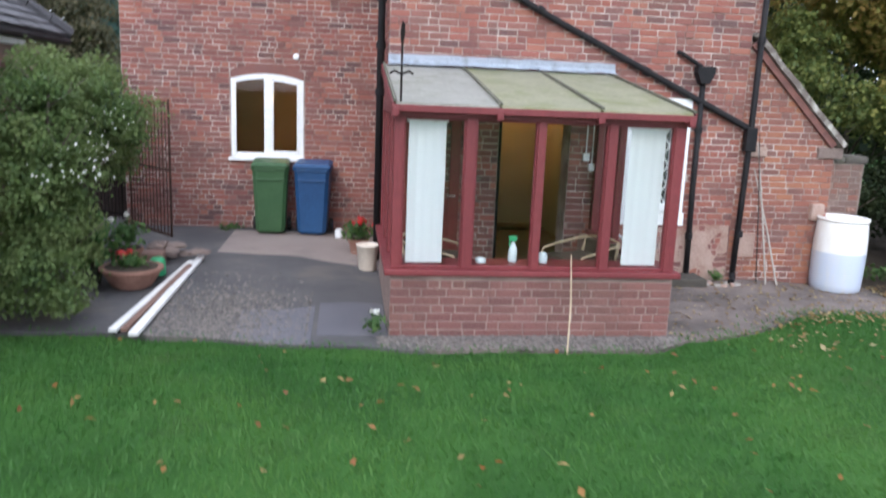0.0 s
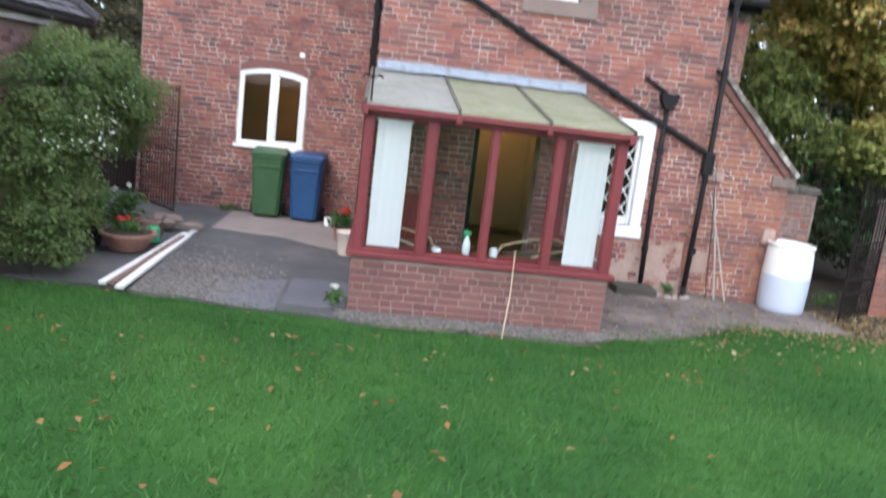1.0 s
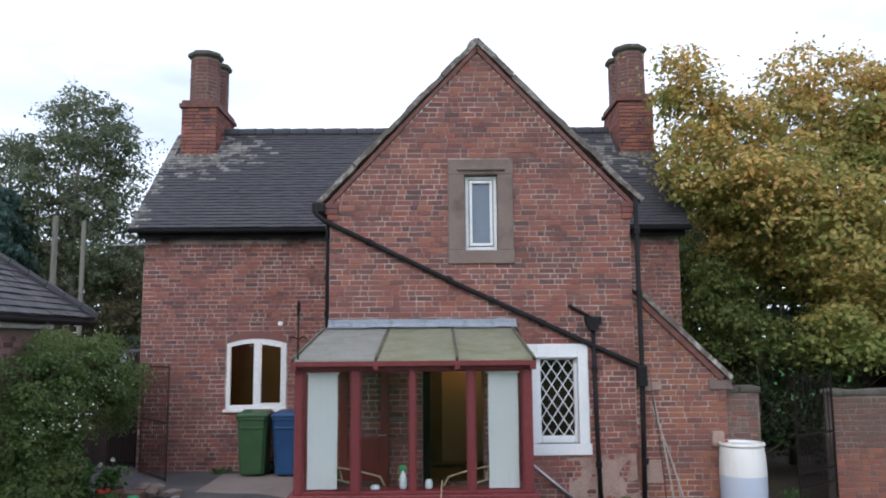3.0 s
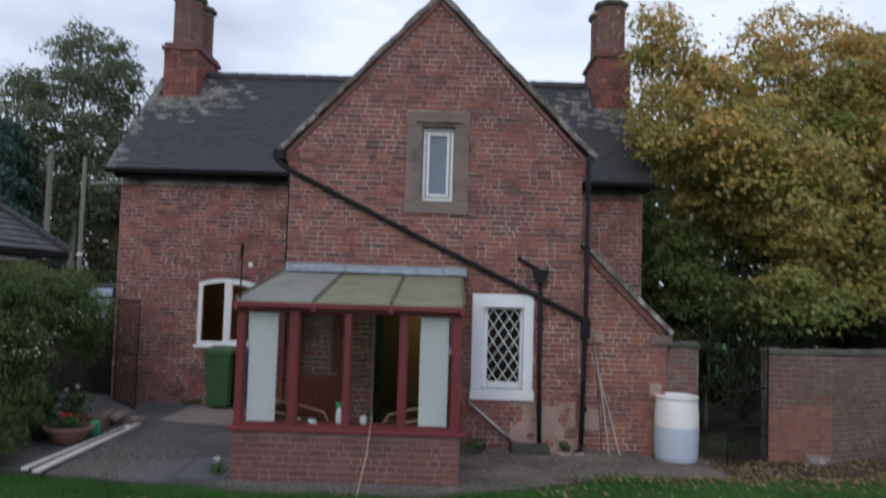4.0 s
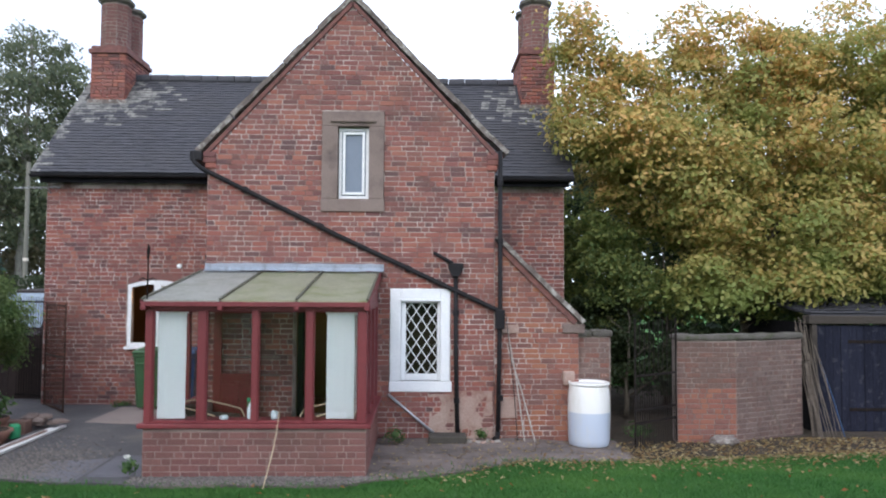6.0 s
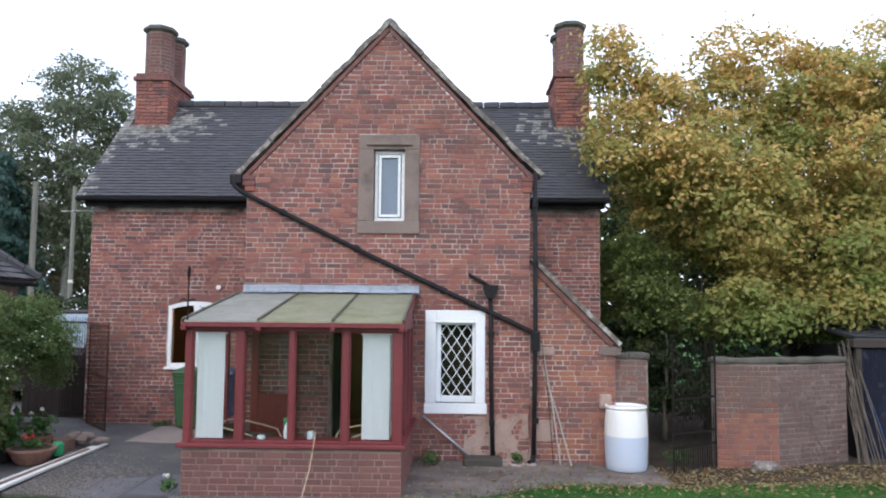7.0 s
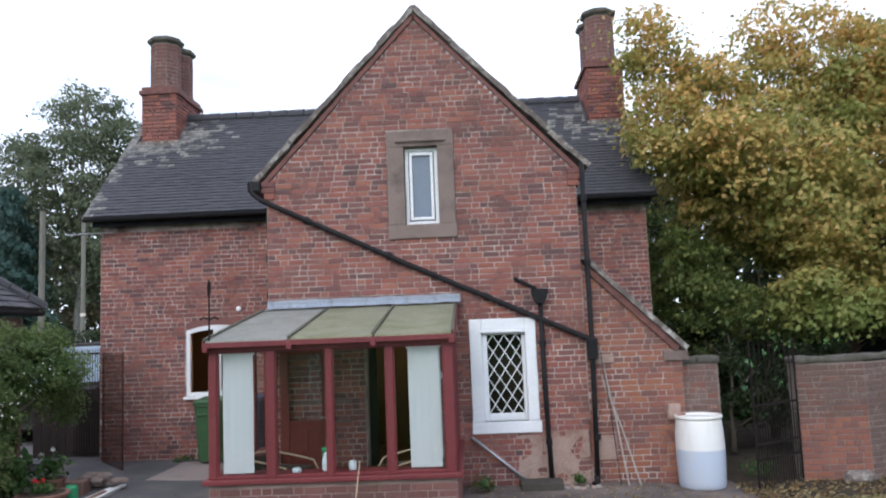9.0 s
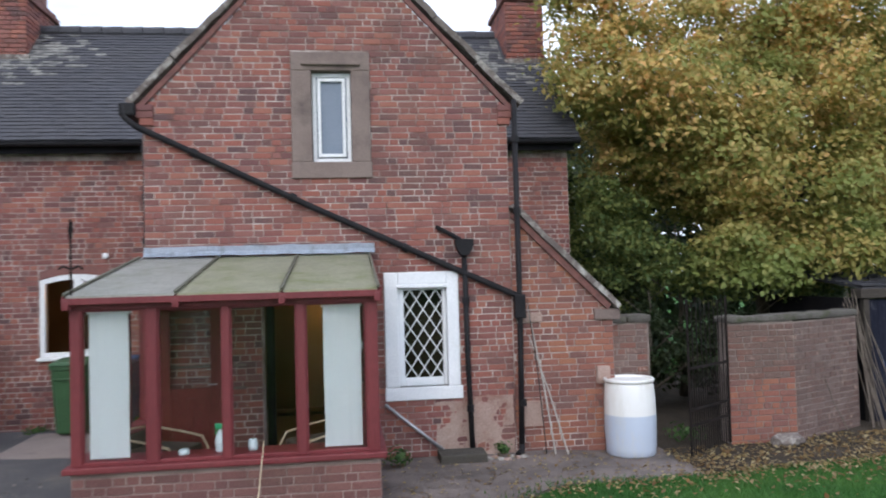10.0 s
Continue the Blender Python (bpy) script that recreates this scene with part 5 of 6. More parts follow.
for i in range(7):
    part("ridge_tile", tube(bmesh.new(), [hip_a.lerp(hip_b, i / 7), hip_a.lerp(hip_b, (i + 0.96) / 7)], [0.09, 0.1], 8), M_SLATE[0], garage)
for i in range(20):
    part("ridge_tile", tube(bmesh.new(), [(ridge_x, hip_y - i * 0.36, ridge_z + 0.02), (ridge_x, hip_y - i * 0.36 - 0.34, ridge_z + 0.02)], [0.1, 0.1], 8), M_SLATE[0], garage)


# ---- wheelie bins, barrel ----
def wheelie_bin(x, y, z, turn, body, label, lid_mat):
    b = empty("wheelie_bin", (0, 0, 0), label, "wheelie bin", "wheelie bins")
    bm = bmesh.new()
    lv = [(0.195, 0.0, 0.0), (0.205, 0.03, 0.0), (0.25, 0.90, 0.0), (0.268, 0.91, 0.0), (0.268, 0.965, 0.0)]
    rings = []
    for w, h, o in lv:
        d = w * 1.2
        c = 0.05
        rings.append([bm.verts.new((sx, sy + o, h + 0.04)) for sx, sy in ((-w + c, -d), (w - c, -d), (w, -d + c), (w, d - c), (w - c, d), (-w + c, d), (-w, d - c), (-w, -d + c))])
    for p, q in zip(rings, rings[1:]):
        for k in range(8):
            bm.faces.new((p[k], p[(k + 1) % 8], q[(k + 1) % 8], q[k]))
    bm.faces.new(rings[0][::-1])
    part("body", bm, body, b)
    bm = bmesh.new()
    lid = [(-0.275, -0.35, 1.005), (0.275, -0.35, 1.005), (0.275, 0.33, 1.03), (-0.275, 0.33, 1.03)]
    lo = [bm.verts.new(v) for v in lid]
    hi = [bm.verts.new((v[0] * 0.88, v[1] * 0.88, v[2] + 0.05)) for v in lid]
    bm.faces.new(lo[::-1])
    bm.faces.new(hi)
    for k in range(4):
        bm.faces.new((lo[k], lo[(k + 1) % 4], hi[(k + 1) % 4], hi[k]))
    bmesh.ops.bevel(bm, geom=bm.edges[:], offset=0.015, segments=2, affect="EDGES")
    part("lid", bm, lid_mat, b, smooth=False)
    part("handle", tube(bmesh.new(), [(-0.22, 0.31, 0.96), (-0.22, 0.37, 0.98), (0.22, 0.37, 0.98), (0.22, 0.31, 0.96)], 0.016, 7), body, b)
    part("axle", tube(bmesh.new(), [(-0.25, 0.22, 0.1), (0.25, 0.22, 0.1)], 0.014, 7), M_BLACK_IRON, b)
    for sx in (-1, 1):
        wheel = part("wheel", tube(bmesh.new(), [(sx * 0.225, 0.22, 0.1), (sx * 0.275, 0.22, 0.1)], 0.1, 16), M_RUBBER, b)
        part("hub", tube(bmesh.new(), [(sx * 0.265, 0.22, 0.1), (sx * 0.281, 0.22, 0.1)], 0.05, 12), body, wheel)
    part("front_ledge", boxed(-0.21, -0.315, 0.80, 0.21, -0.27, 0.83, 0.008), body, b)
    b.matrix_basis = pose(x, y, z, 0, 0, turn)
    return b


wheelie_bin(-2.36, 11.45, 0.092, 2, M_BIN_GREEN, "dark green plastic wheelie bin standing below the window", M_BIN_GREEN)
wheelie_bin(-1.745, 11.42, 0.09, -3, M_BIN_BLUE, "blue plastic wheelie bin beside the green one", M_BIN_BLUE)

barrel = empty("water_barrel", (5.04, 8.98, 0), "white plastic barrel half full of bluish water", "barrel")
BODY = ((0.285, 0.0), (0.30, 0.02), (0.308, 0.10), (0.315, 0.30), (0.318, 0.48), (0.312, 0.70), (0.298, 0.86), (0.29, 0.89))
m_barrel, bn, bl, bs = nodes_of("translucent_barrel_plastic")
sep = bn.new("ShaderNodeSeparateXYZ")
bl.new(bn.new("ShaderNodeNewGeometry").outputs["Position"], sep.inputs[0])
lev = bn.new("ShaderNodeMapRange")
lev.inputs[1].default_value, lev.inputs[2].default_value = 0.435, 0.45
bl.new(sep.outputs[2], lev.inputs[0])
bcol = mixed(bn, bl, lev.outputs[0], (0.50, 0.56, 0.66), (0.80, 0.79, 0.77))
bcol = mixed(bn, bl, grain(bn, bl, 3.0, 6.0, 0.7, (1, 1, 0.3), 0.5, 0.8), bcol, (0.62, 0.58, 0.50))
bl.new(bcol, bs.inputs["Base Color"])
bs.inputs["Roughness"].default_value = 0.4
bs.inputs["Subsurface Weight"].default_value = 0.15
bs.inputs["Subsurface Radius"].default_value = (0.05, 0.05, 0.05)
part("body", turned(bmesh.new(), (5.04, 8.98, -0.06), BODY, 40), m_barrel, barrel, smooth=True)
part("rim", turned(bmesh.new(), (5.04, 8.98, 0.83), [(0.292, 0), (0.308, 0.012), (0.312, 0.03), (0.305, 0.05), (0.285, 0.05), (0.28, 0.02)], 40, closed=False), m_barrel, barrel, "thick rolled rim", smooth=True)
part("lid", turned(bmesh.new(), (5.04, 8.98, 0.84), [(0.28, 0.0), (0.28, 0.015), (0.1, 0.02)], 32), m_barrel, barrel)


# ---- iron gates ----
def bar_gate(name, label, bars, height, origin, turn, width, spears=True, rails=(0.12, 0.55, 0.92), dog=False, iron=None):
    g = empty(name, (0, 0, 0), label, "gate", "iron gates")
    for i in range(bars):
        x = width * i / (bars - 1)
        thick = 0.014 if 0 < i < bars - 1 else 0.03
        h = height * (1.0 if spears or i in (0, bars - 1) else 0.97)
        part("bar", tube(bmesh.new(), [(x, 0, 0.03), (x, 0, h - 0.06), (x, 0, h)], [thick / 2, thick / 2, 0.002 if 0 < i < bars - 1 else thick / 2], 6), iron or M_RUST_IRON, g)
    if dog:
        for i in range(bars - 1):
            x = width * (i + 0.5) / (bars - 1)
            part("dog_bar", tube(bmesh.new(), [(x, 0, 0.05), (x, 0, height * 0.50), (x, 0, height * 0.535)], [0.006, 0.006, 0.002], 6), iron or M_RUST_IRON, g)
    for f in rails:
        part("rail", boxed(0, -0.008, height * f - 0.016, width, 0.008, height * f + 0.016), iron or M_RUST_IRON, g)
    g.matrix_basis = Matrix.Translation(origin) @ pose(0, 0, 0, 0, 0, turn)
    return g


bar_gate("garden_gate", "tall rusty iron bar gate beside the garden wall", 10, 1.90, (5.62, 8.52, -0.05), 36, 0.98, rails=(0.20, 0.30, 0.56), dog=True)
bar_gate("yard_gate", "open tall black iron gate by the house corner", 13, 1.92, (-3.66, 10.86, 0.07), 130, 1.2, rails=(0.03, 0.5, 0.97), iron=M_BROWN_IRON)
bar_gate("yard_gate", "black iron gate leaf across the side passage", 18, 1.98, (-4.66, 12.14, 0.09), 160, 1.05, rails=(0.06, 0.5, 0.95))

# ---- trees ----
LEAF_AUTUMN = leaf_material("autumn_leaf", ((0.21, 0.23, 0.06), (0.39, 0.335, 0.10), (0.61, 0.45, 0.15), (0.76, 0.52, 0.19), (0.79, 0.45, 0.19), (0.51, 0.39, 0.13)), patch=0.75, patch_col=(0.27, 0.29, 0.085), turning=(1.8, 5.3, (0.19, 0.26, 0.07)))
LEAF_GREEN = leaf_material("green_leaf", ((0.08, 0.125, 0.04), (0.14, 0.19, 0.06), (0.25, 0.27, 0.08), (0.10, 0.15, 0.045)))
# very dark greens: shade behind gate and wall is partly put into this colour
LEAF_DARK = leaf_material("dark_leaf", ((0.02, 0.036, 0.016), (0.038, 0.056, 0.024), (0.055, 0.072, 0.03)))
LEAF_SHRUB = leaf_material("shrub_leaf", ((0.04, 0.08, 0.028), (0.075, 0.13, 0.04), (0.14, 0.21, 0.065), (0.055, 0.105, 0.034)), patch=1.8, patch_col=(0.15, 0.20, 0.07))
LEAF_BIRCH = leaf_material("birch_leaf", ((0.10, 0.125, 0.085), (0.15, 0.18, 0.115), (0.21, 0.225, 0.13), (0.12, 0.15, 0.10)))
LEAF_WOOD = leaf_material("woodland_leaf", ((0.07, 0.075, 0.045), (0.12, 0.11, 0.065), (0.17, 0.14, 0.08), (0.09, 0.095, 0.055)))
LEAF_CONIFER = leaf_material("conifer_needles", ((0.06, 0.115, 0.105), (0.09, 0.16, 0.14), (0.12, 0.20, 0.17)))


def tree(name, label, base, top, radius, blobs, clusters, each, sigma, size, leaf, bark, seed, branches=9, reach=2.5, spread=0.45, start=0.3, boughs=False, fill=0):
    t = empty(name, base, label, "tree")
    part("trunk", limbs(bmesh.new(), base, top, radius, branches, reach, seed, start), bark, t, smooth=True)
    p, nr = bough_points(blobs, clusters, sigma, each, seed) if boughs else crown_points(blobs, clusters, each, sigma, seed)
    if fill:
        q, qn = crown_points([(c, tuple(0.75 * k for k in r)) for c, r in blobs], fill, 50, 0.32, seed + 500)
        p, nr = np.concatenate([p, q]), np.concatenate([nr, qn])
    keep = p[:, 2] > base[2] + 0.1
    leaves("crown", p[keep], nr[keep], size, leaf, t, spread=spread, seed=seed)
    return t


tree("maple_tree", "large spreading tree with yellow and green autumn leaves", (9.3, 13.2, 0), (9.2, 13.0, 6.6), 0.20,
     [((8.4, 13.0, 5.0), (2.9, 2.2, 2.3)), ((10.6, 13.2, 5.2), (2.9, 2.4, 2.5)), ((6.5, 12.5, 5.6), (1.2, 1.2, 1.7)), ((9.6, 12.2, 3.5), (2.7, 1.7, 1.1)), ((12.6, 13.4, 4.5), (2.2, 2.2, 2.6)), ((9.2, 13.2, 6.9), (2.0, 1.6, 0.9)), ((5.85, 12.4, 6.6), (0.65, 0.7, 1.1)), ((11.6, 13.4, 7.1), (1.9, 1.7, 1.2)), ((5.5, 11.5, 5.4), (0.45, 0.5, 0.8)), ((7.4, 12.6, 4.1), (1.0, 1.0, 0.7)), ((6.6, 11.0, 5.1), (0.7, 0.7, 1.0)), ((7.9, 10.9, 4.1), (1.0, 0.7, 1.0)), ((9.6, 10.7, 2.35), (0.8, 0.45, 0.22)), ((11.4, 10.7, 2.4), (1.2, 0.45, 0.25)), ((8.7, 11.3, 2.7), (1.5, 0.7, 0.6)), ((10.9, 11.2, 2.75), (1.6, 0.8, 0.55)), ((12.6, 11.6, 2.9), (1.2, 0.8, 0.7)), ((9.2, 11.0, 2.4), (0.7, 0.5, 0.3)), ((8.2, 10.6, 2.25), (1.0, 0.45, 0.4)), ((7.2, 10.7, 2.5), (0.6, 0.4, 0.4)), ((5.4, 12.2, 7.2), (0.4, 0.5, 0.6)), ((8.0, 12.6, 7.4), (1.2, 0.9, 0.5))],
     900, 140, 0.44, 0.104, LEAF_AUTUMN, M_BARK, 11, 16, 2.6, spread=0.6, boughs=True, fill=280)
tree("hazel_bush", "dense green undergrowth behind the garden wall", (7.4, 12.6, 0), (7.4, 12.6, 3.0), 0.08,
     [((5.95, 12.1, 2.7), (0.55, 0.5, 1.2)), ((6.3, 13.2, 2.5), (1.0, 1.0, 1.4)), ((7.2, 11.4, 2.2), (0.8, 0.4, 0.5)), ((8.8, 12.3, 2.1), (1.7, 1.0, 0.7)), ((11.0, 12.4, 2.2), (2.0, 1.0, 0.7)), ((6.2, 15.2, 2.6), (1.3, 1.4, 2.0))],
     210, 150, 0.36, 0.085, LEAF_GREEN, M_BARK, 12, 9, 1.6, start=0.1, boughs=True)
# added dark leaves stand in for the shade seen through the gate bars
tree("ivy_bank", "dark foliage added as the shade in the gap behind the iron gate", (6.2, 11.2, 0), (6.3, 11.3, 1.9), 0.05,
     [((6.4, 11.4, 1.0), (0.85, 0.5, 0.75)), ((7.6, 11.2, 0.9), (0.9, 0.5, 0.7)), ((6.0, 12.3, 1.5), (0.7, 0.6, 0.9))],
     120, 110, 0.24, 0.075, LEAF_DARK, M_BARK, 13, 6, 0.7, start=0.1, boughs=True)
tree("birch_tree", "tall pale-barked tree with thin grey-green foliage", (-16.0, 33, 0), (-15.6, 33, 14.0), 0.22,
     [((-15.8, 33, 9.5), (3.0, 2.8, 3.4)), ((-14.2, 33, 7.5), (2.3, 2.2, 3.2)), ((-17.4, 33, 8.0), (2.2, 2.2, 3.0)), ((-15.6, 33, 12.4), (1.9, 1.8, 1.8)), ((-13.8, 33, 11.0), (1.4, 1.4, 1.6)), ((-18.6, 33, 11.2), (1.0, 1.0, 0.9)), ((-16.5, 33, 5.4), (2.0, 2.0, 1.6))],
     300, 90, 0.85, 0.17, LEAF_BIRCH, M_BIRCH, 21, 16, 3.0, boughs=True, fill=90)
tree("beech_tree", "rounded brownish tree with drooping foliage behind the house", (-13.4, 34.5, 0), (-13.3, 34.5, 6.2), 0.2,
     [((-13.4, 34.5, 4.2), (2.3, 2.0, 3.2)), ((-12.2, 34.5, 3.0), (1.6, 1.5, 2.2))],
     220, 80, 0.6, 0.17, LEAF_WOOD, M_BARK, 23, 8, 1.8, boughs=True)
tree("ash_tree", "tall slender tree with drooping grey-green leaves", (-19.6, 34, 0), (-19.5, 34, 12.5), 0.2,
     [((-19.6, 34, 8.6), (1.8, 1.8, 2.8)), ((-20.5, 34, 6.2), (2.2, 2.2, 2.8)), ((-19.0, 34, 11.2), (1.0, 1.0, 1.4))],
     170, 56, 0.40, 0.19, LEAF_BIRCH, M_BIRCH, 22, 10, 2.6)


def conifer(x, y, h, seed):
    t = empty("conifer_tree", (x, y, 0), "dense dark conifer rising behind the garage", "tree", "conifers")
    part("trunk", tube(bmesh.new(), [(x, y, 0), (x, y, h)], [0.2, 0.03], 7), M_BARK, t)
    rng = np.random.default_rng(seed)
    k = 9000
    f = rng.uniform(0, 1, k) ** 0.75
    a = rng.uniform(0, 2 * math.pi, k)
    r = (0.3 + (1 - f) ** 0.6 * h * 0.26) * (0.7 + 0.3 * np.sin(f * 42 + a * 3)) * rng.uniform(0.55, 1.05, k)
    p = np.stack([x + r * np.cos(a), y + r * np.sin(a), 0.6 + f * h], 1)
    leaves("crown", p, np.stack([np.cos(a), np.sin(a), a * 0 + 0.2], 1), 0.34, LEAF_CONIFER, t, seed=seed, aspect=0.4)
    return t


conifer(-20.6, 30, 9.9, 31)
conifer(-24.0, 31, 9.2, 32)
conifer(-17.9, 31, 8.4, 33)
conifer(-13.2, 40, 9.6, 34)
conifer(-23.5, 40, 10.5, 35)


def woods(name, label, x0, x1, y0, y1, h0, h1, count, size, leaf, seed, base=0.0):
    rng = np.random.default_rng(seed)
    k = count
    x, y = rng.uniform(x0, x1, k), rng.uniform(y0, y1, k)
    top = h0 + (h1 - h0) * np.array([0.5 + 0.5 * noise.noise((a * 0.22, b * 0.22, seed)) for a, b in zip(x, y)])
    z = base + top * rng.uniform(0, 1, k) ** 0.8
    n_ = np.stack([rng.normal(size=k) * 0.3, -np.ones(k), np.full(k, 0.5)], 1)
    return tagged(leaves(name, np.stack([x, y, z], 1), n_, size, leaf, seed=seed), label, "woodland", kind="stuff")


woods("far_woods", "dark belt of woodland behind the garage", -52, -8, 44, 50, 6.0, 11.0, 24000, 0.5, LEAF_WOOD, 41)
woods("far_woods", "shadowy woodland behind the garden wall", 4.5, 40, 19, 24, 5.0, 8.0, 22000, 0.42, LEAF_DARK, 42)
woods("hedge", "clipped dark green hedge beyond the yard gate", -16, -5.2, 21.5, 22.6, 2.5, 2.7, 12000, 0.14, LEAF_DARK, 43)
for px, py, ph in ((-10.0, 19.6, 5.95), (-12.6, 27.0, 7.0)):
    pole = empty("telegraph_pole", (px, py, 0), "bare weathered timber pole", "pole", "poles")
    part("shaft", tube(bmesh.new(), [(px, py, 0), (px, py, ph)], [0.095, 0.08], 10), M_POLE, pole)
    part("band", tube(bmesh.new(), [(px, py, 3.2), (px, py, 3.32)], 0.1, 10), M_CREAM_PLASTIC, pole)

# ---- shrubs by the garage ----
tree("flowering_shrub", "large bushy shrub with small white flowers by the garage wall", (-4.2, 7.9, 0.05), (-4.1, 7.8, 2.2), 0.05,
     [((-4.3, 8.1, 1.6), (0.55, 0.9, 0.80)), ((-4.2, 7.5, 1.05), (0.45, 0.55, 0.75)), ((-4.05, 9.0, 1.8), (0.55, 0.7, 0.55)), ((-4.05, 7.1, 0.45), (0.42, 0.40, 0.45)), ((-4.35, 9.8, 1.6), (0.5, 0.6, 0.7)), ((-4.4, 8.5, 2.2), (0.3, 0.4, 0.3)), ((-4.15, 9.3, 2.25), (0.35, 0.4, 0.22)), ((-4.1, 7.7, 0.75), (0.4, 0.4, 0.5)), ((-3.75, 6.95, 0.22), (0.3, 0.22, 0.16))],
     330, 150, 0.20, 0.048, LEAF_SHRUB, M_BARK, 51, 10, 0.8, start=0.1, boughs=True)

# ---- planks on the yard ----
for i, (a, b, w, mt, lb) in enumerate((((-3.06, 6.60, 0.06), (-3.02, 9.50, 0.115), 0.085, M_WHITE_PAINT, "long white painted board lying on the yard"),
                                       ((-3.27, 6.74, 0.05), (-3.08, 9.25, 0.12), 0.075, M_WHITE_PAINT, "flaking white board lying on the yard"),
                                       ((-3.17, 6.72, 0.06), (-3.06, 9.02, 0.125), 0.06, M_OLD_WOOD, "brown peeling timber strip among white boards"))):
    bm = beam(bmesh.new(), a, b, w, 0.035)
    bmesh.ops.bevel(bm, geom=bm.edges[:], offset=0.004, segments=1, affect="EDGES")
    tagged(part("plank", bm, mt, None), lb, "plank", "planks")

# ---- shed at the edge ----
shed = empty("shed", (10.3, 10.9, 0), "low brick shed with a dark blue-black boarded door", "shed")
door_leaf = part("door", boxed(9.10, 10.05, -0.08, 10.30, 10.07, 1.70), M_BLACK_BOARD, shed, "faded blue-black boarded door")
for i in range(9):
    x = 9.10 + i * 0.1335
    part("board", boxed(x, 10.02 + 0.004 * (i % 3), -0.06 + 0.01 * (i % 2), x + 0.128, 10.05, 1.69, 0.004), M_BLUE_BOARD, door_leaf)
for z in (0.28, 1.40):
    part("strap_hinge", boxed(9.62, 10.012, z, 10.29, 10.019, z + 0.05), M_RUST_IRON, door_leaf)
shed_wall = part("wall", boxed(10.31, 10.0, -0.4, 13.0, 10.25, 1.72), M_MORTAR_RED, shed)
part("wall", boxed(9.0, 10.08, -0.4, 9.09, 12.5, 1.72), M_BLACK_BOARD, shed)
part("door_post", boxed(9.0, 9.99, -0.2, 9.09, 10.08, 1.72, 0.01), M_DARK_BEAM, shed)
part("lintel", boxed(8.94, 9.96, 1.722, 13.0, 10.2, 1.86, 0.015), M_DARK_BEAM, shed, "dark weathered timber lintel")
slab("roof", [(9.0, 10.02, 1.88), (13.2, 10.02, 1.88), (13.2, 12.7, 2.15), (9.0, 12.7, 2.15)], 0.02, M_TILE[1], shed)
lay_tiles(shed, (9.0, 10.02, 1.885), (1, 0, 0), Vector((0, 2.68, 0.27)).normalized(), 4.2, 2.6, lambda v: [(0, 4.2)], M_TILE[0], M_TILE[1], lambda x, v: False, gauge=0.2, wide=0.27, seed=12)


# ---- small things ----
LEAF_POT = leaf_material("pot_plant_leaf", ((0.04, 0.10, 0.03), (0.08, 0.16, 0.05), (0.12, 0.20, 0.06)))
M_RED_PETAL = leaf_material("red_petal", ((0.62, 0.03, 0.03), (0.75, 0.07, 0.06), (0.70, 0.10, 0.12)))
M_PINK_PETAL = leaf_material("pink_petal", ((0.65, 0.15, 0.35), (0.75, 0.28, 0.45), (0.6, 0.2, 0.5)))
M_WHITE_PETAL = leaf_material("white_petal", ((0.75, 0.76, 0.70), (0.85, 0.85, 0.80), (0.8, 0.8, 0.72)))
LEAF_FALLEN = leaf_material("fallen_leaf", ((0.26, 0.085, 0.025), (0.36, 0.15, 0.05), (0.38, 0.22, 0.08), (0.20, 0.08, 0.035), (0.42, 0.30, 0.13), (0.32, 0.10, 0.04)))
LEAF_PALE = leaf_material("pale_fallen_leaf", ((0.36, 0.27, 0.115), (0.25, 0.165, 0.07), (0.18, 0.10, 0.045), (0.46, 0.38, 0.21), (0.22, 0.14, 0.06)))
LEAF_GRASS = leaf_material("grass_blade", ((0.028, 0.10, 0.022), (0.045, 0.145, 0.03), (0.065, 0.18, 0.042), (0.036, 0.12, 0.026)), patch=0.8, patch_col=(0.085, 0.20, 0.045))


def cloud(place, radii, count, seed, shell=0.5):
    rng = np.random.default_rng(seed)
    d = rng.normal(size=(count, 3))
    d /= np.linalg.norm(d, axis=1)[:, None]
    return np.array(place) + d * np.array(radii) * rng.uniform(shell, 1.0, (count, 1)), d + np.array([0, 0, 0.4])


def flower_pot(x, y, z, profile, material, label, foliage, bloom=None, seed=1, leaf=0.06, count=220, heads=6, name="flower_pot"):
    """A pot with earth, a mound of foliage (radii) and flower heads."""
    t = empty(name, (x, y, z), label, "plant pot", "plant pots")
    part("pot", turned(bmesh.new(), (x, y, z), profile, 28), material, t, smooth=False)
    rim, top = profile[-1]
    part("soil", turned(bmesh.new(), (x, y, z + top - 0.01), [(rim * 0.9, 0.0), (rim * 0.9, 0.015)], 16), M_SOIL, t)
    mid = (x, y, z + top + foliage[2] * 0.6)
    p, nr = cloud(mid, foliage, count, seed, 0.2)
    keep = p[:, 2] > z + top
    leaves("foliage", p[keep], nr[keep], leaf, LEAF_POT, t, seed=seed)
    rnd = random.Random(seed)
    if bloom:
        for i in range(heads):
            a, r = rnd.uniform(0, 6.28), rnd.uniform(0.1, 0.9)
            c = (x + foliage[0] * r * math.cos(a), y + foliage[1] * r * math.sin(a), z + top + foliage[2] * (1.1 + 0.5 * rnd.random()))
            q, qn = cloud(c, (0.035, 0.035, 0.03), 26, seed + i)
            leaves("flower", q, qn, 0.032, bloom, t, seed=seed + i, aspect=0.9)
    return t


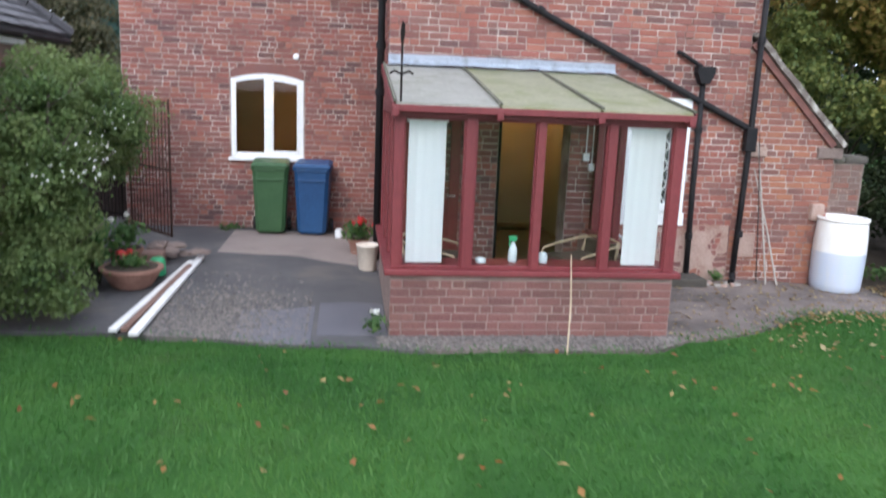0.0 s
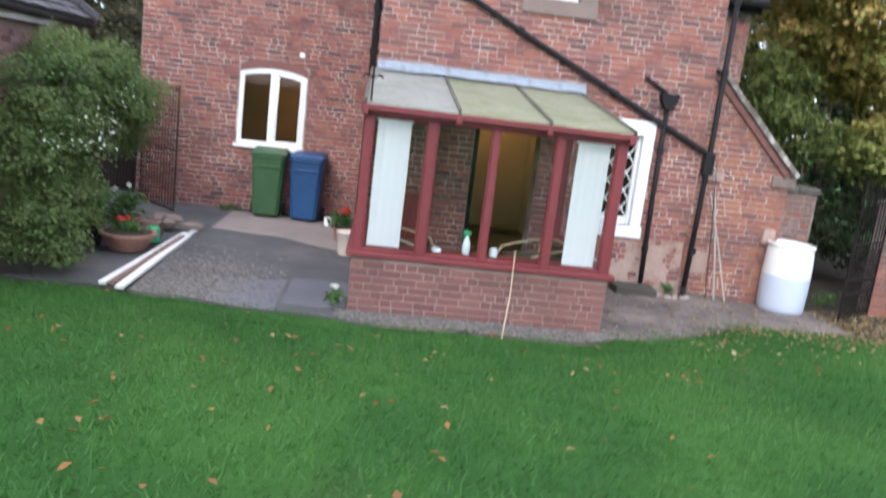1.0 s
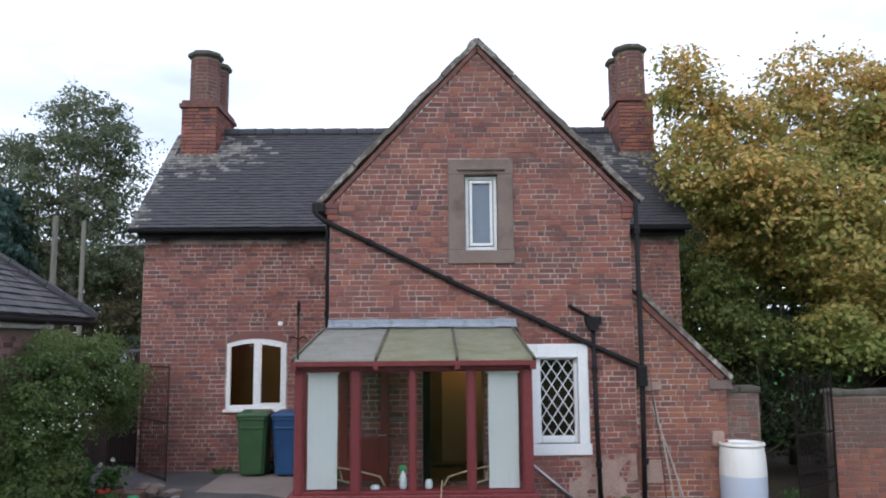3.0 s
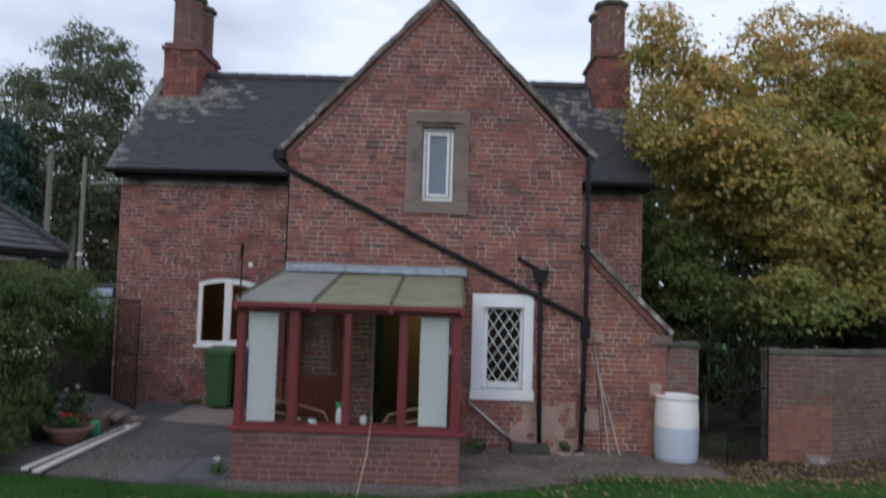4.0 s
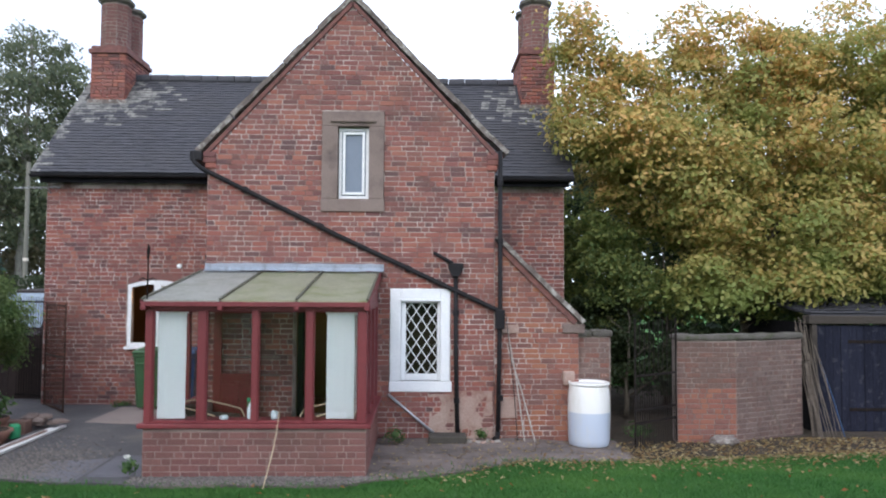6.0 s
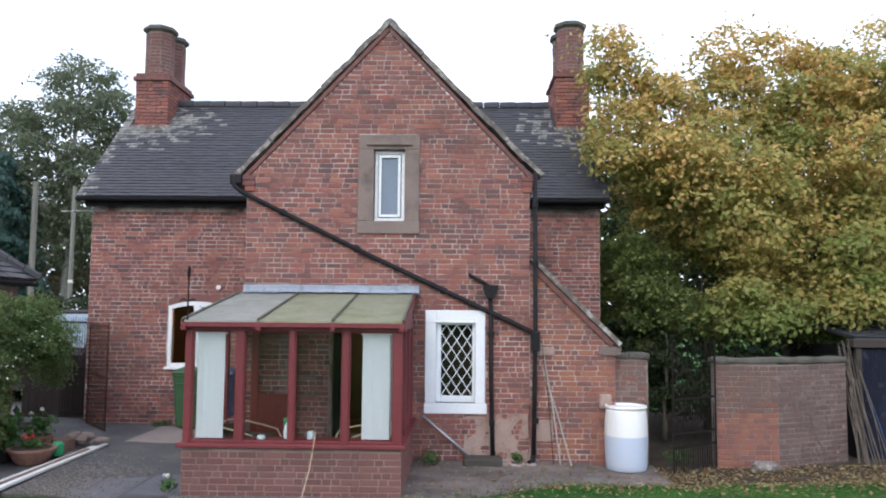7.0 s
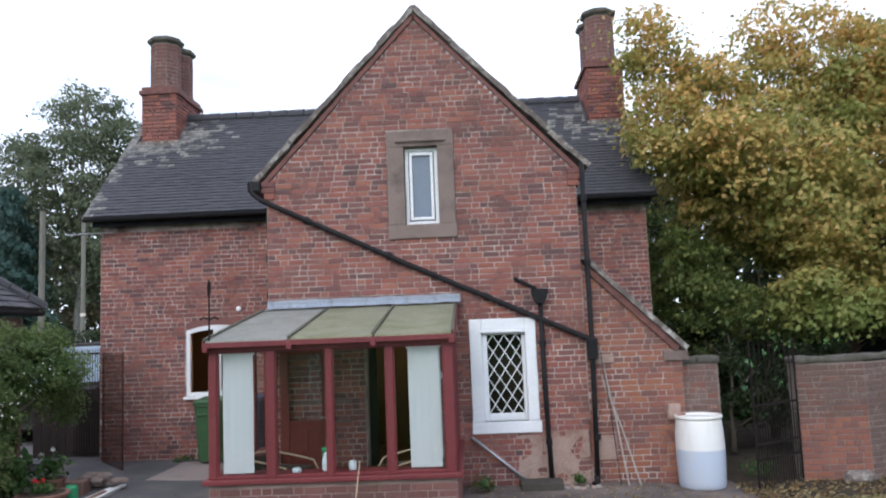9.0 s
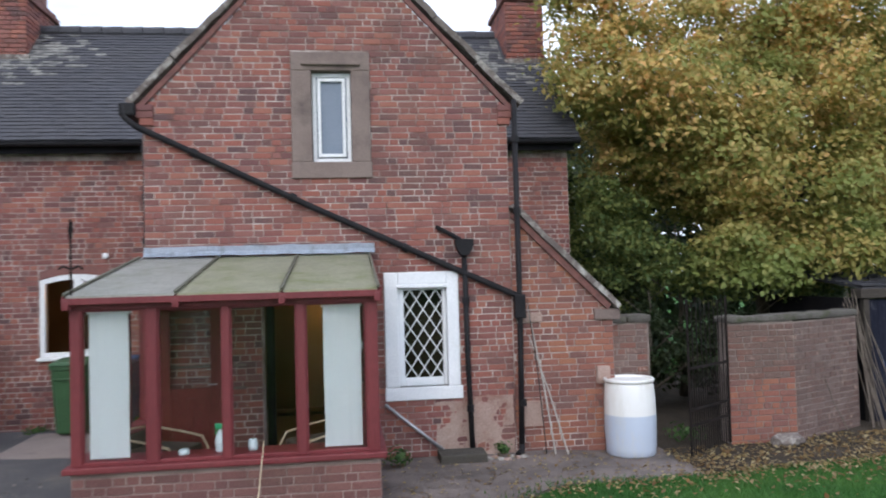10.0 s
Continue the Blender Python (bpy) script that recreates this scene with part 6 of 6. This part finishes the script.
BOWL = [(0.16, 0), (0.20, 0.02), (0.27, 0.13), (0.30, 0.19), (0.325, 0.195), (0.325, 0.225), (0.30, 0.225)]
POT = [(0.09, 0), (0.10, 0.01), (0.125, 0.17), (0.145, 0.175), (0.148, 0.21), (0.135, 0.21)]
flower_pot(-3.50, 8.25, 0.055, BOWL, M_TERRACOTTA, "wide terracotta bowl with red geraniums beside the boards", (0.20, 0.18, 0.10), M_RED_PETAL, 61, 0.06, 150, 3)
flower_pot(-1.09, 10.25, patio_z(-1.09, 10.25), POT, M_TERRACOTTA, "terracotta pot of red geraniums by the downpipe", (0.24, 0.2, 0.17), M_RED_PETAL, 62, 0.07, 260, 7)
flower_pot(-4.62, 5.75, 0.08, POT, M_TERRACOTTA, "clay pot of pink flowers on the lawn by the garage", (0.22, 0.22, 0.2), M_PINK_PETAL, 63, 0.07, 260, 6)
flower_pot(-3.72, 8.85, 0.10, [(0.13, 0), (0.14, 0.01), (0.17, 0.22), (0.19, 0.225), (0.19, 0.26)], M_TERRACOTTA, "brown clay pot with trailing leaves", (0.26, 0.26, 0.24), M_WHITE_PETAL, 64, 0.075, 240, 2)
flower_pot(-3.95, 8.35, 0.06, POT, M_RUBBER, "black plastic pot with long strap leaves", (0.3, 0.3, 0.35), None, 65, 0.15, 160)

bucket = empty("bucket", (-0.99, 9.36, 0.03), "cream plastic bucket standing by the conservatory", "bucket")
part("pail", turned(bmesh.new(), (-0.985, 9.36, patio_z(-0.985, 9.36)), [(0.10, 0), (0.105, 0.01), (0.135, 0.30), (0.145, 0.305), (0.145, 0.325), (0.128, 0.325), (0.10, 0.03)], 28), M_CREAM_PLASTIC, bucket, smooth=True)
tagged(part("watering_can", turned(bmesh.new(), (-3.32, 8.62, 0.10), [(0.07, 0), (0.085, 0.01), (0.085, 0.17), (0.06, 0.2)], 18), M_GREEN_PLASTIC, None), "bright green plastic can among the pots", "watering can")
tagged(part("trough", boxed(-3.9, 9.0, 0.05, -3.36, 9.22, 0.27, 0.02), M_OLD_WOOD, None), "weathered brown wooden planter trough", "planter")
tagged(part("stone_pot", turned(bmesh.new(), (-1.36, 11.2, patio_z(-1.36, 11.2)), [(0.05, 0), (0.06, 0.02), (0.06, 0.12), (0.045, 0.14)], 14), M_WHITE_STONE, None), "small white pot by the wall", "pot")


def rock(place, size, seed, material, label, group="stones"):
    bm = bmesh.new()
    bmesh.ops.create_icosphere(bm, subdivisions=2, radius=1.0)
    for v in bm.verts:
        v.co *= 1 + 0.35 * noise.noise(v.co * 1.3 + Vector((seed, 0, 0)))
        v.co = Vector((v.co.x * size[0] + place[0], v.co.y * size[1] + place[1], max(v.co.z * size[2], -size[2] * 0.5) + place[2] + size[2] * 0.45))
    return tagged(part("stone", bm, material, None), label, "stone", group)


rnd = random.Random(7)
for i in range(9):
    rock((-3.35 + rnd.uniform(-0.22, 0.35), 9.55 + rnd.uniform(-0.2, 0.25), 0.14 + 0.05 * (i % 3)), (rnd.uniform(0.07, 0.14), rnd.uniform(0.06, 0.1), rnd.uniform(0.04, 0.07)), i, M_STONE, "rough broken stone in a heap by the pots")
rock((7.05, 8.86, -0.05), (0.22, 0.12, 0.11), 20, M_COPING, "mossy stone at the foot of the garden wall")
for i in range(7):
    rock((3.22 + 0.07 * i, 8.86 + rnd.uniform(-0.1, 0.06), -0.01), (rnd.uniform(0.03, 0.06), 0.04, 0.03), 30 + i, M_RENDER if i % 2 else M_GRAVEL, "small pale stone beside the drain")


def stick(a, b, r, label, group="", material=None, name="cane", bend=0.03, seed=0):
    rnd_ = random.Random(seed)
    a, b = Vector(a), Vector(b)
    mid = a.lerp(b, 0.5) + Vector((rnd_.uniform(-1, 1), rnd_.uniform(-1, 1), 0)) * bend
    return tagged(part(name, tube(bmesh.new(), [a, mid, b], [r, r * 0.9, r * 0.6], 6), material or M_CANE, None), label, "garden cane", group)


stick((0.705, 6.26, -0.03), (0.81, 6.70, 0.80), 0.008, "thin pale cane leaning on the conservatory cill")
stick((4.06, 8.92, -0.02), (3.79, 9.04, 1.80), 0.012, "thin grey cane leaning beside the downpipe", "leaning canes", M_GREY_CANE)
stick((4.22, 8.93, -0.02), (3.80, 9.06, 1.45), 0.012, "thin grey cane leaning beside the downpipe", "leaning canes", M_GREY_CANE)
stick((3.96, 8.98, 0.0), (3.78, 9.0, 1.9), 0.007, "dark thin cable hanging by the downpipe", "", M_RUBBER, "cable")
rnd = random.Random(17)
for i in range(17):
    f = i / 16
    stick((8.82 + 0.30 * f + rnd.uniform(-0.08, 0.08), 9.55 + rnd.uniform(-0.15, 0.15), -0.08), (8.74 + 0.24 * f + rnd.uniform(-0.05, 0.05), 9.95 + rnd.uniform(-0.1, 0.25), 1.72 + rnd.uniform(-0.2, 0.15)), rnd.uniform(0.005, 0.011), "dry grey stick in a bundle by the shed", "stick bundle", M_STICK, "stick", 0.05, i)
stick((8.2, 9.32, 0.0), (7.95, 9.42, 0.75), 0.008, "dry bramble stem against the garden wall", "", M_STICK, "stick", 0.06, 3)
stick((9.25, 9.5, -0.05), (9.08, 9.95, 1.2), 0.007, "blue pole leaning by the shed door", "", M_BIN_BLUE, "pole")

# ornament above the conservatory corner
orn = empty("iron_ornament", (-0.80, 6.70, 2.1), "dark thin iron stem with a crossbar and plain finial", "ornament")
part("stem", tube(bmesh.new(), [(-0.80, 6.70, 2.08), (-0.80, 6.70, 2.74)], 0.010, 6), M_RUST_IRON, orn)
part("crossbar", tube(bmesh.new(), [(-0.90, 6.70, 2.36), (-0.86, 6.70, 2.385), (-0.80, 6.70, 2.355), (-0.74, 6.70, 2.385), (-0.70, 6.70, 2.36)], 0.010, 6), M_RUST_IRON, orn)
part("finial", prism(bmesh.new(), [(-0.815, 2.62), (-0.79, 2.62), (-0.778, 2.70), (-0.782, 2.77), (-0.806, 2.80), (-0.82, 2.71)], 6.696, 6.704), M_RUST_IRON, orn)

# roof aerial and wall fittings
aer = empty("aerial", (-4.72, 11.75, 4.1), "small grey aerial fixed below the eaves", "aerial")
part("boom", tube(bmesh.new(), [(-4.95, 11.5, 4.06), (-4.25, 11.78, 4.12)], 0.012, 6), M_GALV, aer)
for i in range(7):
    part("element", tube(bmesh.new(), [(-4.9 + i * 0.1, 11.4 + i * 0.04, 4.07 + 0.005 * i), (-4.9 + i * 0.1, 11.68 + i * 0.04, 4.07 + 0.005 * i)], 0.006, 5), M_GALV, aer)
part("bracket", tube(bmesh.new(), [(-4.45, 11.70, 4.1), (-4.45, 11.86, 4.0)], 0.012, 6), M_GALV, aer)
tagged(part("wall_vent", turned(bmesh.new(), (0, 0, 0), [(0.045, 0), (0.045, 0.03), (0.02, 0.04)], 14), M_UPVC, None), "small round white outlet on the brick wall", "vent").matrix_basis = pose(-2.03, MY - 0.008, 2.66, 90)
for i, z in enumerate((1.52, 1.40)):
    t = tagged(part("switch_box", boxed(1.60 + 0.08 * i, WY - 0.05, z - 0.045, 1.68 + 0.08 * i, WY - 0.008, z + 0.045, 0.008), M_UPVC, None), "white surface-mounted socket box on bare brick", "socket", "socket boxes")
    part("conduit", tube(bmesh.new(), [(1.64 + 0.08 * i, WY - 0.02, z + 0.04), (1.64 + 0.08 * i, WY - 0.02, 2.3)], 0.008, 6), M_UPVC, t)
for lz in (1.20, 0.93):
    tagged(part("ledge", boxed(-0.58, WY - 0.016, lz, 0.36, WY + 0.02, lz + 0.035), M_STONE, None), "thin pale stone strip on the inner brick wall", "ledge", kind="structure")
bm = boxed(-0.60, WY - 0.022, 1.90, 0.54, WY + 0.02, 1.955)
tagged(part("ledge", bm, M_STONE, None), "pale stone strip on the inner brick wall", "ledge", kind="structure")

# warm lamps indoors
def pendant(x, y, z, drop, watts):
    t = empty("pendant_lamp", (x, y, z), "warm lit pendant lamp hanging in the room", "lamp", "pendant lamps")
    part("cord", tube(bmesh.new(), [(x, y, z), (x, y, z + drop)], 0.004, 5), M_RUBBER, t)
    part("shade", turned(bmesh.new(), (x, y, z - 0.16), [(0.13, 0), (0.07, 0.15), (0.02, 0.16)], 18, closed=False), M_GLOW, t, smooth=True)
    l = new("bulb_light", bpy.data.lights.new("bulb_light", "POINT"))
    l.data.energy, l.data.color, l.data.shadow_soft_size = watts, (1.0, 0.52, 0.18), 0.05
    l.location = (x, y, z - 0.2)


M_DARK_BOARD = surface("dark_brown_boards", (0.03, 0.02, 0.018), (0.055, 0.036, 0.03), 3.0, 50.0, 0.9, bump=0.4, stretch=(1, 1, 0.2))
M_GLOW, gn, gl_, gs = nodes_of("lit_lampshade")
gs.inputs["Base Color"].default_value = (0.8, 0.6, 0.35, 1)
gs.inputs["Emission Color"].default_value = (1.0, 0.62, 0.28, 1)
gs.inputs["Emission Strength"].default_value = 3.0
pendant(1.25, 11.9, 2.3, 0.2, 4)
pendant(-2.0, 13.6, 2.25, 0.35, 16)

panel = empty("fence_panel", (-5.3, 12.35, 0.15), "dark brown boarded panel behind the yard gate", "fence")
for i in range(9):
    part("board", boxed(-6.0 + i * 0.152, 12.35, 0.12, -5.855 + i * 0.152, 12.375, 1.32 + 0.01 * (i % 3)), M_DARK_BOARD, panel)
part("rail", boxed(-6.0, 12.376, 1.1, -4.65, 12.41, 1.18), M_DARK_BOARD, panel)

# vehicle beyond the yard gate
van = empty("parked_van", (-6.6, 15.6, 0), "dark van parked in the lane behind the gate", "van")
bm = prism(bmesh.new(), [(14.6, 0.35), (14.55, 1.1), (15.3, 1.25), (15.95, 2.15), (18.6, 2.2), (18.65, 0.35)], -7.95, -6.10, "x")
bmesh.ops.bevel(bm, geom=bm.edges[:], offset=0.06, segments=2, affect="EDGES")
M_VAN = surface("dark_vehicle_paint", (0.018, 0.013, 0.013), (0.028, 0.02, 0.02), 2.0, 40.0, 0.6, bump=0.0, spec=0.15)
M_WINDSCREEN = surface("sky_lit_windscreen", (0.16, 0.22, 0.28), (0.22, 0.28, 0.34), 1.0, 20.0, 0.08, bump=0.0, spec=0.8)
body = part("body", bm, M_VAN, van)
slab("windscreen", [(-7.80, 15.31, 1.32), (-6.25, 15.31, 1.32), (-6.35, 15.88, 2.10), (-7.70, 15.88, 2.10)], 0.02, M_WINDSCREEN, van)
part("side_window", boxed(-6.11, 16.1, 1.3, -6.085, 17.0, 1.95, 0.01), M_WINDSCREEN, van)
part("bumper", boxed(-7.95, 14.45, 0.4, -6.10, 14.6, 0.65, 0.03), M_RUBBER, van)
for wx in (-7.90, -6.30):
    for wy in (15.2, 18.0):
        part("wheel", tube(bmesh.new(), [(wx, wy, 0.33), (wx + 0.2, wy, 0.33)], 0.33, 20), M_RUBBER, van)
    part("headlight", boxed(wx + 0.02, 14.52, 0.85, wx + 0.28, 14.6, 1.02, 0.02), M_UPVC, van)

# flowers on the shrub, weeds
p, nr = crown_points([((-4.0, 7.6, 1.40), (0.45, 0.50, 0.20)), ((-4.0, 7.7, 1.35), (0.4, 0.4, 0.16)), ((-4.0, 9.0, 1.8), (0.5, 0.6, 0.5))], 22, 8, 0.09, 71)
tagged(leaves("blossom", p + np.array([0.12, -0.15, 0.05]), nr, 0.030, M_WHITE_PETAL, bpy.data.objects["flowering_shrub"], "small white flowers", seed=71, aspect=0.9), kind="stuff")


def weed(x, y, z, r, h, count, seed, label, bloom=None):
    t = empty("weed", (x, y, z), label, "weed", "weeds")
    p, nr = cloud((x, y, z + h * 0.5), (r, r, h * 0.5), count, seed, 0.1)
    leaves("foliage", p, nr, 0.055, LEAF_POT, t, seed=seed)
    if bloom:
        q, qn = cloud((x, y - 0.05, z + h), (0.05, 0.05, 0.03), 24, seed)
        leaves("flower", q, qn, 0.035, bloom, t, seed=seed)


weed(2.12, 8.72, 0.0, 0.20, 0.26, 160, 81, "straggly green weed by the plinth")
weed(3.42, 8.98, 0.0, 0.12, 0.2, 90, 82, "leafy green weed at the foot of the downpipe")
weed(-0.98, 6.72, 0.0, 0.13, 0.26, 110, 83, "green weed with a white flower by the plinth corner", M_WHITE_PETAL)
weed(-3.0, 11.7, 0.08, 0.25, 0.10, 90, 84, "low weeds along the foot of the wall")
weed(5.9, 9.3, -0.05, 0.3, 0.3, 150, 85, "green weeds behind the iron gate")

# ---- fallen leaves, grass, gravel ----
rng = np.random.default_rng(5)


def scatter(name, label, count, place, size, material, seed, flat=0.85):
    r = np.random.default_rng(seed)
    pts = np.array([place(r) for _ in range(count)])
    return tagged(leaves(name, pts, np.tile([0, 0, 1.0], (count, 1)), size, material, spread=flat, seed=seed), label, "leaf litter", kind="stuff")


def on_lawn(r):
    x = r.uniform(-4.5, 9.5)
    y = r.uniform(0.5, lawn_edge(x))
    return (x, y, ground_z(x, y) + 0.045)


def on_edge(r):
    x = 2.5 + 8.0 * r.uniform() ** 0.7
    y = lawn_edge(x) - abs(r.normal()) * 0.7
    return (x, y, ground_z(x, y) + 0.045)


def on_path(r):
    x = r.uniform(1.9, 6.0)
    y = r.uniform(lawn_edge(x), 9.05)
    return (x, y, patio_z(x, y) + 0.012)


def on_earth(r):
    x = r.uniform(5.4, 10.5)
    y = min(9.0 + 0.3 * (x > 7.5), lawn_edge(x) - 0.3 + 1.7 * r.beta(1.6, 1.6))
    return (x, y, max(patio_z(x, y), ground_z(x, y)) + 0.03)


scatter("fallen_leaves", "scattered brown autumn leaves on the lawn", 330, on_lawn, 0.06, LEAF_FALLEN, 91, 0.7)
scatter("fallen_leaves", "yellow and brown leaves on the concrete path", 620, on_path, 0.05, LEAF_PALE, 92)
scatter("fallen_leaves", "yellow leaves strewn over the lawn edge", 1100, lambda r: on_edge(r), 0.062, LEAF_PALE, 97, 0.75)
scatter("fallen_leaves", "thick litter of yellow leaves below the garden wall", 1900, on_earth, 0.062, LEAF_PALE, 93, 0.75)

k = 210000
gx_ = rng.uniform(-6.5, 10.5, k)
gy_ = 7.9 - 9.5 * rng.uniform(0, 1, k) ** 1.15
edge = np.array([lawn_edge(a) for a in gx_]) + 0.05 * rng.normal(size=k)
ok = gy_ < edge + np.abs(rng.normal(size=k)) * np.where(gx_ > 1.9, 0.20, 0.05) * rng.uniform(0, 1, k)
gx_, gy_ = gx_[ok], gy_[ok]
k = len(gx_)
gz_ = np.array([max(ground_z(a, b), patio_z(a, b)) if b > lawn_edge(a) else ground_z(a, b) for a, b in zip(gx_, gy_)])
ang_, hgt = rng.uniform(0, 6.283, k), rng.uniform(0.025, 0.06, k)
wd = rng.uniform(0.004, 0.008, k)
base_ = np.stack([gx_, gy_, gz_ - 0.004], 1)
side_ = np.stack([np.cos(ang_), np.sin(ang_), np.zeros(k)], 1) * wd[:, None]
tip_ = base_ + np.stack([rng.normal(size=k) * 0.028, rng.normal(size=k) * 0.028, hgt], 1)
vv = np.stack([base_ - side_, base_ + side_, tip_], 1).reshape(-1, 3)
me = bpy.data.meshes.new("grass")
me.vertices.add(3 * k)
me.vertices.foreach_set("co", vv.ravel())
me.loops.add(3 * k)
me.loops.foreach_set("vertex_index", np.arange(3 * k))
me.polygons.add(k)
me.polygons.foreach_set("loop_start", np.arange(0, 3 * k, 3))
me.update(calc_edges=True)
tagged(link("grass", me, LEAF_GRASS), "short green lawn grass", "grass", kind="stuff")


def gravel(name, label, count, place, size, seed):
    r = np.random.default_rng(seed)
    V, F = [], []
    quad = ((0, 1, 3, 2), (4, 6, 7, 5), (0, 4, 5, 1), (2, 3, 7, 6), (1, 5, 7, 3))
    for _ in range(count):
        c = np.array(place(r))
        s = size * r.uniform(0.5, 1.3) * np.array([1, r.uniform(0.6, 1), 0.55])
        q = Matrix.Rotation(r.uniform(0, 6.28), 3, "Z")
        n_ = len(V)
        for a in (-1, 1):
            for b in (-1, 1):
                for d in (-1, 1):
                    v = q @ Vector((a * s[0] * r.uniform(0.6, 1), b * s[1] * r.uniform(0.6, 1), d * s[2] * r.uniform(0.6, 1)))
                    V.append((c[0] + v.x, c[1] + v.y, c[2] + v.z))
        F += [tuple(n_ + j for j in f_) for f_ in quad]
    m_ = bpy.data.meshes.new(name)
    m_.from_pydata(V, [], F)
    tagged(link(name, m_, M_STONES), label, "gravel", kind="stuff")


M_STONES, sn, sl, ss = nodes_of("mixed_gravel_stone")
sr = sn.new("ShaderNodeValToRGB")
for e_, (pos_, col_) in zip((sr.color_ramp.elements[0], sr.color_ramp.elements[1]), ((0.0, (0.08, 0.075, 0.07, 1)), (1.0, (0.24, 0.21, 0.19, 1)))):
    e_.position, e_.color = pos_, col_
sl.new(piece_random(sn, True), sr.inputs[0])
sl.new(sr.outputs[0], ss.inputs["Base Color"])
ss.inputs["Roughness"].default_value = 0.9


def in_yard(r):
    x = -2.5 + 0.42 * r.normal()
    y = 7.15 + 0.55 * r.normal()
    x, y = min(max(x, -3.0), -1.6), max(y, lawn_edge(x) + 0.02)
    return (x, y, patio_z(x, y) + 0.004)


def by_plinth(r):
    x = r.uniform(-0.95, 1.9)
    y = r.uniform(lawn_edge(x) + 0.02, 6.76)
    return (x, y, patio_z(x, y) + 0.005)


gravel("gravel", "loose grey gravel on the yard", 3200, in_yard, 0.014, 95)
gravel("gravel", "gravel strip along the brick plinth", 2200, by_plinth, 0.013, 96)


# ---- brickwork, laid last ----
def wing_spans(z):
    if z <= KNEE:
        a, b = WX0, WX1
    else:
        f = (PEAK - z) / (PEAK - KNEE)
        a, b = APEX - (APEX - WX0) * f, APEX + (WX1 - APEX) * f
    holes = []
    if 3.445 < z < 5.0:
        holes.append((0.95, 1.905))
    if 0.70 < z < 2.27:
        holes.append((2.02, 2.95))
    if 0.12 < z < 2.1:
        holes.append((0.55, 1.43))
    return cut(a, b, holes)


lay_bricks(wing, Matrix.Translation((0, WY, 0)), wing_spans, -0.08, PEAK - 0.05, "red", lambda x, z: 0.4 < z < 3.2 and x > 1.45, seed=1)
lay_bricks(main_wall, Matrix.Translation((0, MY, 0)), lambda z: cut(MX0, WX0, [(KX0 - 0.02, KX1 + 0.02)] if KZ0 - 0.05 < z < 2.47 else []), 0.03, 4.16, "red", lambda x, z: 1.2 < z < 3.0 and x < -1.2, seed=2)
lay_bricks(main_wall, Matrix.Translation((0, MY, 0)), lambda z: [(WX1, MX1)], 1.2, 4.16, "red", lambda x, z: False, seed=3)
lay_bricks(lean_wall, Matrix.Translation((0, WY + 0.03, 0)), lambda z: [(WX1 + 0.01, min(4.93, WX1 + (2.98 - z) * (4.93 - WX1) / 1.3))] if z < 2.85 else [], -0.05, 2.95, "orange", lambda x, z: True, seed=4)
lay_bricks(pier, Matrix.Translation((4.94, WY + 0.17, 0)), lambda z: [(0, 0.5)], -0.05, 1.54, "old", lambda x, z: True, seed=5)
lay_bricks(gwall, Matrix.Translation((6.44, 9.13, 0)), lambda z: [(0, 0.92)] if z > 0.78 else [], -0.1, 1.50, "old", lambda x, z: True, seed=6)
lay_bricks(gwall, Matrix.Translation((6.44, 9.13, 0)), lambda z: [(0, 0.92)] if z <= 0.78 else [], -0.1, 1.50, "orange", lambda x, z: True, limit=150, seed=16)
lay_bricks(gwall2, M2, lambda z: [(0, L2)], -0.1, 1.50, "grey", lambda x, z: True, seed=7)
lay_bricks(shed_wall, Matrix.Translation((10.31, 10.0, 0)), lambda z: [(0, 2.69)], -0.1, 1.72, "orange", lambda x, z: x < 1.2, limit=160, seed=17)
lay_bricks(plinth, Matrix.Translation((0, CY, 0)), lambda z: [(CX0, CX1)], -0.02, 0.58, "purple", lambda x, z: True, seed=8)
lay_bricks(plinth_side, Matrix.Translation((CX1, CY, 0)) @ pose(0, 0, 0, 0, 0, 90), lambda z: [(0.0, WY - CY)], -0.02, 0.58, "purple", lambda x, z: True, seed=9)
lay_bricks(garage_wall, Matrix.Translation((GX, 2.2, 0)) @ pose(0, 0, 0, 0, 0, 90), lambda z: [(0.0, 8.0)], 0.02, 2.44, "garage", lambda y, z: 3.5 < y < 6.5 and z > 0.5, course=0.078, seed=10)
lay_bricks(part("wall", boxed(WX0, WY + 0.33, -0.2, WX0 + 0.05, MY, 4.1), M_MORTAR, house), Matrix.Translation((WX0, MY, 0)) @ pose(0, 0, 0, 0, 0, -90), lambda z: [(0.0, MY - WY)], 0.0, 4.1, "red", lambda x, z: False, seed=11)
